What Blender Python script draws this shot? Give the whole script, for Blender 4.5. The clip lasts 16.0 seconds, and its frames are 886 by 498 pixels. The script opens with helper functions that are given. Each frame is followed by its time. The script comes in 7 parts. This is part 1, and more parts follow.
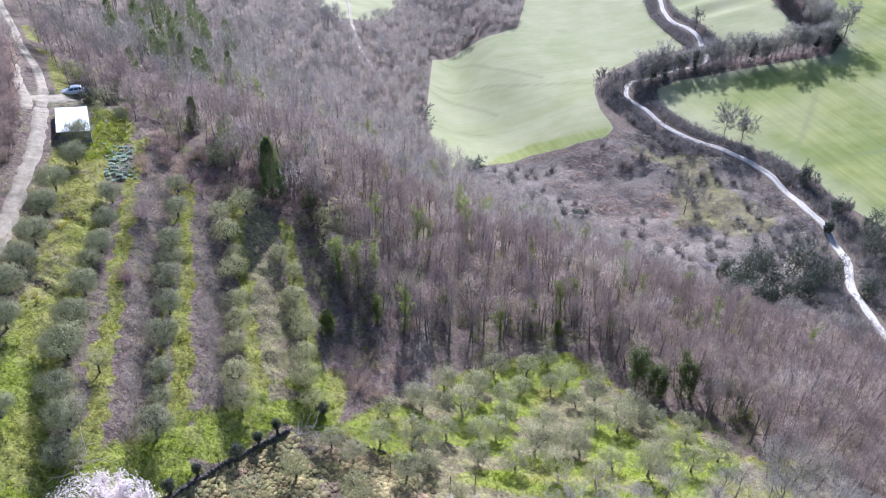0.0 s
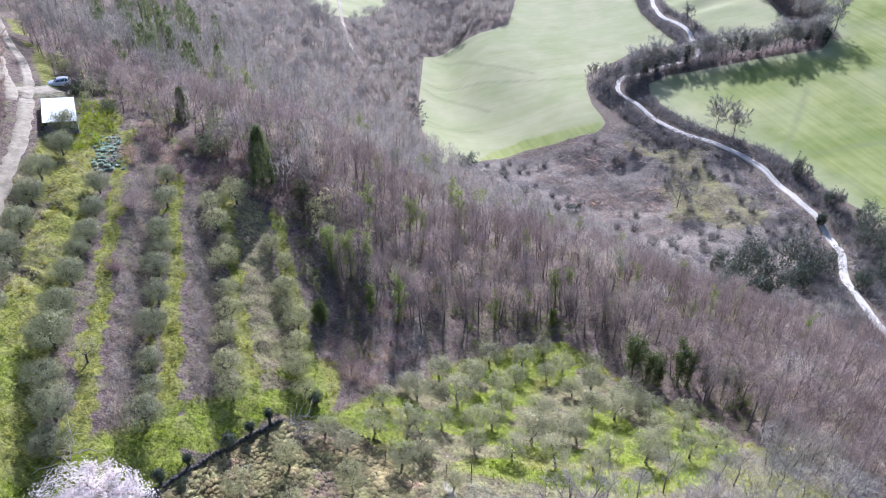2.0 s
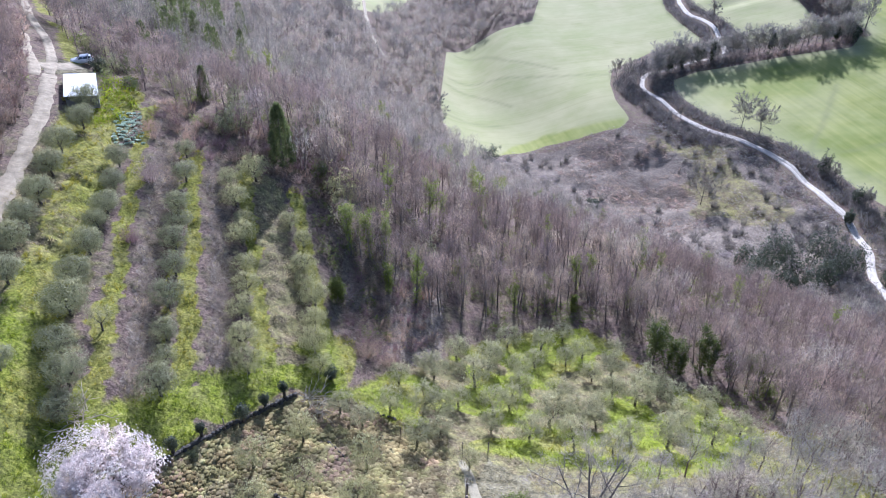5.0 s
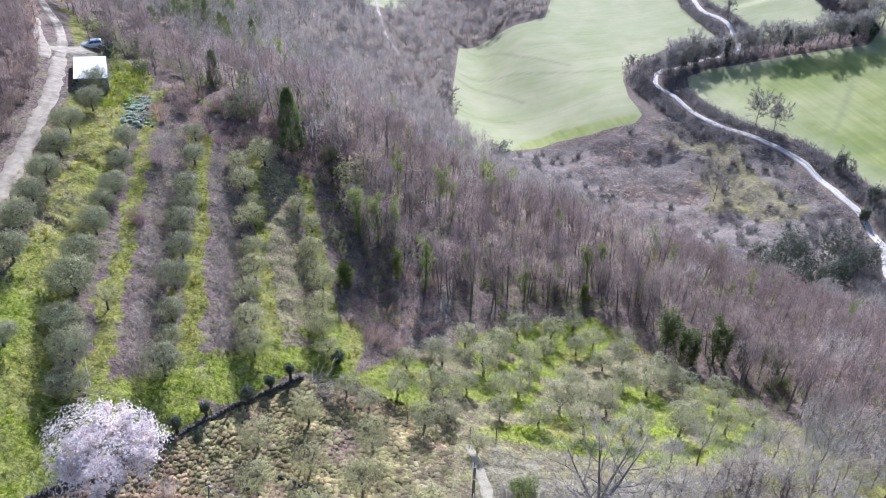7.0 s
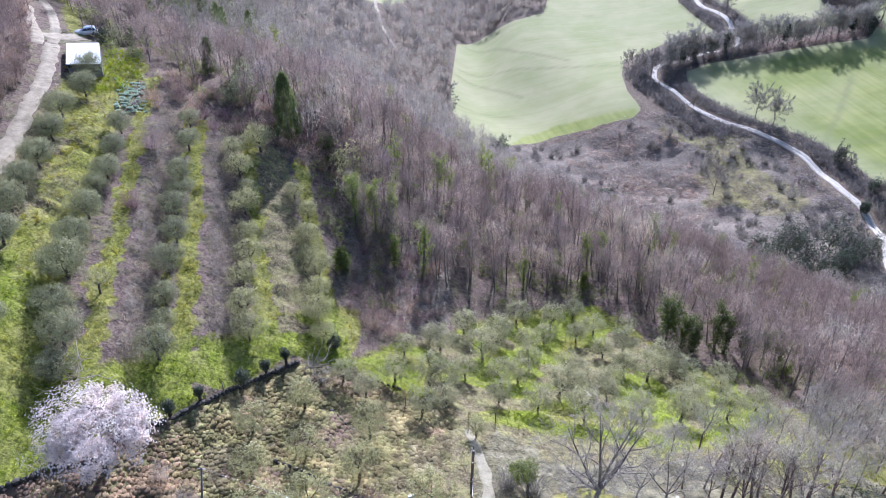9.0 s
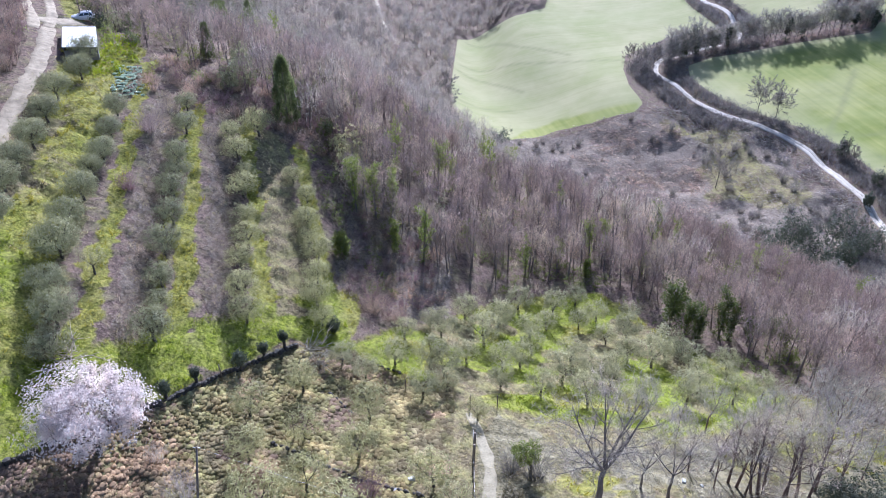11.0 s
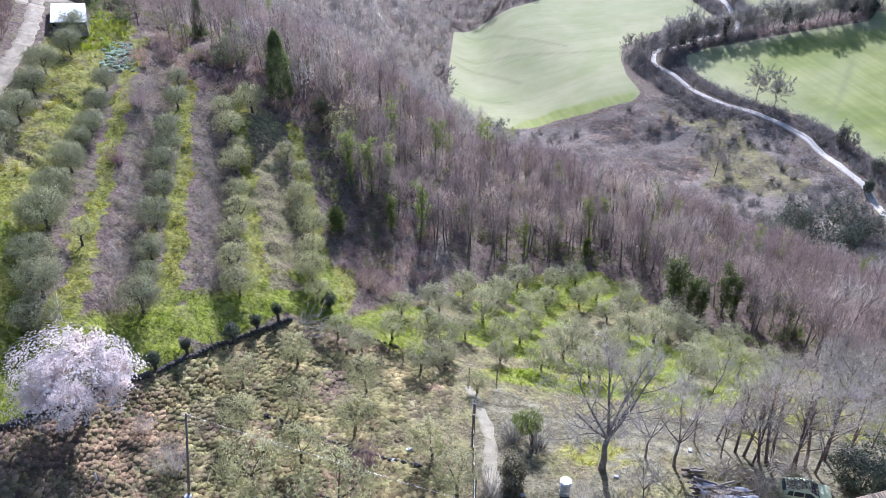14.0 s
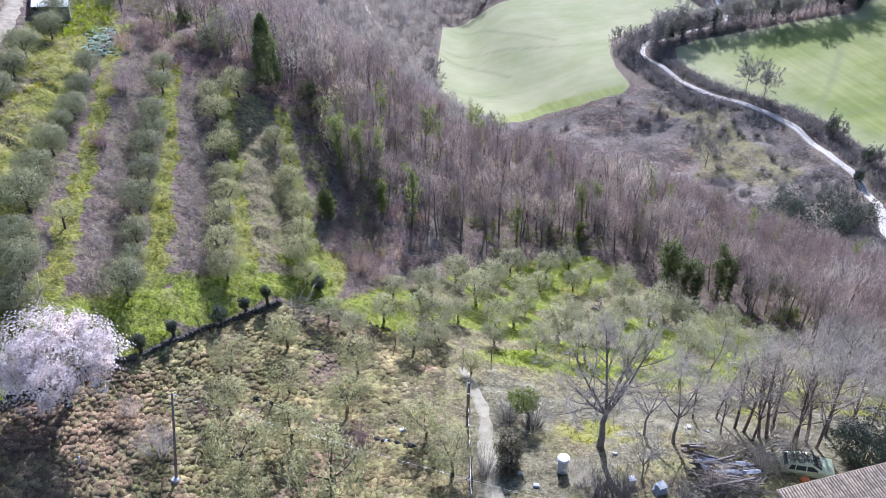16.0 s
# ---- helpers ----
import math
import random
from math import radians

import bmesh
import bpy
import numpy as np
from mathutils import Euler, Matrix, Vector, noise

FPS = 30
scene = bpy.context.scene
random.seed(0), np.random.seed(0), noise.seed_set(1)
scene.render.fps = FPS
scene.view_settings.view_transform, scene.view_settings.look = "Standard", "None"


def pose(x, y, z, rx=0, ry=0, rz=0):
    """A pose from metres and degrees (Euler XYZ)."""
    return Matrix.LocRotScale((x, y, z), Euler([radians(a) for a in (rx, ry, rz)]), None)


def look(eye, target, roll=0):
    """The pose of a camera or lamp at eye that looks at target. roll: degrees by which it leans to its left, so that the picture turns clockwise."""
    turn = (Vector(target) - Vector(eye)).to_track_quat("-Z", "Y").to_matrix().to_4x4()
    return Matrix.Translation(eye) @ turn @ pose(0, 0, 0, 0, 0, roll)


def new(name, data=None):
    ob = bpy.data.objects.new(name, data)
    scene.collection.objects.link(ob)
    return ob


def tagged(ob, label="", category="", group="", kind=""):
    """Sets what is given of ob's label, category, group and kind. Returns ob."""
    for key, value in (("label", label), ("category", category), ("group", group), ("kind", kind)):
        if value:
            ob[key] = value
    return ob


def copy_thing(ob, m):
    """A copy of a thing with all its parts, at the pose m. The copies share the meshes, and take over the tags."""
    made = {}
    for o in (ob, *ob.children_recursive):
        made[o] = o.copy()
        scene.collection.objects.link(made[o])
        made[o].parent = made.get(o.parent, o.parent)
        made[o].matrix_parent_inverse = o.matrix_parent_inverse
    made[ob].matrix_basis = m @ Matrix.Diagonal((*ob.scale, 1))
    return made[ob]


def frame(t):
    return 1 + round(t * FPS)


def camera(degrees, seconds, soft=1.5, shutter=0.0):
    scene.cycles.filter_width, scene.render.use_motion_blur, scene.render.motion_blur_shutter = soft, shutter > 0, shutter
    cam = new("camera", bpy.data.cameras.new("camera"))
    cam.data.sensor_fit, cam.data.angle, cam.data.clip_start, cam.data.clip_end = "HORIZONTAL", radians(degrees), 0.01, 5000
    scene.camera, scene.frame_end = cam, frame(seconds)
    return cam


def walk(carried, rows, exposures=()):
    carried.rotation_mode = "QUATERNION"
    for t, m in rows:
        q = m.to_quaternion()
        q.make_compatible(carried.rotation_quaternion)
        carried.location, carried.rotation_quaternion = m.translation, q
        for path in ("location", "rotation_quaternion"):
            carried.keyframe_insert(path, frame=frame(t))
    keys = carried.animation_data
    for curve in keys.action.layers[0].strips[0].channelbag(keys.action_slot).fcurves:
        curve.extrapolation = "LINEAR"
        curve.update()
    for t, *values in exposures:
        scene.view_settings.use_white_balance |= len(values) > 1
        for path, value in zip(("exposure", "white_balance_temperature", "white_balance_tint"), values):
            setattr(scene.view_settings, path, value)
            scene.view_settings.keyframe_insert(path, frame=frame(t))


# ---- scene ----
cam = camera(60.3, 16.0, 0.5)
ROWS = [
    (0.0, 0.0, 0.0, 75.0, 55.9, 0.0, 0.0),
    (0.5, -0.087, -0.032, 74.386, 55.897, 0.045, -0.165),
    (1.0, -0.101, -0.03, 73.8, 55.926, 0.08, -0.333),
    (1.5, -0.101, 0.049, 73.204, 55.944, 0.098, -0.532),
    (2.0, -0.119, 0.105, 72.638, 55.952, 0.136, -0.746),
    (2.5, -0.108, 0.055, 72.055, 55.958, 0.181, -0.746),
    (3.0, -0.12, -0.035, 71.466, 55.963, 0.194, -0.37),
    (3.5, -0.107, -0.146, 70.925, 55.982, 0.141, 0.113),
    (4.0, -0.121, -0.191, 70.346, 55.994, 0.143, 0.432),
    (6.5, -0.035, -0.319, 67.231, 56.024, 0.112, 1.827),
    (7.0, 0.004, -0.313, 66.647, 55.995, 0.108, 1.989),
    (7.5, 0.019, -0.304, 66.055, 55.991, 0.103, 2.015),
    (8.0, 0.095, -0.338, 65.492, 55.98, 0.118, 1.865),
    (8.5, 0.157, -0.338, 64.864, 55.98, 0.18, 1.68),
    (9.0, 0.137, -0.258, 64.216, 55.963, 0.201, 1.83),
    (11.5, 0.089, -0.124, 60.965, 55.895, 0.246, 1.893),
    (12.0, 0.093, -0.133, 60.327, 55.889, 0.285, 1.924),
    (12.5, 0.148, -0.154, 59.669, 55.887, 0.322, 1.897),
    (13.0, 0.13, -0.123, 59.088, 55.822, 0.328, 1.81),
    (13.5, 0.108, -0.131, 58.45, 55.816, 0.388, 1.675),
    (14.0, 0.069, -0.101, 57.762, 55.793, 0.398, 1.537),
    (14.5, 0.05, -0.065, 57.054, 55.794, 0.442, 1.305),
    (15.0, -0.004, -0.047, 56.415, 55.766, 0.491, 1.0),
    (15.5, -0.014, -0.026, 55.759, 55.748, 0.545, 0.779),
    (16.0, -0.084, 0.009, 55.104, 55.742, 0.532, 0.615),
]
walk(cam, [(t, pose(x, y, z, rx, ry, rz)) for t, x, y, z, rx, ry, rz in ROWS],
     exposures=[(0.0, 0.87, 5050, 21.5), (16.0, 0.89, 5050, 21.5)])

# ---- light ----
SUN_AZIMUTH, SUN_HEIGHT = 3.0, 28.0      # degrees right of straight ahead, degrees above the horizon
world = bpy.data.worlds.new("sky")
scene.world = world
world.use_nodes = True
wn = world.node_tree.nodes
sky = wn.new("ShaderNodeTexSky")
sky.sky_type, sky.sun_disc = "NISHITA", False
sky.sun_elevation, sky.sun_rotation = radians(SUN_HEIGHT), radians(SUN_AZIMUTH)
sky.dust_density, sky.air_density, sky.ozone_density = 1.4, 1.1, 1.5
wn["Background"].inputs["Strength"].default_value = 0.08
world.node_tree.links.new(sky.outputs[0], wn["Background"].inputs["Color"])
lamp = bpy.data.lights.new("sun", "SUN")
lamp.energy, lamp.angle, lamp.color = 5.0, radians(0.6), (1.0, 0.96, 0.91)
sun = new("sun", lamp)
sa, sh = radians(SUN_AZIMUTH), radians(SUN_HEIGHT)
sun.matrix_world = look((math.sin(sa) * math.cos(sh) * 500, math.cos(sa) * math.cos(sh) * 500, math.sin(sh) * 500), (0, 0, 0))

# ---- helpers of this scene ----


def vnoise(x, y, seed=0):
    """Smooth value noise on the plan, 0 to 1, one cell a metre."""
    x, y = np.asarray(x, float), np.asarray(y, float)
    xi, yi = np.floor(x).astype(np.int64), np.floor(y).astype(np.int64)
    fx, fy = x - xi, y - yi
    fx, fy = fx * fx * (3 - 2 * fx), fy * fy * (3 - 2 * fy)

    def cell(i, j):
        n = (i * 374761393 + j * 668265263 + seed * 1274126177) & 0x7FFFFFFF
        n = ((n ^ (n >> 13)) * 1274126177) & 0x7FFFFFFF
        return ((n ^ (n >> 16)) & 0xFFFF) / 65535.0
    a, b, c, d = cell(xi, yi), cell(xi + 1, yi), cell(xi, yi + 1), cell(xi + 1, yi + 1)
    return (a * (1 - fx) + b * fx) * (1 - fy) + (c * (1 - fx) + d * fx) * fy


def step(v, a, b):
    t = np.clip((np.asarray(v, float) - a) / (b - a), 0, 1)
    return t * t * (3 - 2 * t)


def tri_mesh(name, verts, tris):
    """A mesh of triangles from arrays."""
    verts, tris = np.asarray(verts, np.float32).reshape(-1, 3), np.asarray(tris, np.int32).reshape(-1, 3)
    me = bpy.data.meshes.new(name)
    me.vertices.add(len(verts))
    me.vertices.foreach_set("co", verts.ravel())
    me.loops.add(3 * len(tris))
    me.loops.foreach_set("vertex_index", tris.ravel())
    me.polygons.add(len(tris))
    me.polygons.foreach_set("loop_start", np.arange(0, 3 * len(tris), 3, dtype=np.int32))
    me.update(calc_edges=True)
    me.validate()
    return me


def mesh_part(name, me, material, parent=None, label=""):
    ob = new(name, me)
    if material and not me.materials:
        me.materials.append(material)
    ob.parent = parent
    return tagged(ob, label)


def part(name, bm, material, parent=None, label=""):
    """Links a bmesh as one mesh object under a thing or a part."""
    me = bpy.data.meshes.new(name)
    bm.to_mesh(me)
    bm.free()
    return mesh_part(name, me, material, parent, label)


def box(bm, size, at=(0, 0, 0), turn=(0, 0, 0), bevel=0.0):
    made = bmesh.ops.create_cube(bm, size=1.0, matrix=pose(*at, *turn) @ Matrix.Diagonal((*size, 1)))
    if bevel:
        edges = {e for v in made["verts"] for e in v.link_edges}
        bmesh.ops.bevel(bm, geom=list(edges), offset=bevel, segments=2, affect="EDGES", profile=0.5)
    return bm


def tube_arrays(path, radii, sides=5):
    """Vertices and triangles of a tapered tube along a path."""
    path, verts, tris = [Vector(p) for p in path], [], []
    for i, p in enumerate(path):
        d = (path[min(i + 1, len(path) - 1)] - path[max(i - 1, 0)]).normalized()
        u = d.orthogonal().normalized() if i == 0 else (u - d * u.dot(d)).normalized()
        w = d.cross(u)
        for k in range(sides):
            a = 2 * math.pi * k / sides
            verts.append(p + (u * math.cos(a) + w * math.sin(a)) * radii[i])
        if i:
            for k in range(sides):
                a, b = (i - 1) * sides + k, (i - 1) * sides + (k + 1) % sides
                tris += [(a, b, b + sides), (a, b + sides, a + sides)]
    top = len(verts)
    verts.append(path[-1])
    tris += [((len(path) - 1) * sides + k, (len(path) - 1) * sides + (k + 1) % sides, top) for k in range(sides)]
    return verts, tris


class Soup:
    """Collects triangles."""

    def __init__(self):
        self.v, self.t = [], []

    def add(self, verts, tris):
        n = len(self.v)
        self.v += [tuple(p) for p in verts]
        self.t += [(a + n, b + n, c + n) for a, b, c in tris]

    def blade(self, p, q, width, rng):
        """A thin tapered blade from p to q."""
        d = q - p
        side = d.cross(Vector((rng.normal(), rng.normal(), rng.normal()))).normalized() * (width / 2)
        n = len(self.v)
        self.v += [tuple(p - side), tuple(p + side), tuple(q)]
        self.t.append((n, n + 1, n + 2))

    def leaf(self, p, d, length, width, rng, face=None):
        """A pointed leaf of two triangles, folded along its rib; face: the way its blade looks, about."""
        d = d.normalized()
        look_to = Vector((rng.normal(), rng.normal(), rng.normal()))
        if face is not None:
            look_to = face + look_to * 0.45
        side = d.cross(look_to).normalized() * (width / 2)
        up = d.cross(side).normalized() * width * 0.15
        n, m = len(self.v), p + d * length * 0.45
        self.v += [tuple(p), tuple(m - side + up), tuple(p + d * length), tuple(m + side + up)]
        self.t += [(n, n + 1, n + 2), (n, n + 2, n + 3)]

    def mesh(self, name):
        return tri_mesh(name, self.v, self.t)


def scatter_mesh(name, variants, picks, xyz, turns, scales):
    """One mesh of many copies of small triangle sets, each set upright, turned and scaled."""
    vs, fs, n = [], [], 0
    picks = np.asarray(picks)
    for k, soup in enumerate(variants):
        v0, t0 = np.asarray(soup.v, float), np.asarray(soup.t, np.int64)
        i = np.nonzero(picks == k)[0]
        if not len(i):
            continue
        c, s = np.cos(turns[i])[:, None], np.sin(turns[i])[:, None]
        sc = scales[i].reshape(len(i), -1)
        sxy, sz = sc[:, :1], sc[:, -1:]
        x = (c * v0[:, 0] - s * v0[:, 1]) * sxy + xyz[i, 0:1]
        y = (s * v0[:, 0] + c * v0[:, 1]) * sxy + xyz[i, 1:2]
        z = v0[:, 2] * sz + xyz[i, 2:3]
        vs.append(np.stack([x, y, z], -1).reshape(-1, 3))
        fs.append((t0[None] + (n + np.arange(len(i)) * len(v0))[:, None, None]).reshape(-1, 3))
        n += len(i) * len(v0)
    return tri_mesh(name, np.concatenate(vs), np.concatenate(fs))


# ---- materials ----
def nodes_of(name):
    m = bpy.data.materials.new(name)
    m.use_nodes = True
    return m, m.node_tree.nodes, m.node_tree.links


def ramp(nodes, links, source, stops):
    r = nodes.new("ShaderNodeValToRGB")
    el = r.color_ramp.elements
    while len(el) < len(stops):
        el.new(0.5)
    for e, (p, c) in zip(el, stops):
        e.position, e.color = p, (*c, 1)
    links.new(source, r.inputs[0])
    return r.outputs[0]


def tex(nodes, links, scale, detail=4, rough=0.6, coords="Object", stretch=None):
    c = nodes.new("ShaderNodeTexCoord").outputs[coords]
    if stretch:
        mp = nodes.new("ShaderNodeMapping")
        mp.inputs["Scale"].default_value = stretch
        links.new(c, mp.inputs[0])
        c = mp.outputs[0]
    n = nodes.new("ShaderNodeTexNoise")
    n.inputs["Scale"].default_value, n.inputs["Detail"].default_value, n.inputs["Roughness"].default_value = scale, detail, rough
    links.new(c, n.inputs["Vector"])
    return n.outputs[0]


def mixed(nodes, links, fac, a, b, blend="MIX"):
    m = nodes.new("ShaderNodeMix")
    m.data_type, m.blend_type = "RGBA", blend
    for sock, val in ((m.inputs[0], fac), (m.inputs[6], a), (m.inputs[7], b)):
        if isinstance(val, (int, float)):
            sock.default_value = val
        elif isinstance(val, tuple):
            sock.default_value = (*val, 1)
        else:
            links.new(val, sock)
    return m.outputs[2]


def calc(nodes, links, op, a, b=0.0, clamp=False):
    m = nodes.new("ShaderNodeMath")
    m.operation, m.use_clamp = op, clamp
    for sock, val in zip(m.inputs, (a, b)):
        if isinstance(val, (int, float)):
            sock.default_value = val
        else:
            links.new(val, sock)
    return m.outputs[0]


def surface(name, dark, light, scale=3.0, rough=0.8, bump=0.3, metal=0.0, fine=9.0, stretch=None, spec=0.3, by_object=0.0):
    """A worn solid surface: two colours mixed by noise at two scales, with fine relief."""
    m, nodes, links = nodes_of(name)
    b = nodes["Principled BSDF"]
    big, small = tex(nodes, links, scale, stretch=stretch), tex(nodes, links, scale * fine, stretch=stretch)
    col = ramp(nodes, links, calc(nodes, links, "ADD", calc(nodes, links, "MULTIPLY", big, 0.65), calc(nodes, links, "MULTIPLY", small, 0.35)),
               [(0.32, dark), (0.68, light)])
    if by_object:
        rnd = nodes.new("ShaderNodeObjectInfo").outputs["Random"]
        tone = ramp(nodes, links, rnd, [(0, (1 - by_object,) * 3), (1, (1 + by_object * 0.3,) * 3)])
        col = mixed(nodes, links, 1.0, col, tone, "MULTIPLY")
    links.new(col, b.inputs["Base Color"])
    b.inputs["Roughness"].default_value, b.inputs["Metallic"].default_value = rough, metal
    b.inputs["Specular IOR Level"].default_value = spec
    if bump:
        bp = nodes.new("ShaderNodeBump")
        bp.inputs["Strength"].default_value, bp.inputs["Distance"].default_value = bump, 0.03
        links.new(small, bp.inputs["Height"])
        links.new(bp.outputs[0], b.inputs["Normal"])
    return m


def foliage(name, dark, light, through_col, thin=0.4, rough=0.6, spec=0.25, vary=0.25, stands=0.0):
    """Leaves, blades and petals: light passes through them; tone differs from piece to piece and tree to tree."""
    m, nodes, links = nodes_of(name)
    b = nodes["Principled BSDF"]
    isl = nodes.new("ShaderNodeNewGeometry").outputs["Random Per Island"]
    col = ramp(nodes, links, isl, [(0.0, dark), (1.0, light)])
    rnd = nodes.new("ShaderNodeObjectInfo").outputs["Random"]
    tone = ramp(nodes, links, rnd, [(0, (1 - vary, 1 - vary, 1 - vary)), (1, (1 + vary * 0.5, 1 + vary * 0.4, 1.0))])
    col = mixed(nodes, links, 1.0, col, tone, "MULTIPLY")
    patch = tex(nodes, links, 0.7, 3)
    col = mixed(nodes, links, 1.0, col, ramp(nodes, links, patch, [(0.34, (0.62, 0.62, 0.64)), (0.66, (1.3, 1.3, 1.24))]), "MULTIPLY")
    if stands:
        # one kind of tree or plant beside another: tone and hue drift over several metres
        spot = nodes.new("ShaderNodeNewGeometry").outputs["Position"]
        drift = nodes.new("ShaderNodeTexNoise")
        drift.inputs["Scale"].default_value, drift.inputs["Detail"].default_value, drift.inputs["Roughness"].default_value = 0.16, 3, 0.65
        links.new(spot, drift.inputs["Vector"])
        hue = ramp(nodes, links, drift.outputs[0], [(0.3, (1 - stands, 1 - stands * 1.02, 1 - stands * 0.9)), (0.41, (0.93, 0.91, 1.0)), (0.49, (0.9, 0.98, 0.8)), (0.57, (1.05, 1.0, 0.95)), (0.68, (1 + stands * 0.55, 1 + stands * 0.45, 1 + stands * 0.2))])
        col = mixed(nodes, links, 1.0, col, hue, "MULTIPLY")
        # one plant beside another
        single = nodes.new("ShaderNodeTexNoise")
        single.inputs["Scale"].default_value, single.inputs["Detail"].default_value = 0.42, 2
        links.new(spot, single.inputs["Vector"])
        col = mixed(nodes, links, 1.0, col, ramp(nodes, links, single.outputs[0], [(0.38, (1 - stands * 0.7,) * 3), (0.5, (1, 1, 1)), (0.62, (1 + stands * 0.7,) * 3)]), "MULTIPLY")
    links.new(col, b.inputs["Base Color"])
    b.inputs["Roughness"].default_value = rough
    b.inputs["Specular IOR Level"].default_value = spec
    t = nodes.new("ShaderNodeBsdfTranslucent")
    links.new(mixed(nodes, links, 0.6, col, through_col), t.inputs["Color"])
    mix = nodes.new("ShaderNodeMixShader")
    mix.inputs[0].default_value = thin
    links.new(b.outputs[0], mix.inputs[1])
    links.new(t.outputs[0], mix.inputs[2])
    links.new(mix.outputs[0], nodes["Material Output"].inputs["Surface"])
    return m


BARK = surface("bark_grey_brown", (0.12, 0.10, 0.09), (0.32, 0.28, 0.25), 1.5, 0.9, 0.5, stretch=(3, 3, 0.6), by_object=0.3)
BARK_OLIVE = surface("bark_olive", (0.04, 0.035, 0.03), (0.13, 0.11, 0.09), 2.0, 0.9, 0.6, stretch=(3, 3, 0.8))
TWIG = foliage("twigs_mauve", (0.33, 0.25, 0.225), (0.56, 0.45, 0.41), (0.52, 0.4, 0.37), 0.3, 0.7, 0.3, 0.35, 0.5)
BARK_DARK = surface("bark_dark_brown", (0.1, 0.08, 0.072), (0.25, 0.205, 0.185), 1.5, 0.9, 0.5, stretch=(3, 3, 0.6))
BARK_RED = surface("bark_reddish", (0.11, 0.075, 0.065), (0.29, 0.215, 0.19), 1.5, 0.9, 0.5, stretch=(3, 3, 0.6), by_object=0.3)
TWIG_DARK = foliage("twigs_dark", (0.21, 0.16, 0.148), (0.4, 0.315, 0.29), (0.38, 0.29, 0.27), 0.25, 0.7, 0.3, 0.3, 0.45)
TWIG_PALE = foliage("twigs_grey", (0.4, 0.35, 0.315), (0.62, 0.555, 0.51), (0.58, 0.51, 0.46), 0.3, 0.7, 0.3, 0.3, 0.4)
# greyed twigs: distant haze put into the colour; nearer shrubs share them
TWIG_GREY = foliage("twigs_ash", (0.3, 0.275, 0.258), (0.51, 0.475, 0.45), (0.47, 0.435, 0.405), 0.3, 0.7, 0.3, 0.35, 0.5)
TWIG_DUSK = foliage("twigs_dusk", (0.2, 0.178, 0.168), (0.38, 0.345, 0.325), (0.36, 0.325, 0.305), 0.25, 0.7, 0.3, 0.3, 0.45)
# lighter tan copy of the twigs, sunlight put into its colour
TWIG_SUNLIT = foliage("twigs_sunlit_tan", (0.4, 0.31, 0.25), (0.66, 0.54, 0.45), (0.62, 0.5, 0.4), 0.35, 0.7, 0.3, 0.3, 0.4)
TWIG_PURPLE = foliage("twigs_purple", (0.2, 0.125, 0.13), (0.4, 0.265, 0.265), (0.36, 0.24, 0.24), 0.25, 0.7, 0.3, 0.2)
OLIVE = foliage("olive_leaf", (0.19, 0.195, 0.115), (0.45, 0.44, 0.285), (0.44, 0.45, 0.21), 0.35, 0.65, 0.2, 0.2)
OLIVE_PALE = foliage("olive_leaf_pale", (0.29, 0.285, 0.15), (0.57, 0.55, 0.32), (0.57, 0.55, 0.25), 0.42, 0.65, 0.2, 0.25)
OLIVE_GREY = foliage("olive_leaf_grey", (0.27, 0.265, 0.15), (0.54, 0.52, 0.345), (0.52, 0.51, 0.27), 0.42, 0.65, 0.2, 0.25)
IVY = foliage("ivy_leaf", (0.09, 0.12, 0.03), (0.28, 0.32, 0.09), (0.42, 0.48, 0.12), 0.45, 0.6, 0.35, 0.3)
IVY_DEEP = foliage("ivy_leaf_deep", (0.045, 0.065, 0.02), (0.16, 0.19, 0.06), (0.25, 0.3, 0.07), 0.35, 0.6, 0.35, 0.3)
CONIFER = foliage("evergreen_spray", (0.07, 0.09, 0.045), (0.22, 0.25, 0.12), (0.26, 0.31, 0.1), 0.4, 0.55, 0.4, 0.25)
DARK_LEAF = foliage("dark_evergreen_leaf", (0.045, 0.056, 0.04), (0.125, 0.145, 0.095), (0.13, 0.155, 0.085), 0.3, 0.6, 0.3, 0.2)
BROWN_LEAF = foliage("brown_evergreen_leaf", (0.1, 0.088, 0.05), (0.29, 0.25, 0.155), (0.26, 0.23, 0.12), 0.3, 0.6, 0.3, 0.2)
BLOSSOM = foliage("blossom_petal", (0.87, 0.74, 0.7), (0.97, 0.9, 0.85), (0.95, 0.83, 0.79), 0.25, 0.7, 0.2, 0.05)
GRASS = foliage("fresh_grass", (0.14, 0.14, 0.015), (0.42, 0.375, 0.06), (0.6, 0.53, 0.05), 0.4, 0.5, 0.35, 0.1, 0.3)
GRASS_LUSH = foliage("lush_grass", (0.075, 0.105, 0.006), (0.25, 0.295, 0.022), (0.43, 0.52, 0.018), 0.5, 0.5, 0.35, 0.1, 0.3)
HUMMOCK = foliage("hummock_turf", (0.175, 0.135, 0.065), (0.39, 0.33, 0.165), (0.37, 0.315, 0.14), 0.12, 0.9, 0.15, 0.1, 0.4)
HUMMOCK_BROWN = foliage("hummock_soil", (0.19, 0.13, 0.085), (0.38, 0.275, 0.175), (0.36, 0.26, 0.15), 0.1, 0.9, 0.15, 0.1, 0.35)
DRY_GRASS = foliage("dry_grass", (0.33, 0.27, 0.135), (0.68, 0.59, 0.34), (0.7, 0.6, 0.34), 0.4, 0.65, 0.3, 0.1, 0.3)
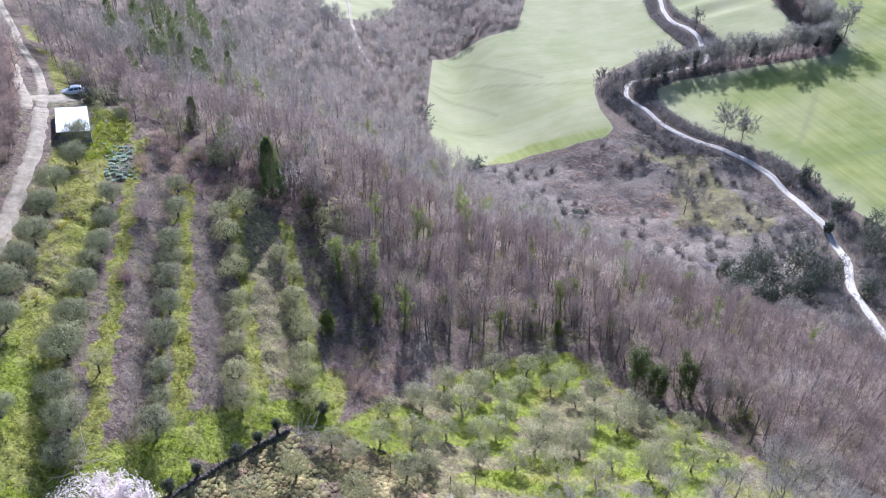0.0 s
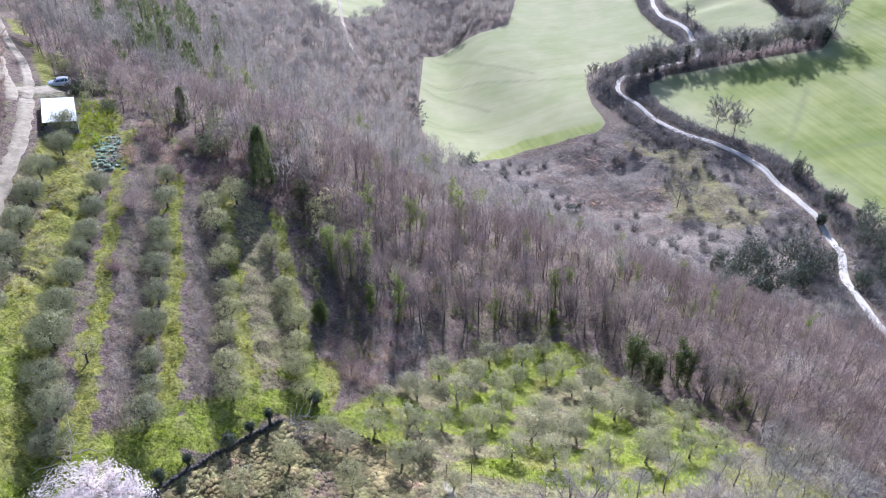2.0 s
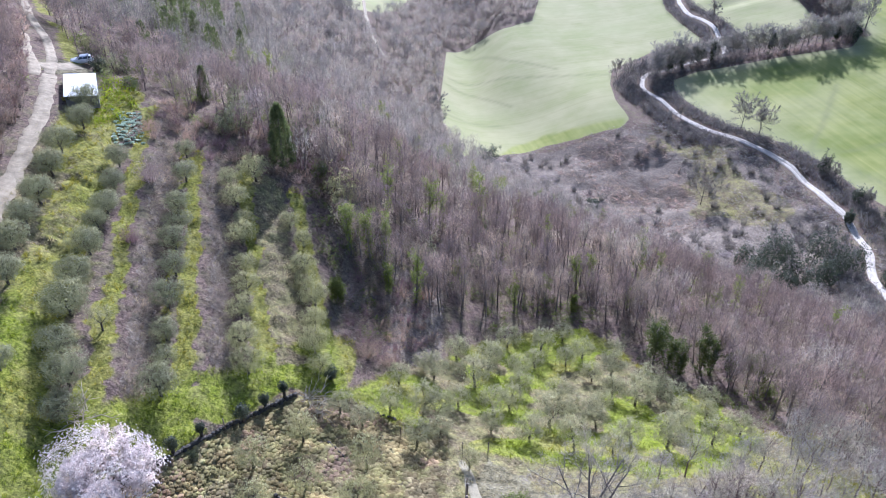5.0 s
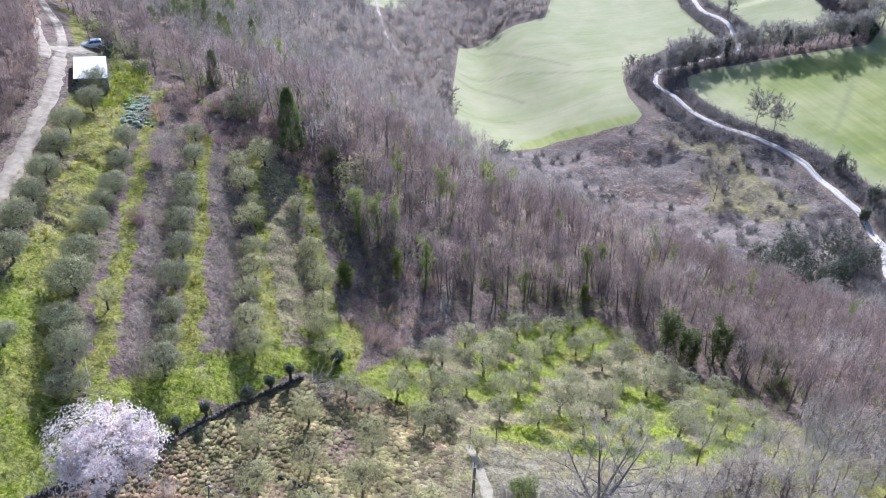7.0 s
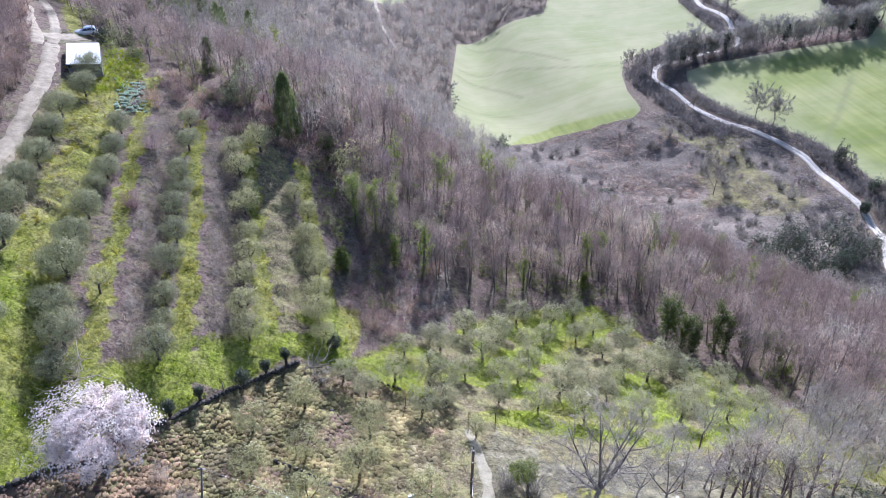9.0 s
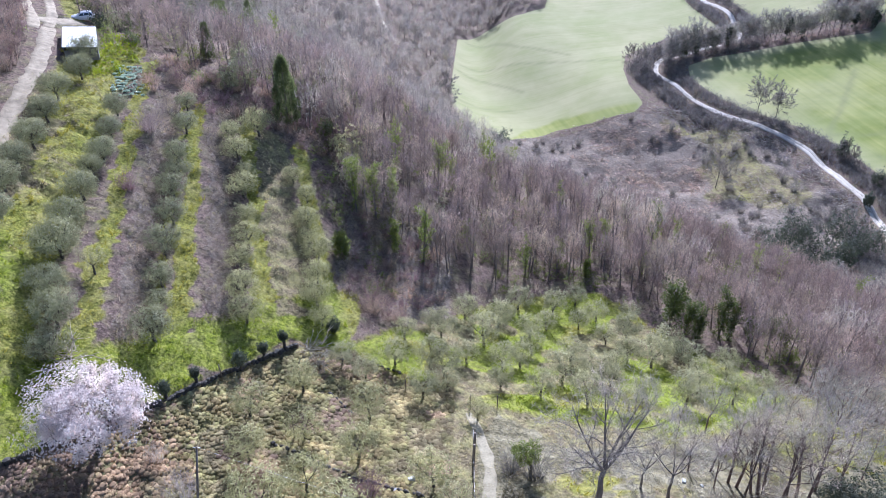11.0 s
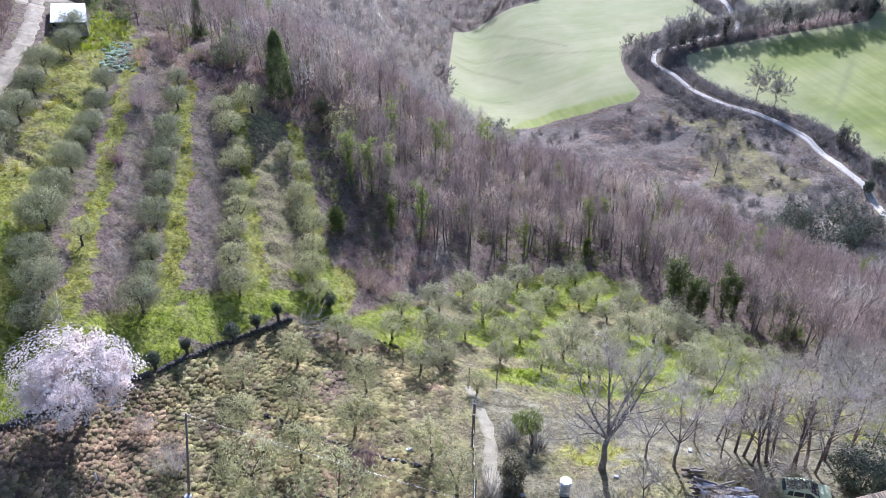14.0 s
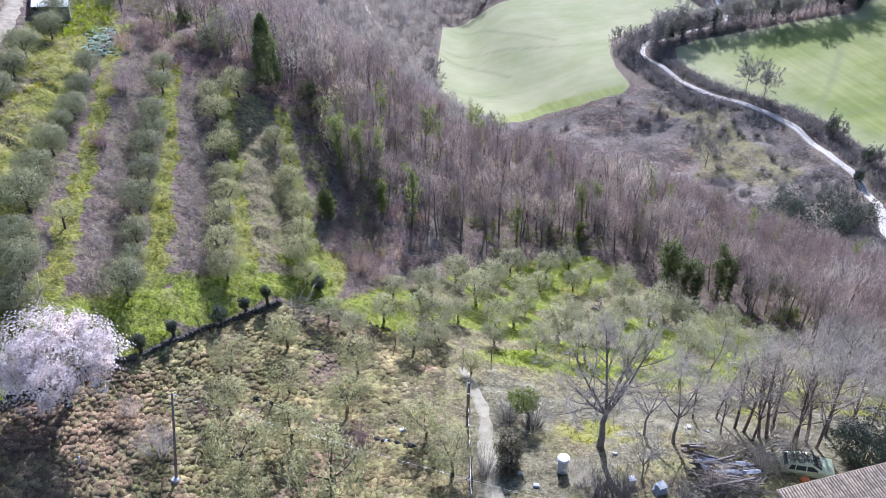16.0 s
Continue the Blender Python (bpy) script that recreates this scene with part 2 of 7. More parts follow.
# bramble paled and greyed for the far hill, haze mixed into its colour
HILL_TWIG = foliage("hill_bramble", (0.32, 0.275, 0.25), (0.56, 0.495, 0.45), (0.52, 0.455, 0.41), 0.35, 0.7, 0.3, 0.1, 0.4)
RED_TWIG = foliage("reddish_bramble", (0.27, 0.185, 0.15), (0.52, 0.385, 0.31), (0.5, 0.36, 0.28), 0.35, 0.7, 0.3, 0.1, 0.4)
BRAMBLE = foliage("dry_bramble", (0.22, 0.165, 0.125), (0.56, 0.46, 0.36), (0.5, 0.4, 0.3), 0.35, 0.7, 0.3, 0.1, 0.35)
CABBAGE = foliage("cabbage_leaf", (0.36, 0.45, 0.35), (0.68, 0.76, 0.64), (0.55, 0.68, 0.48), 0.35, 0.45, 0.4, 0.15)

# ---- the lie of the land: cross-sections of the hill and valley, heights at stations ahead ----
ACROSS = (-260, -120, -60, -18, 5, 30, 70, 120, 190, 340)
PROFILES = {
    -60: (64.2, 37.5, 26.8, 23.0, 23.9, 28.6, 19.2, -1.4, -37.4, -119.0),
    45: (75.2, 39.7, 23.0, 4.5, 4.4, 4.0, -7.3, -27.0, -55.8, -115.7),
    85: (78.5, 39.1, 21.3, 2.0, -8.8, -12.8, -18.3, -38.2, -63.6, -112.1),
    125: (81.0, 36.7, 18.5, 3.2, -14.0, -19.3, -34.2, -52.4, -71.7, -102.7),
    185: (83.9, 28.6, -2.2, -24.8, -38.5, -50.5, -63.5, -68.6, -73.8, -83.8),
    260: (76.9, 7.7, -27.8, -56.7, -69.8, -81.7, -87.5, -78.4, -71.3, -62.5),
    340: (57.2, -16.9, -51.4, -80.3, -92.2, -94.4, -81.1, -78.1, -67.6, -48.0),
    430: (24.7, -41.4, -68.0, -91.6, -100.8, -89.6, -84.5, -79.5, -63.2, -40.6),
    700: (-80.2, -101.0, -107.8, -107.7, -101.7, -92.8, -90.1, -83.8, -69.3, -34.4),
}
AHEAD = tuple(PROFILES)
HEIGHTS = np.array([PROFILES[y] for y in AHEAD], float)


def spline_weights(knots, x):
    knots, x = np.asarray(knots, float), np.asarray(x, float).ravel()
    n = len(knots)
    slope = np.zeros((n, n))
    for j in range(n):
        if j in (0, n - 1):
            i = min(j, n - 2)
            slope[j, i + 1], slope[j, i] = 1 / (knots[i + 1] - knots[i]), -1 / (knots[i + 1] - knots[i])
        else:
            a, b = knots[j] - knots[j - 1], knots[j + 1] - knots[j]
            slope[j, j + 1], slope[j, j - 1] = a / b / (a + b), -b / a / (a + b)
            slope[j, j] = -slope[j, j + 1] - slope[j, j - 1]
    x = np.clip(x, knots[0], knots[-1])
    i = np.clip(np.searchsorted(knots, x) - 1, 0, n - 2)
    h = knots[i + 1] - knots[i]
    t = (x - knots[i]) / h
    eye = np.eye(n)
    return ((2 * t**3 - 3 * t**2 + 1)[:, None] * eye[i] + (3 * t**2 - 2 * t**3)[:, None] * eye[i + 1]
            + (h * (t**3 - 2 * t**2 + t))[:, None] * slope[i] + (h * (t**3 - t**2))[:, None] * slope[i + 1])


# the five terraced olive rows: where each one runs at y = 75, and how it drifts as y grows
ROW_X, ROW_DRIFT = (-52.7, -44.4, -35.7, -27.2, -18.4), (-0.165, -0.22, -0.213, -0.27, -0.30)


def row_coordinate(x, y):
    """0 on the topmost olive row, 4 on the lowest; grows downhill."""
    x, y = np.asarray(x, float), np.asarray(y, float)
    at = [a + b * (y - 75) for a, b in zip(ROW_X, ROW_DRIFT)]
    u = (x - at[0]) / 8.0
    for k in range(4):
        u = np.where(x > at[k], k + (x - at[k]) / (at[k + 1] - at[k]), u)
    return np.where(x > at[4], 4 + (x - at[4]) / 8.0, u)


def wall_x(y):
    return -37.0 + (np.asarray(y, float) - 41.6) * 0.68


def terraced(x, y):
    """1 inside the terraced grove."""
    x, y = np.asarray(x, float), np.asarray(y, float)
    u = row_coordinate(x, y)
    low = step(wall_x(y) - x, -0.4, 0.3) * (y < 67) + (y >= 67)
    return low * step(u, -0.6, -0.3) * step(-u, -4.5, -4.25) * step(-y, -112 - 12 * (u < 1.6), -105 - 12 * (u < 1.6)) * step(y, 36, 42)


def ground_z(x, y):
    x, y = np.asarray(x, float), np.asarray(y, float)
    shape = np.broadcast(x, y).shape
    x, y = np.broadcast_to(x, shape).ravel(), np.broadcast_to(y, shape).ravel()
    z = np.empty(len(x))
    for i in range(0, len(x), 40000):
        s = slice(i, i + 40000)
        z[s] = np.einsum("ij,ij->i", spline_weights(AHEAD, y[s]) @ HEIGHTS, spline_weights(ACROSS, x[s]))
    f = row_coordinate(x, y) % 1.0
    z += terraced(x, y) * (0.55 * (step(f, 0.0, 0.45) - step(f, 0.45, 0.8)))          # treads and banks
    near = step(-y, -170, -120)
    tangled = step(-np.maximum(inside(FIELD, x, y), inside(FIELD_EAST, x, y)), 0, 10)
    tangled = np.where(y > 180, tangled * 1.75 - 0.75, 1.0)
    z += (vnoise(x / 2.3, y / 2.3, 3) - 0.5) * 0.28 * near + (vnoise(x / 14, y / 14, 5) - 0.5) * (1.0 + 1.2 * step(y, 110, 200) * tangled)
    z += (vnoise(x / 1.1, y / 1.1, 8) - 0.5) * 0.42 * near * np.where(to_line(LANE, x, y) < 4, 0.3, 1.0) * step(-inside(YARD, x, y), -1.5, 1.5)
    knolls = np.clip(tangled, 0, 1) * step(y, 190, 215) * step(-y, -328, -305) * step(to_line(ROAD, x, y), 4, 10) * (x > 10)
    z += (vnoise(x / 6.5, y / 6.5, 9) - 0.5) * 1.9 * knolls          # humps on the scrub hill
    z += 0.55 * np.sin((y + 0.45 * x + 9 * vnoise(x / 17, y / 17, 13)) * 0.95) * knolls * vnoise(x / 15, y / 15, 14)          # trodden ledges across it
    z += (vnoise(x / 1.7, y / 1.7, 15) - 0.5) * 0.9 * terraced(x, y) * (row_coordinate(x, y) > 3.2) * (row_coordinate(x, y) < 3.85) * step(y, 68, 74)          # slumped bank below the fourth row
    for slip in (((-52.4, 77.4), (-49.9, 76.5), (-48.3, 75.5)), ((-53.6, 91.3), (-52.2, 91.4), (-50.8, 90.7)), ((-51.0, 79.0), (-49.4, 78.4))):
        z -= 0.8 * np.exp(-(to_line(slip, x, y) / 0.55) ** 2)          # small slips in the turf
    return z.reshape(shape)


def gz(x, y):
    return float(ground_z(np.array([x]), np.array([y]))[0])


def inside(poly, x, y):
    """Metres inside a polygon's edge, minus outside."""
    x, y = np.asarray(x, float).ravel(), np.asarray(y, float).ravel()
    best, odd = np.full(len(x), 1e9), np.zeros(len(x), bool)
    for (ax, ay), (bx, by) in zip(poly, poly[1:] + poly[:1]):
        dx, dy = bx - ax, by - ay
        t = np.clip(((x - ax) * dx + (y - ay) * dy) / (dx * dx + dy * dy), 0, 1)
        best = np.minimum(best, np.hypot(x - ax - t * dx, y - ay - t * dy))
        if ay != by:
            odd ^= ((ay > y) != (by > y)) & (x < (bx - ax) * (y - ay) / (by - ay) + ax)
    return np.where(odd, best, -best)


def to_line(line, x, y):
    """Distance to a polyline on the plan."""
    x, y = np.asarray(x, float).ravel(), np.asarray(y, float).ravel()
    best = np.full(len(x), 1e9)
    for (ax, ay), (bx, by) in zip(line, line[1:]):
        dx, dy = bx - ax, by - ay
        t = np.clip(((x - ax) * dx + (y - ay) * dy) / (dx * dx + dy * dy), 0, 1)
        best = np.minimum(best, np.hypot(x - ax - t * dx, y - ay - t * dy))
    return best


ROAD = [(112, 120), (121.5, 159.6), (124.3, 170.7), (127, 183.7), (131.1, 197.2), (135.7, 208.7), (138.1, 220.3), (139.7, 234.4), (138.5, 247.5),
        (137.5, 261.5), (135.8, 274.9), (132.3, 288.3), (126.3, 299.2), (118.4, 310.1), (110.8, 319.6), (104.6, 331.9), (100.6, 343.9),
        (96.4, 356.4), (94.2, 369.6), (100.7, 386.3), (121.9, 397.7), (143.3, 401.9), (147.7, 424), (149.9, 441.7), (148, 459), (143.4, 474.2),
        (143.4, 496), (146.9, 522), (152, 570), (150, 640)]
LANE = [(-110, 190), (-93.3, 162.6), (-85.5, 153.3), (-79.9, 142.3), (-74.3, 132.8), (-70.3, 125), (-66, 114.5), (-63, 105.2), (-61, 97.5), (-59.7, 92),
        (-58.3, 85.4), (-57.4, 81), (-55.5, 70), (-54, 55), (-53, 30)]
LANE_RIGHT = [(-94.5, 166.1), (-91.1, 160.3), (-84, 150), (-78.9, 142), (-74.4, 134), (-71.4, 128.1), (-68.9, 121.6)]
FAR_LANE = [(-70, 560), (-64.4, 526.5), (-58.1, 481.7), (-52, 448.3), (-46, 419.2), (-38, 400)]
FIELD = [(-4, 327), (-7, 345), (-8.8, 383), (-8, 430), (-7, 480), (6, 491), (12, 495), (17.3, 493), (26, 490), (35.2, 488), (48.7, 496), (60.7, 568), (66, 640), (140, 640),
         (143, 560), (137, 523), (134, 495), (136, 462), (140, 428), (112, 425), (84, 398), (79, 375), (78, 352), (81, 331), (76, 324), (57, 322.5),
         (42, 325), (23, 317), (10.3, 301), (3, 289), (-2, 305)]
FIELD_EAST = [(158, 205), (160, 232), (153, 252), (150, 270), (146, 285), (140, 298), (132, 309), (124, 320), (117, 332), (112, 347), (109, 362), (112, 378), (126, 386),
              (160, 386), (201, 383), (214, 400), (216, 440), (222, 520), (420, 540), (420, 180), (200, 150)]
FIELD_NORTH = [(160, 408), (196, 404), (198, 440), (202, 500), (160, 640), (157, 560), (152, 520), (150, 490), (156, 465), (158, 440)]
FIELD_FAR = [(-95, 560), (-86, 500), (-66, 480), (-52, 500), (-40, 560), (-30, 640), (-110, 640)]
BRAMBLES = [(16, 303), (30, 316), (78, 321), (97, 316), (123, 288), (129, 262), (128, 225), (118, 200), (83, 196), (44, 233)]
GREEN_STRIP = [(16, 305), (23, 316), (42, 324), (57, 321.5), (76, 323), (79, 332), (60, 332), (42, 336), (27, 329)]
MAUVE_HILL = [(53, 321), (82, 316), (93, 293), (94, 243), (80, 238), (59, 253), (46, 286)]
GREY_HILL = [(88, 312), (112, 308), (124, 257), (122, 230), (106, 225), (96, 250), (95, 290)]
ORCHARD = [(-14, 68), (-9, 75), (-4, 80), (4, 90), (12, 97), (22, 100), (27, 94), (33, 86), (40, 80), (42, 72), (36, 62), (24, 57), (8, 60), (-4, 62)]
YARD = [(1.5, 25), (1.5, 52), (4, 60), (7, 60), (11, 54), (25, 56), (40, 57), (52, 52), (52, 25)]


# tractor tracks across the fields
TRACKS = [[(-1.5, 477.8), (16.3, 459.7), (28.8, 434), (56, 409.6)], [(-5.2, 413.7), (8.3, 402.9), (28.9, 376.3)], [(-5.5, 361.2), (7.6, 359.4), (23.4, 354.8)], [(135.6, 298.3), (147.5, 288.5), (162.8, 286.4), (186.2, 289.1), (230, 292)],
          [(145.6, 286.4), (159.7, 308.9), (180, 346.5)], [(-4.7, 427.4), (36.9, 406.6), (80.7, 389)], [(158, 269.2), (163.6, 257), (166.1, 245.3)]]


def cover(x, y):
    """What grows or lies where, each 0 to 1: fresh grass, dry grass, bare soil, tilled crop, dead bramble."""
    x, y = x.ravel(), y.ravel()
    u, terr = row_coordinate(x, y), terraced(x, y)
    wob = (vnoise(x / 3, y / 3, 11) - 0.5) * 0.16 + (vnoise(x / 0.9, y / 0.9, 12) - 0.5) * 0.12
    f, k = (u + wob) % 1.0, np.floor(u + wob)
    lush = step(f, 0.06, 0.12) * step(-f, -0.40, -0.33) * (k >= 2) + step(f, 0.1, 0.18) * step(-f, -0.42, -0.34) * (k == 1) + step(f, 0.88, 0.95) * (k == 1) * 0.7
    lush = lush + step(f, 0.08, 0.2) * step(-f, -0.9, -0.75) * (k <= 0) * (k > -1) * (0.27 + 0.6 * vnoise(x / 2.5, y / 2.5, 17) + 0.3 * vnoise(x / 0.8, y / 0.8, 18))
    foot = step(-y, -64 - 8 * (u - 2), -58 - 8 * (u - 2)) * (u > -0.2)
    green = terr * np.clip(lush + 0.9 * foot * step(vnoise(x / 2.5, y / 2.5, 14), 0.05, 0.25), 0, 1)
    hilltop = step(-x, 42, 47) * step(-y, -70, -60) * step(y, 25, 40)
    green = np.maximum(green, hilltop)
    orch = step(inside(ORCHARD, x, y), -2, 2)
    green = np.maximum(green, orch * step(vnoise(x / 6, y / 6, 21) + 0.25 * vnoise(x / 1.7, y / 1.7, 22), 0.38, 0.58))
    green = np.maximum(green, step(-np.hypot((x - 12.8) * 0.55, (y - 46.8) * 0.9), -3.8, -0.8) * 0.9 * step(vnoise(x / 1.1, y / 1.1, 53), 0.2, 0.6))
    verge = step(x, 18, 24) * step(-x, -56, -48) * step(y, 47, 53) * step(-y, -78, -68)
    green = np.maximum(green, verge * step(vnoise(x / 3.5, y / 3.5, 55) + 0.3 * vnoise(x / 1.2, y / 1.2, 56), 0.5, 0.8))
    green = np.maximum(green, step(-np.hypot((x + 15) * 1.6, (y - 74) * 0.5), -4, -2))
    green = np.maximum(green, step(-np.abs(to_line(LANE, x, y) - 4), -2.2, -0.8) * (y > 80) * (x > np.interp(y, [p[1] for p in LANE[::-1]], [p[0] for p in LANE[::-1]])) * (x > -95) * step(vnoise(x / 3, y / 3, 31), 0.25, 0.5) * 0.9)
    green = np.maximum(green, step(-np.hypot((x + 56.5) * 1.5, (y - 115) * 0.42), -6, -3.5))
    grove = step(x - wall_x(y), -0.5, 1) * step(-x, -3.5, -1.0) * step(-y, -70, -64)
    dry = grove
    dry = np.maximum(dry, np.maximum(orch * 0.75, verge * 0.7))
    dry = np.maximum(dry, terr * (k <= 0) * 0.7)
    dry = np.maximum(dry, terr * (k >= 3) * step(f, 0.3, 0.45) * 0.85)
    dry = np.maximum(dry, step(inside(GREY_HILL, x, y) + 16 * (vnoise(x / 11, y / 11, 61) - 0.5), -7, 6) * 0.8)
    green = np.maximum(green, step(inside(GREY_HILL, x, y), -4, 6) * 0.55 * vnoise(x / 8, y / 8, 63))
    soil = step(inside(YARD, x, y), -0.6, 0.8) * (1 - 0.75 * step(vnoise(x / 5, y / 5, 51) + 0.3 * vnoise(x / 1.3, y / 1.3, 52), 0.62, 0.85) * (x > 4))
    soil = soil * (1 - 0.95 * step(-np.hypot((x - 12.8) * 0.55, (y - 46.8) * 0.9), -4.0, -1.0) * step(vnoise(x / 1.1, y / 1.1, 53), 0.2, 0.55))
    dry = np.maximum(dry, step(inside(YARD, x, y), -9, -3) * 0.85)
    soil = np.maximum(soil, step(-np.hypot(x + 69, (y - 127.5)), -6, -3))
    crop = np.maximum.reduce([inside(p, x, y) for p in (FIELD, FIELD_EAST, FIELD_NORTH, FIELD_FAR)])
    bram = terr * step(f, 0.48, 0.6) * step(-f, -0.88, -0.76) * ((k == 1) | (k == 2)) * (1 - foot) * (0.45 + 0.55 * step(vnoise(x / 2.6, y / 2.6, 27), 0.15, 0.4))
    bram = np.maximum(bram, 0.8 * step(x, -19, -16) * step(-x, -1, 4) * step(y, 76, 80) * step(-y, -104, -98) * (terr < 0.2))
    bram = np.maximum(bram, step(inside(BRAMBLES, x, y) + 14 * (vnoise(x / 12, y / 12, 64) - 0.5), -5, 5) * 0.85)
    lush_crop = step(inside(FIELD_EAST, x, y), 0, 14) * (0.55 + 0.45 * step(x, 110, 170)) + step(inside(GREEN_STRIP, x, y), -1.5, 1.0)
    lush_crop = lush_crop + hilltop * 0.9 + orch * step(vnoise(x / 4, y / 4, 24), 0.12, 0.4) + terr * step(vnoise(x / 5, y / 5, 25), 0.5, 0.75) * 0.3 + terr * foot * 0.8
    return green * (1 - soil * 0.6), dry, soil, np.clip(crop / 8 + 0.5, 0, 1), np.clip(bram, 0, 1), np.clip(lush_crop, 0, 1)


def even(a, b, s):
    return np.linspace(a, b, max(int(round((b - a) / s)), 1), endpoint=False)


def ground_sheet():
    far = np.array([360, 430, 560, 800, 1200, 2000, 3200.0])
    xs = np.concatenate([-far[::-1], even(-320, -130, 4), even(-130, -66, 1.2), even(-66, 64, 0.7), even(64, 240, 1.9), even(240, 330, 5), far])
    ys = np.concatenate([-far[::-1], even(-320, 0, 25), even(0, 28, 4), even(28, 112, 0.68), even(112, 200, 1.5), even(200, 520, 2.6), even(520, 760, 6), far[3:]])
    gx, gy = np.meshgrid(xs, ys)
    z = ground_z(gx, gy)
    ny, nx = gx.shape
    i = (np.arange(ny - 1)[:, None] * nx + np.arange(nx - 1)[None]).ravel()
    tris = np.stack([np.stack([i, i + 1, i + nx + 1], -1), np.stack([i, i + nx + 1, i + nx], -1)], 1).reshape(-1, 3)
    me = tri_mesh("ground", np.stack([gx, gy, z], -1).reshape(-1, 3), tris)
    for name, values in zip(("green", "dry", "soil", "crop", "bramble", "lush"), cover(gx, gy)):
        me.attributes.new(name, "FLOAT", "POINT").data.foreach_set("value", values.astype(np.float32))
    worn = np.max([0.5 * np.exp(-(to_line(line, gx, gy) / 1.3) ** 2) for line in TRACKS], axis=0)
    me.attributes.new("track", "FLOAT", "POINT").data.foreach_set("value", worn.astype(np.float32))
    me.polygons.foreach_set("use_smooth", np.ones(len(me.polygons), bool))
    return me


def ground_material():
    m, nodes, links = nodes_of("ground_cover")
    b = nodes["Principled BSDF"]

    def mask(name, fuzz, scale, lo=0.42, hi=0.58):
        a = nodes.new("ShaderNodeAttribute")
        a.attribute_name = name
        n = tex(nodes, links, scale, 4, 0.7)
        v = calc(nodes, links, "ADD", a.outputs["Fac"], calc(nodes, links, "MULTIPLY", calc(nodes, links, "SUBTRACT", n, 0.5), fuzz))
        r = nodes.new("ShaderNodeMapRange")
        r.inputs[1].default_value, r.inputs[2].default_value = lo, hi
        links.new(v, r.inputs[0])
        return r.outputs[0]
    tiny, mid, wide = tex(nodes, links, 3.5, 5, 0.7), tex(nodes, links, 0.45, 4), tex(nodes, links, 0.05, 3)
    litter = ramp(nodes, links, tiny, [(0.3, (0.08, 0.056, 0.045)), (0.5, (0.175, 0.125, 0.1)), (0.7, (0.31, 0.235, 0.185))])
    litter = mixed(nodes, links, ramp(nodes, links, mid, [(0.45, (0, 0, 0)), (0.65, (0.7, 0.7, 0.7))]), litter, (0.21, 0.19, 0.1))
    bram = ramp(nodes, links, tiny, [(0.3, (0.12, 0.092, 0.07)), (0.5, (0.225, 0.185, 0.145)), (0.7, (0.36, 0.31, 0.25))])
    dry = ramp(nodes, links, tiny, [(0.3, (0.075, 0.058, 0.032)), (0.5, (0.18, 0.145, 0.085)), (0.68, (0.34, 0.285, 0.16))])
    dry = mixed(nodes, links, ramp(nodes, links, mid, [(0.42, (0, 0, 0)), (0.62, (0.6, 0.6, 0.6))]), dry, (0.29, 0.275, 0.11))
    green = ramp(nodes, links, tiny, [(0.3, (0.085, 0.095, 0.015)), (0.5, (0.215, 0.215, 0.04)), (0.7, (0.42, 0.37, 0.11))])
    rich = nodes.new("ShaderNodeAttribute")
    rich.attribute_name = "lush"
    green = mixed(nodes, links, rich.outputs["Fac"], green, ramp(nodes, links, tiny, [(0.3, (0.06, 0.085, 0.008)), (0.5, (0.185, 0.225, 0.02)), (0.7, (0.34, 0.36, 0.05))]))
    green = mixed(nodes, links, ramp(nodes, links, mid, [(0.4, (0, 0, 0)), (0.7, (0.5, 0.5, 0.5))]), green, (0.33, 0.29, 0.12))
    soil = ramp(nodes, links, calc(nodes, links, "ADD", calc(nodes, links, "MULTIPLY", tiny, 0.5), calc(nodes, links, "MULTIPLY", mid, 0.5)),
                [(0.37, (0.075, 0.066, 0.036)), (0.48, (0.185, 0.162, 0.095)), (0.66, (0.35, 0.315, 0.21))])
    def drills(turn, along, across):
        """Fine streaks that run one way over a field."""
        mp = nodes.new("ShaderNodeMapping")
        mp.vector_type = "TEXTURE"
        mp.inputs["Rotation"].default_value = (0, 0, radians(turn))
        links.new(nodes.new("ShaderNodeTexCoord").outputs["Object"], mp.inputs[0])
        sq = nodes.new("ShaderNodeMapping")
        sq.inputs["Scale"].default_value = (along, across, 0.0)
        links.new(mp.outputs[0], sq.inputs[0])
        n = nodes.new("ShaderNodeTexNoise")
        n.inputs["Scale"].default_value, n.inputs["Detail"].default_value, n.inputs["Roughness"].default_value = 1.0, 3, 0.6
        links.new(sq.outputs[0], n.inputs["Vector"])
        return n.outputs[0]
    crop = ramp(nodes, links, wide, [(0.35, (0.3, 0.305, 0.135)), (0.5, (0.335, 0.325, 0.16)), (0.65, (0.375, 0.35, 0.185))])
    lush = nodes.new("ShaderNodeAttribute")
    lush.attribute_name = "lush"
    crop = mixed(nodes, links, lush.outputs["Fac"], crop, ramp(nodes, links, wide, [(0.35, (0.2, 0.23, 0.05)), (0.65, (0.32, 0.325, 0.1))]))
    rows = ramp(nodes, links, drills(2, 0.006, 0.5), [(0.36, (0.95, 0.96, 0.93)), (0.5, (1, 1, 1)), (0.64, (1.035, 1.03, 1.035))])
    rows_east = ramp(nodes, links, drills(-78, 0.004, 0.42), [(0.38, (0.87, 0.9, 0.85)), (0.5, (1, 1, 1)), (0.62, (1.1, 1.07, 1.14))])
    crop = mixed(nodes, links, 1.0, crop, mixed(nodes, links, lush.outputs["Fac"], rows, rows_east), "MULTIPLY")
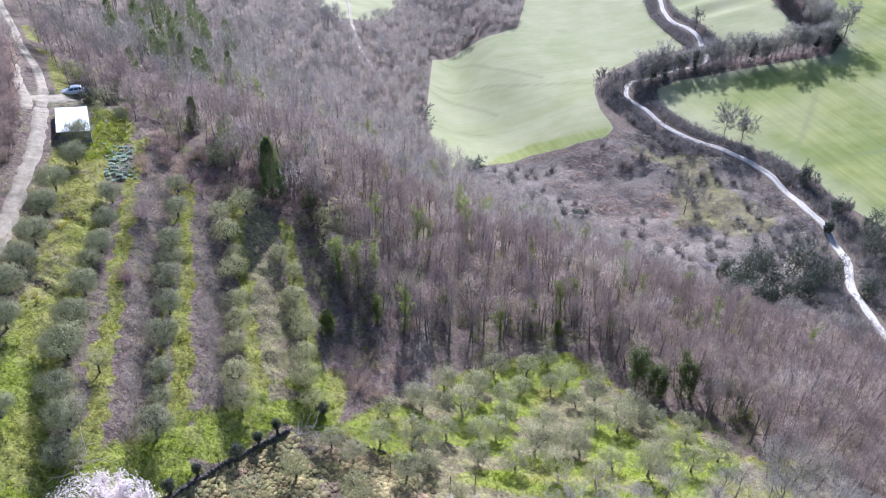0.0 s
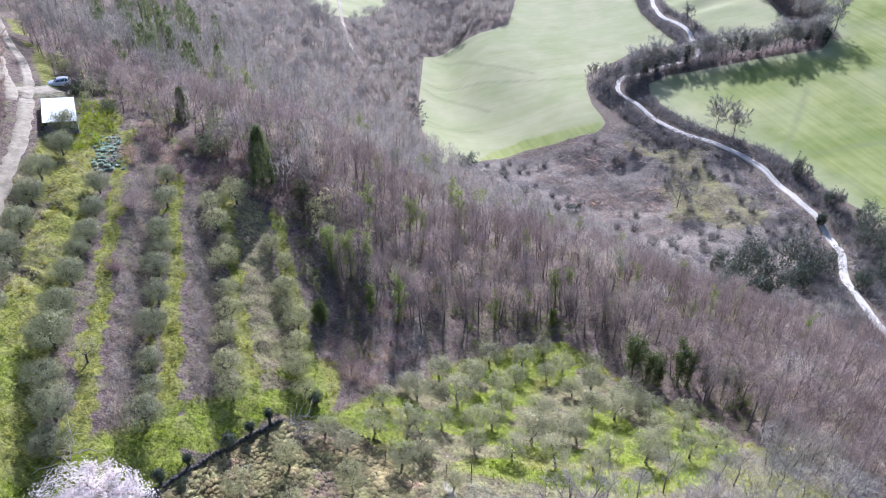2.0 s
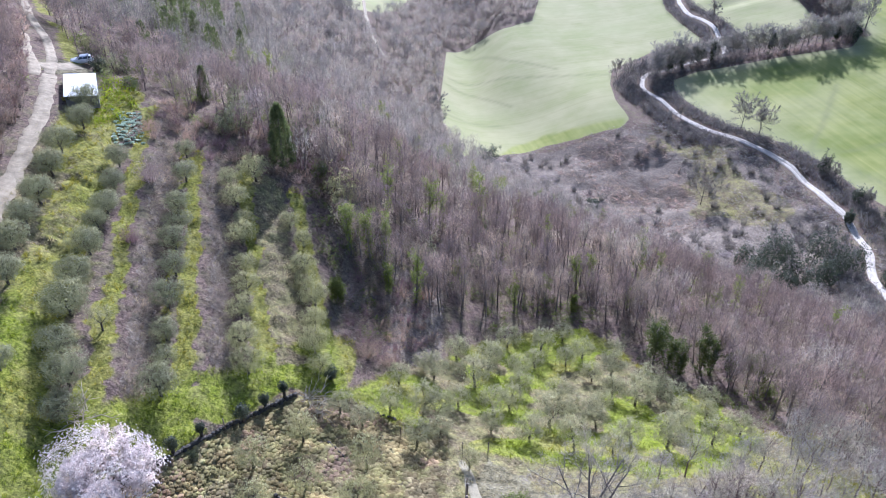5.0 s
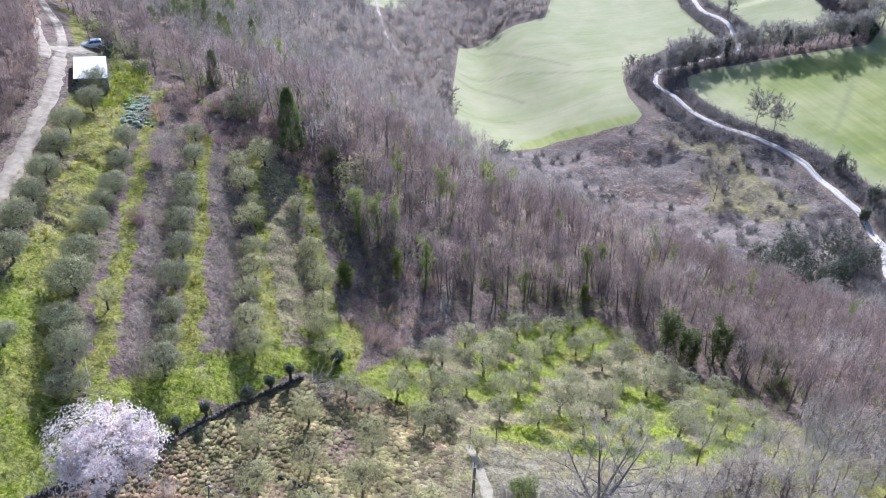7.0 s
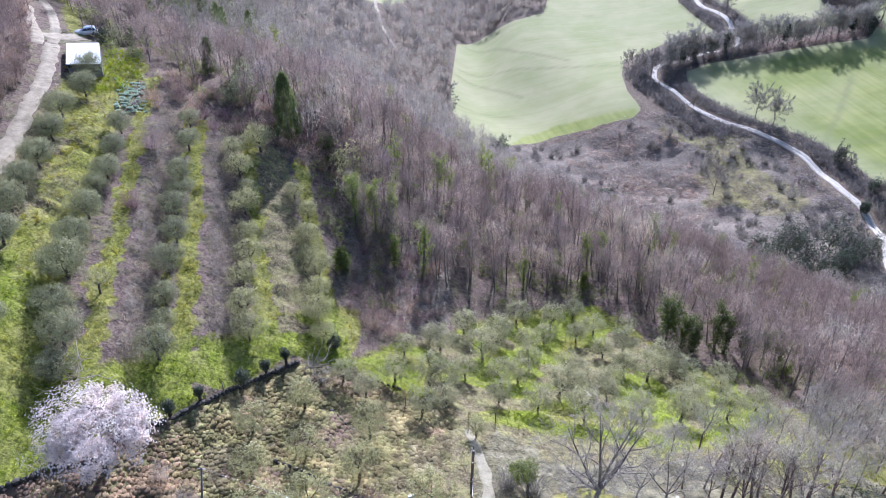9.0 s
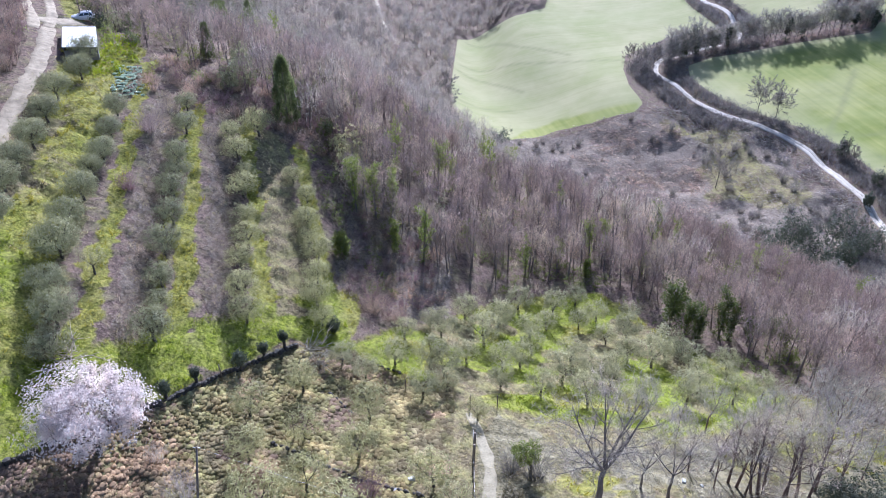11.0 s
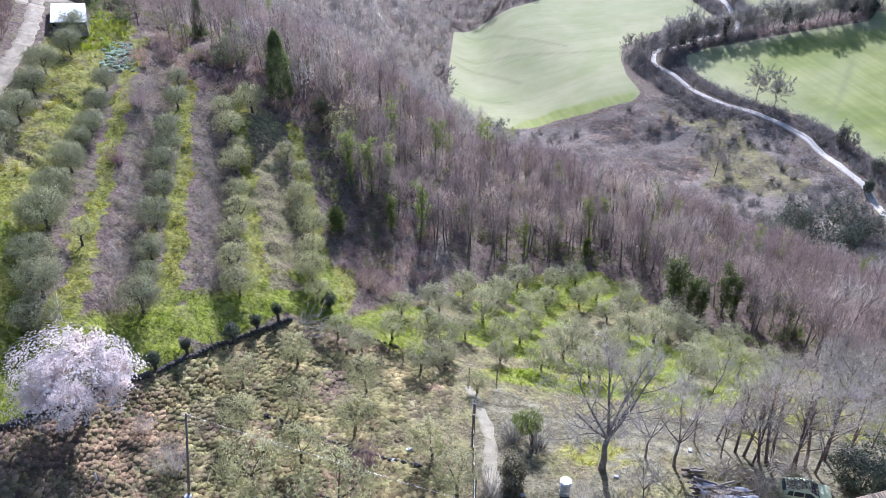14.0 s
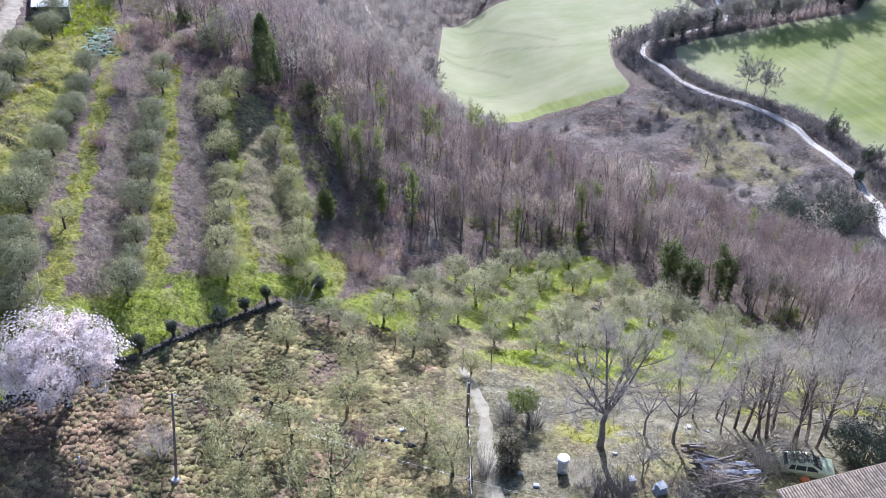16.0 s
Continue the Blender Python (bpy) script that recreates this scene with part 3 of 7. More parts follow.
    crop = mixed(nodes, links, ramp(nodes, links, tex(nodes, links, 0.022, 5, 0.6), [(0.48, (0, 0, 0)), (0.7, (0.4, 0.4, 0.4))]), crop, (0.43, 0.4, 0.23))
    crop = mixed(nodes, links, ramp(nodes, links, tex(nodes, links, 0.035, 4, 0.65), [(0.48, (0, 0, 0)), (0.72, (0.35, 0.35, 0.35))]), crop, (0.25, 0.29, 0.1))
    worn = nodes.new("ShaderNodeAttribute")
    worn.attribute_name = "track"
    crop = mixed(nodes, links, worn.outputs["Fac"], crop, (0.21, 0.22, 0.1))
    col = mixed(nodes, links, mask("bramble", 0.5, 0.8), litter, bram)
    col = mixed(nodes, links, mask("dry", 0.6, 0.7), col, dry)
    col = mixed(nodes, links, mask("green", 0.9, 0.9, 0.35, 0.65), col, green)
    col = mixed(nodes, links, mask("soil", 0.7, 0.5), col, soil)
    clump = ramp(nodes, links, tex(nodes, links, 1.6, 4, 0.65), [(0.33, (0.5, 0.5, 0.48)), (0.5, (1, 1, 1)), (0.67, (1.3, 1.27, 1.15))])
    col = mixed(nodes, links, 1.0, col, clump, "MULTIPLY")
    field = mask("crop", 0.1, 0.3, 0.48, 0.54)
    col = mixed(nodes, links, field, col, crop)
    links.new(col, b.inputs["Base Color"])
    b.inputs["Roughness"].default_value, b.inputs["Specular IOR Level"].default_value = 0.95, 0.1
    b.inputs["Sheen Weight"].default_value, b.inputs["Sheen Roughness"].default_value = 0.0, 0.5
    bp = nodes.new("ShaderNodeBump")
    bp.inputs["Distance"].default_value = 0.25
    links.new(calc(nodes, links, "SUBTRACT", 0.75, calc(nodes, links, "MULTIPLY", field, 0.62)), bp.inputs["Strength"])
    links.new(calc(nodes, links, "ADD", tiny, calc(nodes, links, "MULTIPLY", mid, 1.5)), bp.inputs["Height"])
    links.new(bp.outputs[0], b.inputs["Normal"])
    return m


ground = mesh_part("ground", ground_sheet(), ground_material())
tagged(ground, "grassy and wooded hillside falling to pale green valley fields", "ground", kind="structure")


def smooth_line(line, spacing):
    pts = [Vector((*p, 0)) for p in line]
    out = []
    for i in range(len(pts) - 1):
        p0, p1, p2, p3 = pts[max(i - 1, 0)], pts[i], pts[i + 1], pts[min(i + 2, len(pts) - 1)]
        n = max(int((p2 - p1).length / spacing), 1)
        for k in range(n):
            t = k / n
            out.append(0.5 * ((2 * p1) + (p2 - p0) * t + (2 * p0 - 5 * p1 + 4 * p2 - p3) * t * t + (3 * p1 - p0 - 3 * p2 + p3) * t**3))
    return out + [pts[-1]]


def road_strip(name, line, lanes, material, label, lift=0.1, spacing=1.5, ragged=0.25):
    """A road laid on the ground: lanes are pairs of offsets from its middle line; its edges are ragged and turned down into the earth."""
    pts, soup = smooth_line(line, spacing), Soup()
    for a, b in lanes:
        n = len(soup.v)
        offs = (a - 0.25, a, (2 * a + b) / 3, (a + 2 * b) / 3, b, b + 0.25)
        for i, p in enumerate(pts):
            d = (pts[min(i + 1, len(pts) - 1)] - pts[max(i - 1, 0)]).normalized()
            side = Vector((d.y, -d.x, 0))
            for k, o in enumerate(offs):
                q = p + side * (o + (float(vnoise(i * 0.8, k // 3 * 9 + a, 40)) - 0.5) * ragged * (k in (0, 1, 4, 5)))
                soup.v.append((q.x, q.y, gz(q.x, q.y) + (lift if 0 < k < 5 and 0 < i < len(pts) - 1 else -0.3)))
            if i:
                w = len(offs)
                for k in range(w - 1):
                    s = n + (i - 1) * w + k
                    soup.t += [(s, s + 1, s + w + 1), (s, s + w + 1, s + w)]
    ob = mesh_part(name, soup.mesh(name), material)
    return tagged(ob, label, "road", kind="structure")


GRAVEL = surface("white_gravel", (0.36, 0.315, 0.25), (0.64, 0.58, 0.48), 0.9, 0.85, 0.4, fine=12)
DIRT = surface("lane_dirt", (0.21, 0.168, 0.105), (0.46, 0.385, 0.265), 1.1, 0.9, 0.5, fine=10)
road_strip("road", ROAD, [(-1.2, -0.1), (0.1, 1.2)], GRAVEL, "winding white gravel road between hedges in the valley", 0.25)
road_strip("lane", [(-110, 190)] + LANE_RIGHT, [(-0.75, 0.75)], DIRT, "narrow pale dirt lane past a parked car", 0.1, 0.8, 0.35)
road_strip("lane_branch", [(-82.5, 141), (-79.2, 135), (-75.6, 129), (-72.6, 124.4), (-70.4, 119.7)], [(-0.85, 0.85)], DIRT, "pale dirt wheel track beside a grass verge", 0.1, 0.8, 0.35)
road_strip("parking_apron", [(-71.6, 124.0), (-69.6, 128.5), (-68.2, 131.5)], [(-1.6, 1.9)], DIRT, "pale trodden earth before a parked car", 0.1, 0.8, 1.2)
road_strip("lane_lower", [(-69.3, 122.5)] + LANE[6:], [(-1.05, 1.05)], DIRT, "pale dirt lane beside the olive terraces", 0.06, 0.8, 0.5)
PATH = surface("trodden_path", (0.19, 0.165, 0.1), (0.38, 0.335, 0.23), 0.8, 0.9, 0.5, fine=8)
road_strip("garden_path", [(0.6, 59.5), (1.2, 56.5), (2.2, 52.8), (2.7, 48), (2.6, 43.5), (3.0, 38), (3.2, 33)], [(-0.55, 0.55)], PATH, "narrow pale trodden path along a garden fence", 0.04, 0.8, 0.8)
road_strip("farm_track", FAR_LANE, [(-1.0, 1.0)], DIRT, "pale farm track along a far wooded slope", 0.3, 3.0)

# ---- trees ----
def grow(rng, p, d, length, radius, level, spec, out):
    """A limb as a path of points, and its own limbs after it. spec, level by level: number, length ratio, angle, lift, bend, start."""
    steps = 4 if level == 0 else 3
    path, radii = [p.copy()], [radius]
    num, ratio, angle, lift, bend, start = spec[level]
    for i in range(steps):
        d = (d + Vector((rng.normal(), rng.normal(), rng.normal())) * (bend if level else bend * 0.35) + Vector((0, 0, lift))).normalized()
        p = p + d * (length / steps)
        path.append(p.copy())
        radii.append(radius * (1 - 0.72 * (i + 1) / steps))
    out.append((level, path, radii, d))
    if level + 1 >= len(spec):
        return
    for k in range(num):
        t = start + (1 - start) * (k + rng.random()) / num
        i = min(int(t * steps), steps - 1)
        q = path[i].lerp(path[i + 1], t * steps - i)
        axis = (path[i + 1] - path[i]).normalized()
        side = axis.orthogonal().normalized()
        side.rotate(Matrix.Rotation(k * 2.4 + rng.random() * 0.9, 3, axis))
        a = radians(angle) * (0.75 + 0.5 * rng.random())
        grow(rng, q, (axis * math.cos(a) + side * math.sin(a)).normalized(), length * ratio * (1.15 - 0.5 * t) * (0.75 + 0.5 * rng.random()),
             max(radius * (1 - 0.72 * t) * 0.55, 0.006), level + 1, spec, out)


def limbs_to_soup(limbs, wood, fine, tube_levels, sides, fine_width, rng, single=False):
    for level, path, radii, d in limbs:
        if level < tube_levels:
            wood.add(*tube_arrays(path, radii, max(sides - level, 3)))
        else:
            w = max(radii[0] * 2, fine_width)
            if single:
                fine.blade(path[0], path[-1], w, rng)
            else:
                fine.blade(path[0], path[2], w, rng)
                fine.blade(path[1], path[-1], w * 0.75, rng)


def bare_tree(seed, height, spread, twigs, width=0.035, tubes=2, sides=6, trunk=0.016, lean=0.05, forks=9, bare=0.35, single=False, angle=48, lift=0.12):
    """A leafless tree: trunk, limbs, and fine twigs. Returns wood and twig soups."""
    rng = np.random.default_rng(seed)
    wood, fine, limbs = Soup(), Soup(), []
    spec = [(forks, spread, angle, lift, 0.10, bare), (6, 0.52, 44, lift * 0.8, 0.16, 0.25), (twigs, 0.55, 42, 0.05, 0.2, 0.15), (0, 0, 0, 0.03, 0.22, 0)]
    grow(rng, Vector((0, 0, -0.3)), Vector((rng.normal() * lean, rng.normal() * lean, 1)).normalized(), height * 0.86, height * trunk, 0, spec, limbs)
    limbs_to_soup(limbs, wood, fine, tubes, sides, width, rng, single)
    return wood, fine


def fan_tree(seed, height, radius, twigs, width, sides=4, reach=1.5, trunk=0.009, arms=6):
    """A leafless wood tree: a thin leaning trunk, rising limbs and a soft rounded fan of fine twigs. Returns wood and twig soups."""
    rng = np.random.default_rng(seed)
    wood, fine = Soup(), Soup()
    lean = Vector((rng.normal() * 0.07, rng.normal() * 0.07, 1)).normalized()
    spine = [lean * height * t + Vector((rng.normal(), rng.normal(), 0)) * 0.12 * (t > 0) for t in (0, 0.3, 0.6, 0.92)]
    spine[0] = Vector((0, 0, -0.3))
    wood.add(*tube_arrays(spine, [height * trunk * f for f in (1.1, 0.85, 0.55, 0.15)], sides))
    for k in range(arms):
        t = 0.3 + 0.54 / arms * k
        q = lean * height * t
        a = 2.4 * k + rng.random()
        tip = lean * height * min(t + 0.34, 0.93) + Vector((math.cos(a), math.sin(a), 0)) * radius * (0.75 - 0.36 / arms * k)
        wood.add(*tube_arrays([q, q.lerp(tip, 0.5) + Vector((math.cos(a), math.sin(a), 0)) * 0.15, tip], [height * trunk * f for f in (0.45, 0.3, 0.08)], 3))
    mid, low = lean * height * 0.68, lean * height * 0.3
    lobes = [(rng.random() * 6.283, 0.75 + 0.45 * rng.random()) for _ in range(4)]
    for _ in range(twigs):
        v = Vector((rng.normal(), rng.normal(), rng.normal() * 0.9 + 0.3)).normalized()
        lobe = max(size * (0.75 + 0.25 * math.cos(math.atan2(v.y, v.x) - a)) for a, size in lobes)
        p = mid + Vector((v.x * radius, v.y * radius, v.z * height * 0.32)) * lobe * (0.3 + 0.75 * rng.random() ** 0.7)
        d = (p - low).normalized() * 0.8 + Vector((rng.normal(), rng.normal(), rng.normal())) * 0.55
        fine.blade(p - d * reach * (0.35 + 0.65 * rng.random()), p, width, rng)
    return wood, fine


def spreading_tree(seed, bole, arms, length, thick, twigs, width=0.035):
    """A leafless tree whose crooked trunk parts into several rising, wandering arms. Returns wood and twig soups."""
    rng = np.random.default_rng(seed)
    wood, fine, limbs = Soup(), Soup(), []
    spine = [Vector((0, 0, -0.3))] + [Vector((rng.normal() * 0.06, rng.normal() * 0.06, bole * t)) for t in (0.35, 0.7, 1.0)]
    wood.add(*tube_arrays(spine, (thick * 1.25, thick, thick * 0.85, thick * 0.8), 9))
    spec = [(6, 0.6, 44, 0.07, 0.17, 0.25), (6, 0.55, 42, 0.04, 0.2, 0.2), (twigs, 0.5, 42, 0.02, 0.22, 0.15), (0, 0, 0, 0, 0.2, 0)]
    for k in range(arms):
        a, tilt = k * 2 * math.pi / arms + rng.random() * 0.7, 0.35 + 0.6 * rng.random()
        grow(rng, spine[-1], Vector((math.cos(a) * tilt, math.sin(a) * tilt, 1)).normalized(), length * (0.8 + 0.35 * rng.random()), thick * 0.55, 0, spec, limbs)
    limbs_to_soup(limbs, wood, fine, 3, 6, width, rng)
    return wood, fine


def olive_tree(seed, height, radius, leaves, open_crown=False, leaf=0.30):
    """An olive: short thick forked trunk, rising limbs, narrow grey-green leaf sprays in tufts."""
    rng = np.random.default_rng(seed)
    wood, fine, limbs = Soup(), Soup(), []
    bole = 1.1 if not open_crown else 1.5
    spine = [Vector((0, 0, -0.25)), Vector((rng.normal() * 0.06, rng.normal() * 0.06, bole * 0.5)), Vector((rng.normal() * 0.12, rng.normal() * 0.12, bole))]
    wood.add(*tube_arrays(spine, (0.2, 0.15, 0.14), 7))
    arms = 4 if open_crown else 6
    spec = [(5, 0.6, 45, 0.06, 0.16, 0.3), (5, 0.55, 42, 0.05, 0.2, 0.2), (0, 0, 0, 0.02, 0.2, 0)]
    for k in range(arms):
        a = k * 2 * math.pi / arms + rng.random()
        tilt = (0.95 if open_crown else 0.75) + rng.random() * 0.3
        d = Vector((math.cos(a) * tilt, math.sin(a) * tilt, 1)).normalized()
        grow(rng, spine[-1], d, math.hypot(radius, height - bole) * 0.62, 0.06 if open_crown else 0.085, 0, spec, limbs)
    limbs_to_soup(limbs, wood, wood, 2, 5, 0.02, rng)
    tips = [path[i].lerp(path[i + 1], rng.random()) for level, path, radii, d in limbs if level >= 1 for i in range(1, len(path) - 1)]
    mid = Vector((0, 0, bole + (height - bole) * 0.5))
    tufts = []
    while len(tufts) < leaves // 14:
        p = tips[rng.integers(len(tips))] + Vector((rng.normal(), rng.normal(), rng.normal())) * 0.22
        if rng.random() < (0.45 if open_crown else 0.6):
            v = Vector((rng.normal(), rng.normal(), rng.normal() * 0.9)).normalized()
            r = 0.72 + 0.3 * rng.random()
            bump = 0.78 + 0.44 * float(vnoise(v.x * 2 + 7 + seed, v.y * 2 + v.z * 2, seed))
            p = mid + Vector((v.x * radius, v.y * radius, v.z * (height - bole) * 0.55)) * (r * bump)
            if p.z < bole * 0.55:
                continue
        tufts.append(p)
    for p in tufts:
        out = (p - mid).normalized() + Vector((0, 0, 0.35))
        for _ in range(7):
            d = Vector((rng.normal(), rng.normal(), rng.normal() + 0.3))
            d = d - out * (d.dot(out) * 0.8) + out * 0.3
            q = p + Vector((rng.normal(), rng.normal(), rng.normal())) * 0.16
            fine.leaf(q, d, leaf * (0.6 + 0.8 * rng.random()), leaf * 0.3, rng, out)
    return wood, fine


def ivy_tree(seed, height, radius, leaves, top=1.0, leaf=0.3, bare_top=True, forked=False):
    """A tree wrapped in ivy from the foot up; bare twigs may stand out above."""
    rng = np.random.default_rng(seed)
    wood, twig, fine, limbs = Soup(), Soup(), Soup(), []
    spec = [(6 if forked else 5, 0.5, 38 if forked else 30, 0.12, 0.08, 0.3), (5, 0.5, 40, 0.08, 0.15, 0.2), (4, 0.5, 40, 0.05, 0.2, 0.2), (0, 0, 0, 0, 0.2, 0)]
    grow(rng, Vector((0, 0, -0.3)), Vector((rng.normal() * 0.06, rng.normal() * 0.06, 1)).normalized(), height * 0.95, height * 0.018, 0, spec, limbs)
    limbs_to_soup(limbs if bare_top else limbs[:1], wood, twig, 2, 6, 0.035, rng)
    carriers = [(lv, path) for lv, path, radii, d in limbs if lv <= 1]
    n = 0
    while n < leaves:
        lv, path = carriers[0] if rng.random() < 0.22 else carriers[rng.integers(len(carriers))]
        t = rng.random() * (len(path) - 1) * (top if lv == 0 else 0.75)
        i = min(int(t), len(path) - 2)
        p = path[i].lerp(path[i + 1], t - i)
        swell = radius * (0.9 if lv == 0 else 0.6) * (0.25 + 1.2 * float(vnoise(p.z * 0.9 + seed, p.x + 3, seed + 1)))
        v = Vector((rng.normal(), rng.normal(), rng.normal() * 0.7)).normalized()
        q = p + v * swell * (0.55 + 0.5 * rng.random())
        for _ in range(4):
            fine.leaf(q + Vector((rng.normal(), rng.normal(), rng.normal())) * 0.15, (v + Vector((rng.normal(), rng.normal(), rng.normal() - 0.2)) * 0.7), leaf * (0.6 + 0.7 * rng.random()), leaf * 0.6, rng)
            n += 1
    return wood, twig, fine


def cypress(seed, height, radius, leaves, leaf=0.4):
    """A narrow evergreen with upswept sprays and a ragged outline."""
    rng = np.random.default_rng(seed)
    wood, fine = Soup(), Soup()
    wood.add(*tube_arrays([Vector((0, 0, -0.3)), Vector((0, 0, height * 0.5)), Vector((0, 0, height * 0.95))], (height * 0.016, height * 0.011, 0.02), 6))
    for k in range(leaves // 6):
        h = 0.08 + 0.92 * rng.random() ** 1.15
        a = rng.random() * 2 * math.pi
        r = radius * (1 - h) ** 0.6 * (0.55 + 0.7 * float(vnoise(a * 1.6 + seed, h * height * 0.8, seed)))
        p = Vector((math.cos(a) * r, math.sin(a) * r, h * height * 0.97))
        if k % 5 == 0:
            fine.blade(Vector((0, 0, p.z - 0.4)), p, 0.06, rng)
        for _ in range(6):
            d = Vector((math.cos(a) * 0.6, math.sin(a) * 0.6, 1.0)) + Vector((rng.normal(), rng.normal(), rng.normal())) * 0.45
            fine.leaf(p + Vector((rng.normal(), rng.normal(), rng.normal())) * 0.16, d, leaf * (0.6 + 0.7 * rng.random()), leaf * 0.3, rng)
    return wood, fine


def bare_shrub(seed, height, radius, stems, width=0.03):
    """Many thin stems that rise and spread from one foot, with side twigs."""
    rng = np.random.default_rng(seed)
    soup = Soup()
    for _ in range(stems):
        a, r = rng.random() * 6.283, radius * math.sqrt(rng.random())
        foot = Vector((math.cos(a) * r * 0.35, math.sin(a) * r * 0.35, -0.1))
        tip = Vector((math.cos(a) * r, math.sin(a) * r, height * (0.55 + 0.5 * rng.random()) * (1 - 0.4 * (r / radius) ** 2)))
        mid = foot.lerp(tip, 0.55) + Vector((0, 0, height * 0.12))
        soup.blade(foot, mid, width * 1.6, rng)
        soup.blade(mid, tip, width, rng)
        for _ in range(3):
            q = foot.lerp(tip, 0.4 + 0.6 * rng.random())
            soup.blade(q, q + Vector((rng.normal(), rng.normal(), rng.normal() + 0.9)) * height * 0.16, width * 0.8, rng)
    return soup


def leafy_shrub(seed, height, radius, leaves, leaf=0.25):
    rng = np.random.default_rng(seed)
    stems, soup = bare_shrub(seed, height * 0.9, radius * 0.8, 14, 0.05), Soup()
    for _ in range(leaves // 5):
        v = Vector((rng.normal(), rng.normal(), rng.normal() * 0.9 + 0.25)).normalized()
        bump = 0.45 + 0.85 * float(vnoise(v.x * 2.6 + seed, v.y * 2.6 + v.z * 3.2, seed))
        p = Vector((v.x * radius, v.y * radius, max(height * 0.5 + v.z * height * 0.52, 0.08))) * bump * (0.75 + 0.3 * rng.random())
        for _ in range(5):
            d = Vector((rng.normal(), rng.normal(), rng.normal() - 0.3))
            soup.leaf(p + Vector((rng.normal(), rng.normal(), rng.normal())) * 0.1, d - v * (d.dot(v) * 0.8) + v * 0.3, leaf * (0.6 + 0.7 * rng.random()), leaf * 0.5, rng, v)
    return stems, soup


def tree_thing(name, parts, label, category="tree", group=""):
    """An upright tree as an Empty with its parts under it: (name, soup, material, label)."""
    root = new(name)
    for pname, soup, material, plabel in parts:
        if len(soup.t):
            mesh_part(pname, soup.mesh(name + "_" + pname), material, root, plabel)
    return tagged(root, label, category, group)


def stand(ob, x, y, turn=0.0, size=1.0, tall=None, sink=0.0):
    """Puts a thing on the ground."""
    ob.matrix_basis = pose(x, y, gz(x, y) - sink, 0, 0, turn) @ Matrix.Diagonal((size, size, tall or size, 1))
    return ob


def plant(kinds, spots, rng, radius=None, jitter=0.12):
    """Sets out trees from a few grown kinds: the first of each kind is placed, later ones are copies."""
    used = set()
    for k, spot in enumerate(spots):
        i = int(rng.integers(len(kinds))) if len(used) == len(kinds) else len(used)
        size = (spot[2] / radius if radius else 1.0) * (1 - jitter + 2 * jitter * rng.random())
        ob = kinds[i] if i not in used else copy_thing(kinds[i], Matrix())
        used.add(i)
        stand(ob, spot[0], spot[1], rng.random() * 360, size, size * (0.92 + 0.16 * rng.random()))


TRNG = np.random.default_rng(21)

# olives on the terraces: x, y, crown radius
OLIVES_TOP = [(-58.8, 112.4, 2.3), (-56.8, 105.4, 2.4), (-56.4, 96.7, 2.4), (-55.1, 90.9, 2.3), (-53.8, 84.1, 2.5), (-53.4, 79.2, 2.2), (-52.5, 74.1, 2.3), (-50.5, 68.0, 2.3), (-45.6, 55.5, 1.7)]
OLIVES_SECOND = [(-49.2, 98, 2.2), (-48, 92.3, 1.9), (-47.1, 86.9, 2.1), (-46.9, 83.3, 1.8), (-45.9, 77.9, 2.4), (-45, 71.9, 2.2), (-43.7, 66.7, 2.7), (-42.4, 60.7, 2.3), (-40.1, 56.8, 2.7), (-39, 53, 2.1)]
OLIVES_THIRD = [(-42.1, 105.6, 1.9), (-40.4, 99.3, 2.0), (-39.6, 92.3, 2.2), (-38.4, 88.9, 1.9), (-38, 84.8, 2.2), (-36.5, 79.5, 2.2), (-35.6, 73.6, 2.2), (-34.2, 68.1, 2.1), (-33.2, 64.2, 1.7), (-32.3, 59.7, 2.4)]
OLIVES_FOURTH = [(-34.8, 102.2, 2.0), (-31.7, 105.4, 2.5), (-33.1, 98.1, 2.4), (-31.2, 94.5, 1.7), (-30.8, 90.7, 2.2), (-29.2, 85.1, 2.2), (-27.9, 80.8, 2.0), (-27.7, 76.2, 2.1), (-26.2, 71, 2.2), (-24.9, 67, 2.3)]
OLIVES_FIFTH = [(-25.5, 98.2, 1.8), (-23, 95.1, 1.7), (-22.2, 89.7, 2.0), (-21.4, 86.9, 1.8), (-19.8, 84, 2.3), (-19, 78.8, 2.3), (-18.3, 74.4, 2.2), (-17.1, 70.9, 1.6)]
def olive_kinds(seeds, material, leaves, label, group, open_crown=False, height=4.2, radius=2.2, leaf=0.3):
    kinds = []
    for s in seeds:
        wood, fine = olive_tree(s, height, radius, leaves, open_crown, leaf)
        kinds.append(tree_thing("olive_tree", [("trunk", wood, BARK_OLIVE, ""), ("crown", fine, material, "")], label, "olive tree", group))
    return kinds


plant(olive_kinds((1, 2, 3), OLIVE, 7600, "dense grey-green olive tree in a grassy terrace row", "olives on the upper terraces", False, 3.7, 2.2, 0.25), OLIVES_TOP + OLIVES_SECOND, TRNG, 2.35)
plant(olive_kinds((4, 5, 6), OLIVE, 5800, "rounded grey-green olive tree in the middle terrace row", "olives on the middle terrace", False, 3.6, 2.2, 0.25), OLIVES_THIRD, TRNG, 2.35)
plant(olive_kinds((7, 8, 9), OLIVE_PALE, 5200, "paler yellow-green olive tree on a lower terrace", "olives on the lower terraces", False, 3.5, 2.2, 0.25), OLIVES_FOURTH + OLIVES_FIFTH, TRNG, 2.35)
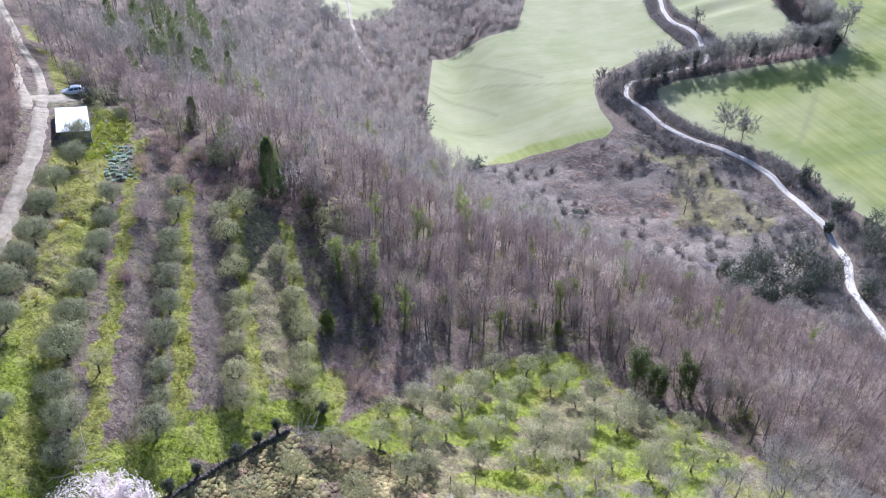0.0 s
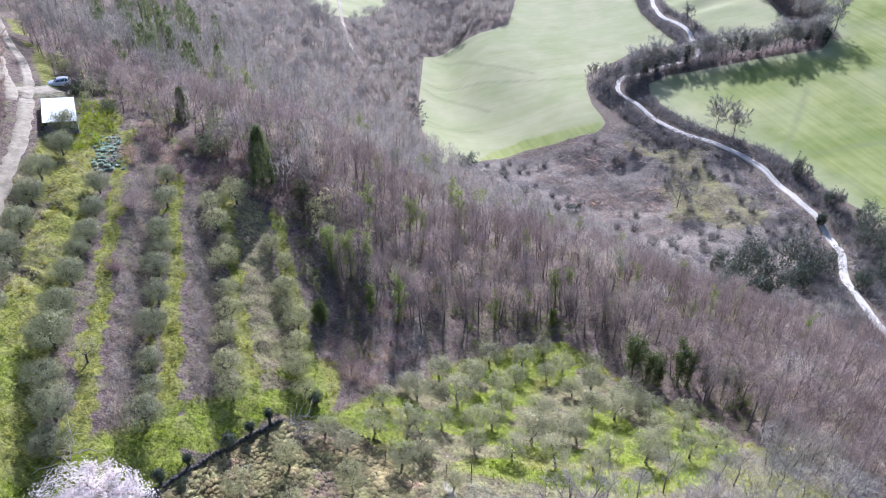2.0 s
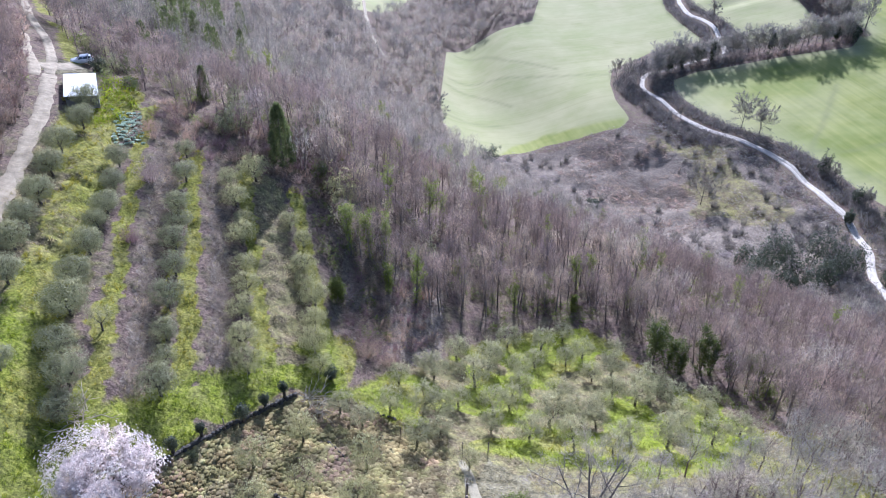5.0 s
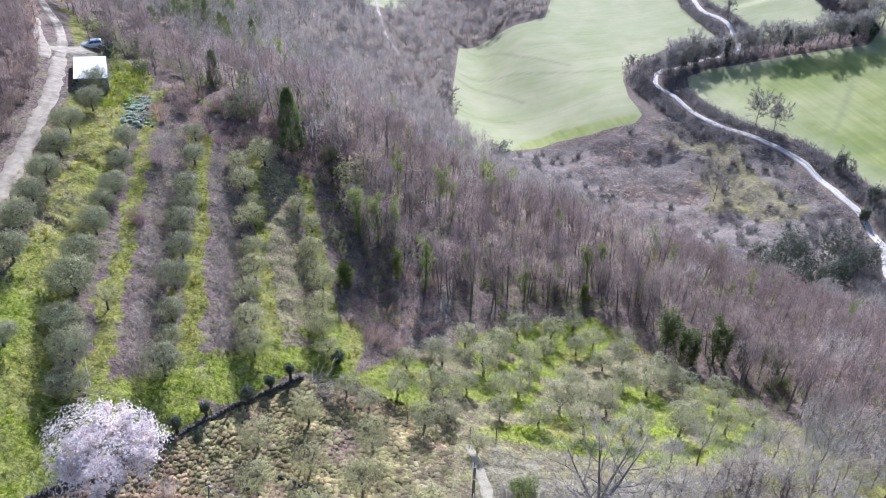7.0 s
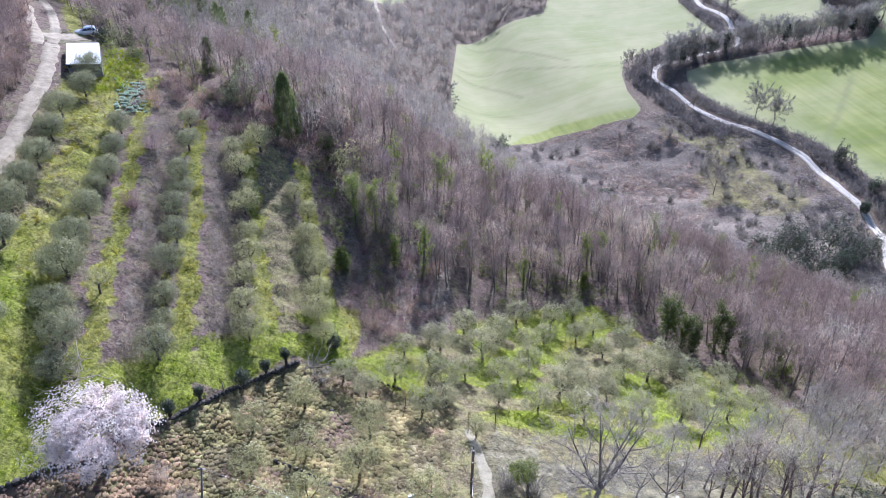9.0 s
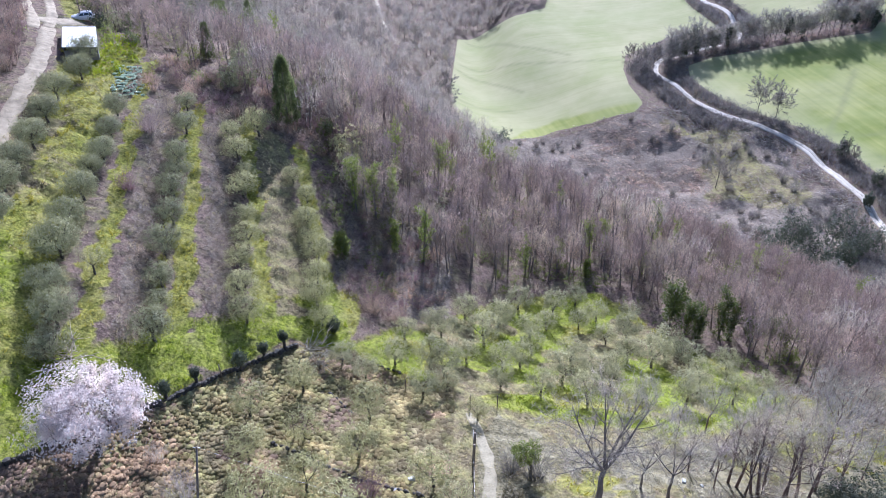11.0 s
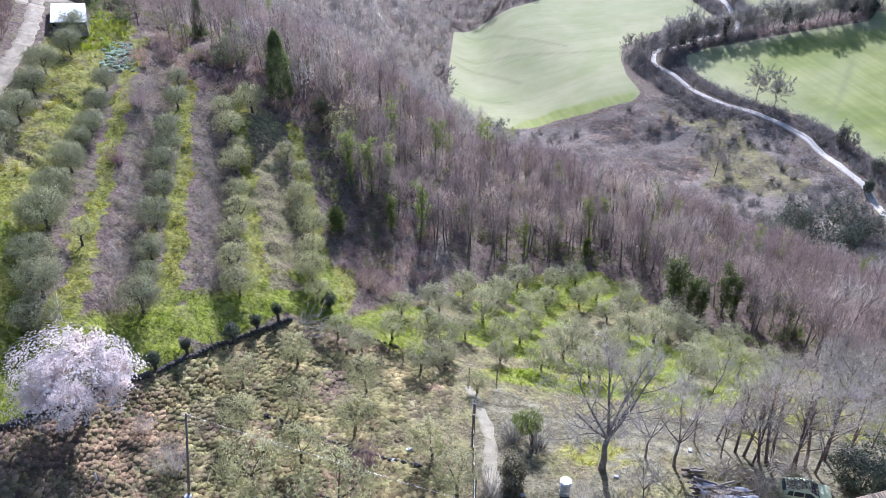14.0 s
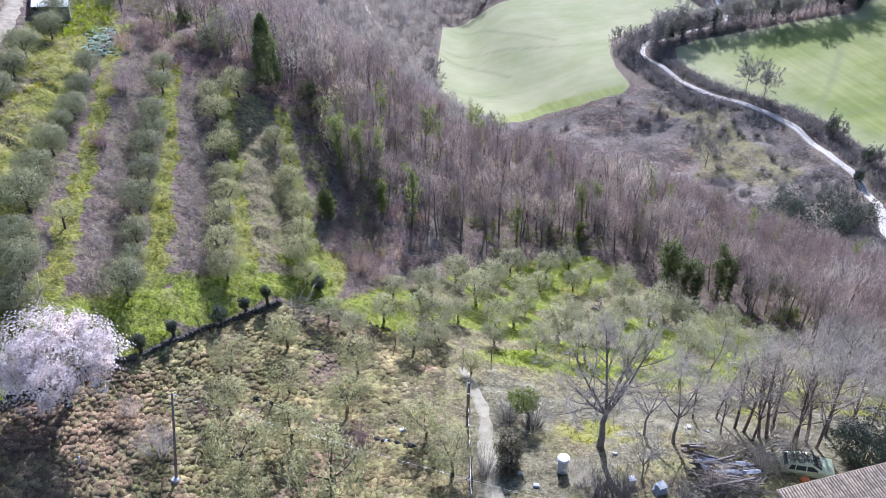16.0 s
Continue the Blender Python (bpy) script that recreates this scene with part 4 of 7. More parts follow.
plant(olive_kinds((10,), OLIVE_PALE, 1600, "sparse young olive tree between terrace rows", "", True), [(-40.2, 65.9, 1.7)], TRNG, 2.2)

# pruned olives in the grassy orchard below, and on the dry slope: x, y, crown radius
ORCHARD_OLIVES = [(-13.8, 64.5, 1.9), (-11, 63.1, 1.9), (-8, 67, 2.3), (-3.9, 67.4, 2.3), (-2.2, 66.3, 2.5), (-2.9, 76.9, 2.2), (-4.4, 77.9, 1.7), (4.9, 83.5, 2.2), (2.8, 77.1, 2.6),
                  (5, 71.8, 1.9), (7.4, 73.2, 2.2), (12.3, 69.8, 3.0), (9.2, 65.2, 2.1), (16.9, 71.3, 2.7), (18.6, 70.3, 1.9), (25.6, 77.7, 2.4), (26.6, 65.7, 2.5), (31, 73.8, 2.1),
                  (34.9, 75.4, 2.0), (9.3, 82.9, 2.0), (13.7, 91.9, 2.4), (20.1, 90.9, 2.2), (23.9, 86.2, 2.5), (17.2, 88.4, 1.9), (22.6, 79.2, 2.1), (28.4, 81.5, 2.5), (-4.4, 61.1, 1.9), (-1.8, 62.6, 1.8)]
ORCHARD_MORE = [(0.5, 70.8, 2.0), (9.2, 77.8, 2.1), (14.4, 77, 2.2), (20.3, 75.2, 2.0), (12.2, 86.8, 2.0), (31.2, 79, 2.2), (29.2, 69.6, 2.1), (22.2, 66.8, 2.0), (4.6, 66.2, 2.0), (14.6, 64, 2.1), (19.2, 62.8, 1.9), (33, 67.4, 2.0), (38, 71, 2.1), (-7.4, 73.2, 2.0), (0.2, 83, 1.9), (8.2, 91, 2.0), (17.6, 95.8, 2.0), (25.4, 92.2, 2.0), (36.5, 79.5, 2.1), (6.2, 86.2, 1.9), (20.6, 84.4, 2.0)]
SLOPE_OLIVES = [(-9.7, 56.1, 2.1), (-2.5, 45.4, 2.5), (1.7, 57.4, 1.6), (-15.6, 51.9, 2.0), (-17.2, 59.1, 1.8), (-21.4, 53.7, 2.0), (-19.9, 47.5, 1.9), (-13.9, 44.5, 2.1), (-17.4, 41.3, 2.7), (-0.2, 40.6, 2.4),
                (-9.7, 38.4, 3.1), (-9.9, 49.6, 2.1), (-15.8, 37.4, 2.3)]
plant(olive_kinds((11, 12, 13, 14, 15), OLIVE_GREY, 3700, "thinly leaved pruned olive tree in a grassy orchard", "orchard olives", True, 4.2, 2.2, 0.3), ORCHARD_OLIVES + ORCHARD_MORE, TRNG, 2.45)
plant(olive_kinds((16, 17, 18, 19), OLIVE_PALE, 4000, "pruned olive tree with open crown on a dry grass slope", "olives on the dry slope", True, 4.6, 2.2, 0.28), SLOPE_OLIVES, TRNG, 2.4)


def bare_kinds(seeds, height, spread, twigs, label, group, twig_mat=None, **more):
    kinds = []
    for s in seeds:
        wood, fine = bare_tree(s, height, spread, twigs, **more)
        kinds.append(tree_thing("bare_tree", [("trunk", wood, BARK, ""), ("crown", fine, twig_mat or TWIG, "")], label, "tree", group))
    return kinds


# bare trees of the yard: x, y, height, spread, limbs, thickness
YARD_TREES = [(12.3, 44.3, 12.0, 0.6, 12, 0.024), (16.5, 46.1, 7.8, 0.48, 9, 0.015), (18.7, 44.9, 9.0, 0.48, 10, 0.016), (24.1, 49.8, 7.5, 0.4, 8, 0.011), (23.4, 46.6, 6.5, 0.4, 8, 0.011),
              (25.2, 48.0, 10.0, 0.36, 10, 0.011), (25.7, 47.3, 10.5, 0.36, 10, 0.011), (25.9, 45.8, 9.0, 0.36, 9, 0.01), (26.8, 46.5, 10.5, 0.36, 10, 0.011), (27.4, 46.4, 10.8, 0.36, 10, 0.012), (28.3, 47.3, 10.0, 0.36, 9, 0.011),
              (28.9, 45.1, 9.5, 0.38, 10, 0.01), (29.4, 45.2, 9.8, 0.38, 10, 0.01), (30.7, 45.9, 10.5, 0.38, 10, 0.012), (31.2, 45.1, 10.2, 0.38, 10, 0.011), (33.4, 47.8, 10.0, 0.4, 10, 0.012), (36.8, 49.5, 9.0, 0.42, 9, 0.012), (21.9, 49.5, 6.0, 0.4, 8, 0.012), (14.6, 39.5, 5.2, 0.5, 8, 0.013)]
for s, (x, y, hgt, spread, forks, thick) in enumerate(YARD_TREES):
    slim = thick < 0.0125
    if slim:
        wood, fine = bare_tree(60 + s, hgt, spread * 1.1, 11, 0.04, 3, 7, thick * 1.35, 0.09, forks, 0.3, False, 38, 0.13)
    else:
        wood, fine = spreading_tree(60 + s, hgt * 0.33, 7 if hgt > 10 else 4, hgt * 0.56, hgt * thick * 0.95, 14 if hgt > 10 else 9)
    stand(tree_thing("bare_tree", [("trunk", wood, BARK_RED if slim else BARK, ""), ("crown", fine, TWIG_PALE, "")], "tall leafless tree with grey limbs on a bare yard" if not slim else "slim red-brown leafless tree on a bare yard", "tree", "bare trees of the yard"), x, y, 180 + 40 * s)

# grey bare trees beyond the yard, over rough grass
vrng = np.random.default_rng(63)
kinds = []
for k in range(5):
    wood_s, twig_s = fan_tree(1200 + k, 7.5 + 0.4 * (k % 3), 2.3 + 0.2 * (k % 3), 620, 0.04, 6, 1.2, 0.012)
    kinds.append(tree_thing("bare_tree", [("trunk", wood_s, BARK_RED, ""), ("crown", twig_s, TWIG_GREY, "")], "round-headed grey leafless tree in rough grass", "tree", "bare trees beyond the yard"))
spots = [(22.5, 55.5), (26.5, 57.5), (29.5, 54.0), (31.5, 58.5), (34.5, 55.0), (36.0, 60.0), (38.5, 56.0), (40.5, 61.5), (42.5, 57.0), (44.5, 63.0), (46.0, 58.0), (40.0, 51.5), (44.5, 52.5), (48.5, 54.5), (36.5, 51.0), (43.0, 67.5), (46.5, 72.0), (49.0, 66.0)]
plant(kinds, [(a + vrng.normal() * 0.6, b + vrng.normal() * 0.6, 0.85 + 0.35 * vrng.random()) for a, b in spots], vrng, 1.0, 0.12)

# a flowering almond
def almond():
    rng = np.random.default_rng(77)
    wood, fine, limbs = Soup(), Soup(), []
    spec = [(6, 0.6, 45, 0.05, 0.12, 0.25), (6, 0.55, 40, 0.04, 0.16, 0.2), (5, 0.5, 40, 0.03, 0.2, 0.2), (0, 0, 0, 0, 0.2, 0)]
    wood.add(*tube_arrays([Vector((0, 0, -0.3)), Vector((0.1, 0.05, 0.8)), Vector((0.1, 0.15, 1.6))], (0.36, 0.28, 0.26), 8))
    for k in range(9):
        a, tilt = k * 2 * math.pi / 9 + rng.random() * 0.5, 0.35 + 1.1 * rng.random()
        grow(rng, Vector((0.1, 0.15, 1.5)), Vector((math.cos(a) * tilt, math.sin(a) * tilt, 1)).normalized(), 4.6, 0.13, 0, spec, limbs)
    limbs_to_soup(limbs, wood, wood, 3, 6, 0.03, rng)
    tips = [path[i].lerp(path[i + 1], rng.random()) for lv, path, radii, d in limbs if lv >= 2 for i in range(len(path) - 1)]
    for _ in range(2500):
        v = Vector((rng.normal(), rng.normal(), rng.normal() * 0.8 + 0.25)).normalized()
        bump = 0.82 + 0.3 * float(vnoise(v.x * 3 + 9, v.y * 3 + v.z * 3 + 5, 3))
        p = Vector((v.x * 5.7, v.y * 4.9, 3.5 + v.z * 4.6)) * bump * (0.76 + 0.26 * rng.random() ** 0.5)
        if p.z > 2.8 + 2.6 * rng.random():
            tips.append(p)
    for p in tips:
        if p.z < 3.5 or math.hypot(p.x, p.y) > 5.7 or rng.random() < (5.6 - p.z) / 2.6:
            continue
        if rng.random() < 0.35:
            wood.blade(p, p + Vector((rng.normal(), rng.normal(), rng.normal() + 0.5)) * 0.4, 0.025, rng)
        for _ in range(4):
            c = p + Vector((rng.normal(), rng.normal(), rng.normal())) * 0.2
            for _ in range(4):
                v = Vector((rng.normal(), rng.normal(), rng.normal() + 0.3)).normalized() * 0.5 + (p - Vector((0, 0, 2.6))).normalized()
                fine.leaf(c + v * 0.07, v.cross(Vector((rng.normal(), rng.normal(), rng.normal()))), 0.1 * (0.7 + 0.6 * rng.random()), 0.09, rng, v)
    return tree_thing("almond_tree", [("trunk", wood, BARK_OLIVE, ""), ("blossom", fine, BLOSSOM, "white and pink blossom")], "spreading almond tree in full white-pink blossom", "tree")


stand(almond(), -31.9, 44.4, 20, 1.03)

# ---- the wood ----
EDGE_X = (-17, -11.4, -7.6, -3.8, 3.4, 11.4, 21.8, 26.9, 30.2, 36.5, 41, 43, 47, 54.5, 61.6, 80, 120)
EDGE_Y = (97, 96, 94, 93, 97, 101.5, 104.5, 99, 93, 92, 87, 78, 66, 58, 52, 44, 34)


def lane_x(y):
    pts = sorted((b, a) for a, b in LANE)
    return np.interp(y, [p[0] for p in pts], [p[1] for p in pts])


def wooded(x, y):
    """Where the bare wood stands."""
    x, y = np.asarray(x, float), np.asarray(y, float)
    u = row_coordinate(x, y)
    lower = np.where(x > -17, y > np.interp(x, EDGE_X, EDGE_Y), (u > 5.05) & (y > 97))
    upper_left = (x < -14) & (y > 121 - 0.4 * (x + 50) * (x > -50)) & (x > lane_x(y) + 5) & ~((np.hypot((x + 56) * 0.9, (y - 117) * 0.55) < 8))
    far_side = (x < lane_x(y) - 4.2) & (y > 72)
    limit = y < np.interp(x, (-12, 10, 29, 42, 60, 72, 79, 83, 120, 170, 260), (700, 287, 266, 252, 236, 205, 180, 168, 148, 110, 90))
    beyond = (y > 498) & (x < 62) & (x > -40)
    ok = ((lower & limit & (x > -22)) | (upper_left & limit) | far_side | beyond)
    crop = np.maximum.reduce([inside(p, x, y) for p in (FIELD, FIELD_FAR)]).reshape(x.shape)
    return ok & (crop < -1.5) & (to_line(ROAD, x, y).reshape(x.shape) > 7) & (to_line(FAR_LANE, x, y).reshape(x.shape) > 4) & (to_line(LANE, x, y).reshape(x.shape) > 4)


def spread(x0, x1, y0, y1, spacing, rng):
    """Spots on a jittered grid."""
    xs, ys = np.meshgrid(np.arange(x0, x1, spacing), np.arange(y0, y1, spacing))
    xs, ys = xs.ravel() + rng.uniform(-0.48, 0.48, xs.size) * spacing, ys.ravel() + rng.uniform(-0.48, 0.48, ys.size) * spacing
    return xs, ys


def wood():
    rng = np.random.default_rng(5)
    xs, ys = spread(-30, 75, 50, 152, 3.1, rng)
    keep = wooded(xs, ys)
    xs, ys = xs[keep], ys[keep]
    close = ys - np.where(xs > -17, np.interp(xs, EDGE_X, EDGE_Y), 97)
    order = np.argsort(close + 0.25 * np.abs(xs - 15))
    near, rest = order[:190], order[190:]
    kinds = []
    for k in range(12):
        wood_s, twig_s = fan_tree(100 + k, 8.3 + 0.25 * (k % 3), 1.9 + 0.15 * (k % 4), 420, 0.045, 5, 1.1, 0.012)
        mat, tint = ((TWIG, "mauve-brown"), (TWIG_DARK, "dark brown"), (TWIG_SUNLIT, "sunlit tan"), (TWIG, "mauve-brown"), (TWIG_DARK, "dark brown"))[k % 5]
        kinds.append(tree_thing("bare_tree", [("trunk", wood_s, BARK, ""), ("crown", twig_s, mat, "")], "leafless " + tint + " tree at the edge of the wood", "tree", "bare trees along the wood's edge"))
    plant(kinds, [(xs[i], ys[i], 1.0) for i in near], rng, 1.0, 0.25)
    # the depth of the wood, past counting
    mids = [fan_tree(200 + k, 8.0 + 0.2 * k, 1.9 + 0.14 * (k % 4), 250, 0.07, 4, 1.1, 0.009, 4) for k in range(10)]
    fars = [fan_tree(220 + k, 9.0, 2.8, 190, 0.13, 3, 1.5, 0.009, 2) for k in range(6)]
    fx, fy = spread(-150, 170, 56, 300, 4.2, rng)
    gaps = 0.5 + 0.5 * step(vnoise(fx / 13, fy / 13, 76), 0.3, 0.5)
    keep = wooded(fx, fy) & (rng.random(len(fx)) < gaps) & ~((fx > -30.1) & (fx < 75.1) & (fy < 152.1)) & (rng.random(len(fx)) < 0.9)
    mx, my = np.concatenate([xs[rest], fx[keep]]), np.concatenate([ys[rest], fy[keep]])
    gx, gy = spread(-190, 80, 300, 640, 6.0, rng)
    keep = wooded(gx, gy)
    gx, gy = gx[keep], gy[keep]
    low = my < 150 + 12 * (vnoise(mx / 20, my / 20, 79) - 0.5)
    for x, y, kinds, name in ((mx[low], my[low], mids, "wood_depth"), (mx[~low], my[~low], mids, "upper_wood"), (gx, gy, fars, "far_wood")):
        # upper and far wood get greyer twigs, haze painted into their colour
        main, deep, sunny = (TWIG, TWIG_DARK, TWIG_SUNLIT) if name == "wood_depth" else (TWIG_GREY, TWIG_DUSK, TWIG_PALE)
        n = len(x)
        xyz = np.stack([x, y, ground_z(x, y)], -1)
        picks, turns = rng.integers(len(kinds), size=n), rng.uniform(0, 6.28, n)
        tall = 0.5 + 0.55 * vnoise(x / 15, y / 15, 70) + 0.55 * rng.random(n)
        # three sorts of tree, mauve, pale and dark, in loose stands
        # paler sorts prevail beyond 150 m, which paints haze over the far trees
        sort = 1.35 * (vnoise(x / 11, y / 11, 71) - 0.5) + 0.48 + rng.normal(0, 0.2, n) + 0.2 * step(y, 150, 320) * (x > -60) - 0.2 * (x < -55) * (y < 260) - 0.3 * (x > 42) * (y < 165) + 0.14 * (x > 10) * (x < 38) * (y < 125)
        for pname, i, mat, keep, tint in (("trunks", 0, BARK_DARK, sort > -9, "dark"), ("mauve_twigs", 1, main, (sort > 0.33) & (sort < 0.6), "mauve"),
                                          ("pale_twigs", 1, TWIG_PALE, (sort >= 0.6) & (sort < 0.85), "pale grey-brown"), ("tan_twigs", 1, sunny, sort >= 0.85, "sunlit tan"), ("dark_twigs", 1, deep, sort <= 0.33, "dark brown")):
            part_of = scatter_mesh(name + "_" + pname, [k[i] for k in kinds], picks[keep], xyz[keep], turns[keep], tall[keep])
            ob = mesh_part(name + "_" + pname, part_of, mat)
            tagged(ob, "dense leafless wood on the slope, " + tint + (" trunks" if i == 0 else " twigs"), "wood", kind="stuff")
    return mx, my


WOOD_X, WOOD_Y = wood()

# ivy-clad trees scattered through the wood
irng = np.random.default_rng(77)
kinds = []
for s in range(6):
    wood_s, twig_s, leaf_s = ivy_tree(360 + s, 8.0, 0.45 + 0.14 * s, 620, 0.95, 0.32, True, s % 3 == 2)
    kinds.append(tree_thing("ivy_tree", [("trunk", wood_s, BARK, ""), ("bare_crown", twig_s, TWIG, ""), ("ivy", leaf_s, IVY, "green ivy")], "bare tree with an ivy-clad trunk in the wood", "tree", "ivy-clad trees in the wood"))
ix, iy = spread(-48, 78, 98, 235, 10.0, irng)
keep = wooded(ix, iy) & wooded(ix, iy - 9) & (irng.random(len(ix)) < 0.08 + 0.5 * step(vnoise(ix / 22, iy / 22, 78), 0.45, 0.6))
plant(kinds, [(a, b, 0.7 + 0.6 * irng.random()) for a, b in zip(ix[keep], iy[keep])], irng, 1.0, 0.2)
# ivy-clad and evergreen trees, each where it stands: x, y, height, radius
IVY_TREES = [(31.5, 90.9, 9.2, 2.5), (33.6, 90.2, 6.5, 1.1), (35.4, 89.6, 5.0, 0.8), (38.7, 89.7, 8.6, 1.1), (40.2, 89.3, 6.5, 0.6), (-6.2, 93.5, 11.0, 0.55), (-16.4, 97.8, 9.5, 1.0), (-13.6, 99.0, 9.0, 0.85), (-10.9, 100.6, 8.5, 0.8),
             (-10.4, 93.0, 5.0, 0.6), (-17.2, 87.0, 3.6, 1.4), (20.5, 104.8, 3.6, 0.6), (9.0, 152.0, 11.0, 1.2), (4.0, 158.0, 11.0, 1.0), (-5.0, 122.0, 8.0, 0.8)]
FORKED_IVY = [(45.4, 87.4, 7.2, 0.55), (43.2, 88.3, 6.0, 0.5), (47.5, 86.9, 6.0, 0.5), (22.0, 112.0, 8.0, 0.6), (25.5, 114.5, 7.0, 0.6), (16.0, 108.0, 6.0, 0.4), (0.5, 104.0, 6.0, 0.4), (10.0, 101.8, 7.0, 0.35)]
for s, (x, y, hgt, rad) in enumerate(IVY_TREES + FORKED_IVY):
    forked = s >= len(IVY_TREES)
    wood_s, twig_s, leaf_s = ivy_tree(300 + s, hgt, rad, int(500 + 500 * rad) if forked else int(700 + (1200 if x > 30 else 700) * rad), 0.95, 0.3, True, forked)
    stand(tree_thing("ivy_tree", [("trunk", wood_s, BARK, ""), ("bare_crown", twig_s, TWIG, ""), ("ivy", leaf_s, IVY_DEEP if x > 30 else IVY, "glossy green ivy")],
                     "forked bare tree with ivy-wrapped limbs" if forked else "tree thickly clad in dark green ivy", "tree", "ivy-clad trees"), x, y, 67 * s)
EVERGREENS = [(-28.9, 112.9, 11.8, 2.3), (-46.4, 131.0, 6.8, 1.1), (-81.0, 200.0, 10.0, 1.7), (-75.6, 190.0, 9.0, 1.7), (-72.5, 193.0, 10.0, 1.6),
              (-74.0, 206.0, 10.0, 1.8), (-69.0, 218.0, 11.0, 1.8), (-73.5, 232.0, 11.0, 1.9), (-78.0, 224.0, 10.0, 1.8), (-84.0, 230.0, 11.0, 2.0), (-67.3, 158.6, 6.0, 1.6), (-88.0, 220.0, 11.0, 1.8), (-62.0, 186.0, 9.0, 1.6), (-94.0, 250.0, 12.0, 2.0), (-85.0, 262.0, 12.0, 2.1), (-66.0, 176.0, 8.0, 1.6), (-79, 182, 8.5, 1.7), (-84, 192, 9, 1.8), (-70, 200, 9, 1.7), (-77, 215, 10, 1.9), (-90, 236, 11, 2.0), (-80, 242, 11, 2.0), (-64, 196, 8, 1.6), (-71, 184, 8, 1.7), (-60, 206, 9, 1.8), (-100, 262, 12, 2.2), (-92, 276, 12, 2.2), (-72, 250, 11, 2.0)]
for s, (x, y, hgt, rad) in enumerate(EVERGREENS):
    if y > 150:
        hgt, rad = hgt * 1.3, rad * 1.25
    wood_s, leaf_s = cypress(340 + s, hgt, rad, 7600 if s < 1 else 3000 if s < 2 else 1300, 0.42 if s < 2 else 0.6)
    stand(tree_thing("evergreen_tree", [("trunk", wood_s, BARK, ""), ("crown", leaf_s, CONIFER, "")], "dark green conical evergreen among bare trees", "tree", "evergreens on the hillside"), x, y, 31 * s)

# grey-green evergreen scrub trees in the upper wood and at its edge
brng = np.random.default_rng(41)
kinds = []
for s in range(5):
    stems_s, leaf_s = leafy_shrub(1100 + s, 5.0, 2.2, 900, 0.42)
    kinds.append(tree_thing("scrub_oak", [("trunk", stems_s, BARK, ""), ("crown", leaf_s, (OLIVE, CONIFER, OLIVE_PALE)[s % 3], "")], "grey-green evergreen scrub oak among bare trees", "tree", "scrub oaks in the wood"))
bx, by = spread(-92, 10, 104, 290, 9.5, brng)
keep = wooded(bx, by) & (brng.random(len(bx)) < 0.16 + 0.55 * step(vnoise(bx / 25, by / 25, 83), 0.42, 0.62) * (bx < -18 - 0.1 * (by - 100)))
plant(kinds, [(a, b, 0.55 + 0.7 * brng.random()) for a, b in zip(bx[keep], by[keep])], brng, 1.0, 0.2)

# bare trees by the lane and car, on the scrub hill, and by the valley road: x, y, height, spread
LONE_TREES = [(-84.7, 160.7, 9, 0.42), (-77.4, 150.3, 9, 0.42), (-88.6, 164, 8, 0.4), (-70.5, 147, 8.5, 0.42), (-66.7, 138.2, 7, 0.45), (-55.7, 127.5, 8, 0.5), (-78.5, 124, 6.5, 0.55), (-75, 114, 6, 0.55), (-71.5, 103, 5.5, 0.55), (-82, 120, 7, 0.5), (-80, 137, 6, 0.5), (-84, 146, 7, 0.5), (-69, 95, 5, 0.55), (-58, 141, 8, 0.5), (-53, 134, 8, 0.5), (-66, 152, 9, 0.48), (-74, 157, 9, 0.48), (-60, 149, 9, 0.48), (-58.5, 134, 8, 0.45), (-63, 143, 9, 0.45), (-49, 123.5, 7.5, 0.5), (-65.6, 98.5, 6, 0.5), (-67.8, 105, 6.5, 0.5), (-70, 112, 7, 0.5), (-73.5, 120, 7, 0.5), (-79, 130, 7.5, 0.5), (-83.5, 139, 7.5, 0.5), (-64.2, 92, 5, 0.5), (-71.5, 116, 5, 0.5), (-76.5, 125.5, 5.5, 0.5),
              (96.6, 261.4, 13.5, 0.58), (-8.2, 328.5, 16, 0.36), (127.6, 316, 13.5, 0.6), (133.2, 309, 12.5, 0.6), (93, 371, 14, 0.44), (87, 374, 11, 0.46), (99, 366, 10, 0.45), (84, 386, 9, 0.45), (145, 268, 8, 0.4), (149, 242, 8, 0.42), (152, 455, 11, 0.45), (146, 262, 9, 0.3), (66, 200, 8, 0.45), (104, 330, 6, 0.5), (16, 512, 9, 0.5), (21, 518, 8, 0.5), (-20, 452, 8, 0.5), (-31, 431, 8, 0.5), (-14, 405, 9, 0.5)]
for s, (x, y, hgt, spread_) in enumerate(LONE_TREES):
    far = y > 200
    wood_s, fine_s = bare_tree(400 + s, hgt, spread_ * (1.2 if far else 1.0), 34 if far else 12, 0.09 if far else 0.05, 2, 5, 0.014, 0.04, 13, 0.2)
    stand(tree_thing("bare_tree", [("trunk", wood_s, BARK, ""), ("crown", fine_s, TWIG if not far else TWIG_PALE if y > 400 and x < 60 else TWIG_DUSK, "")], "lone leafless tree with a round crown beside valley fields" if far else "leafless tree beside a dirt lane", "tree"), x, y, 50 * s)

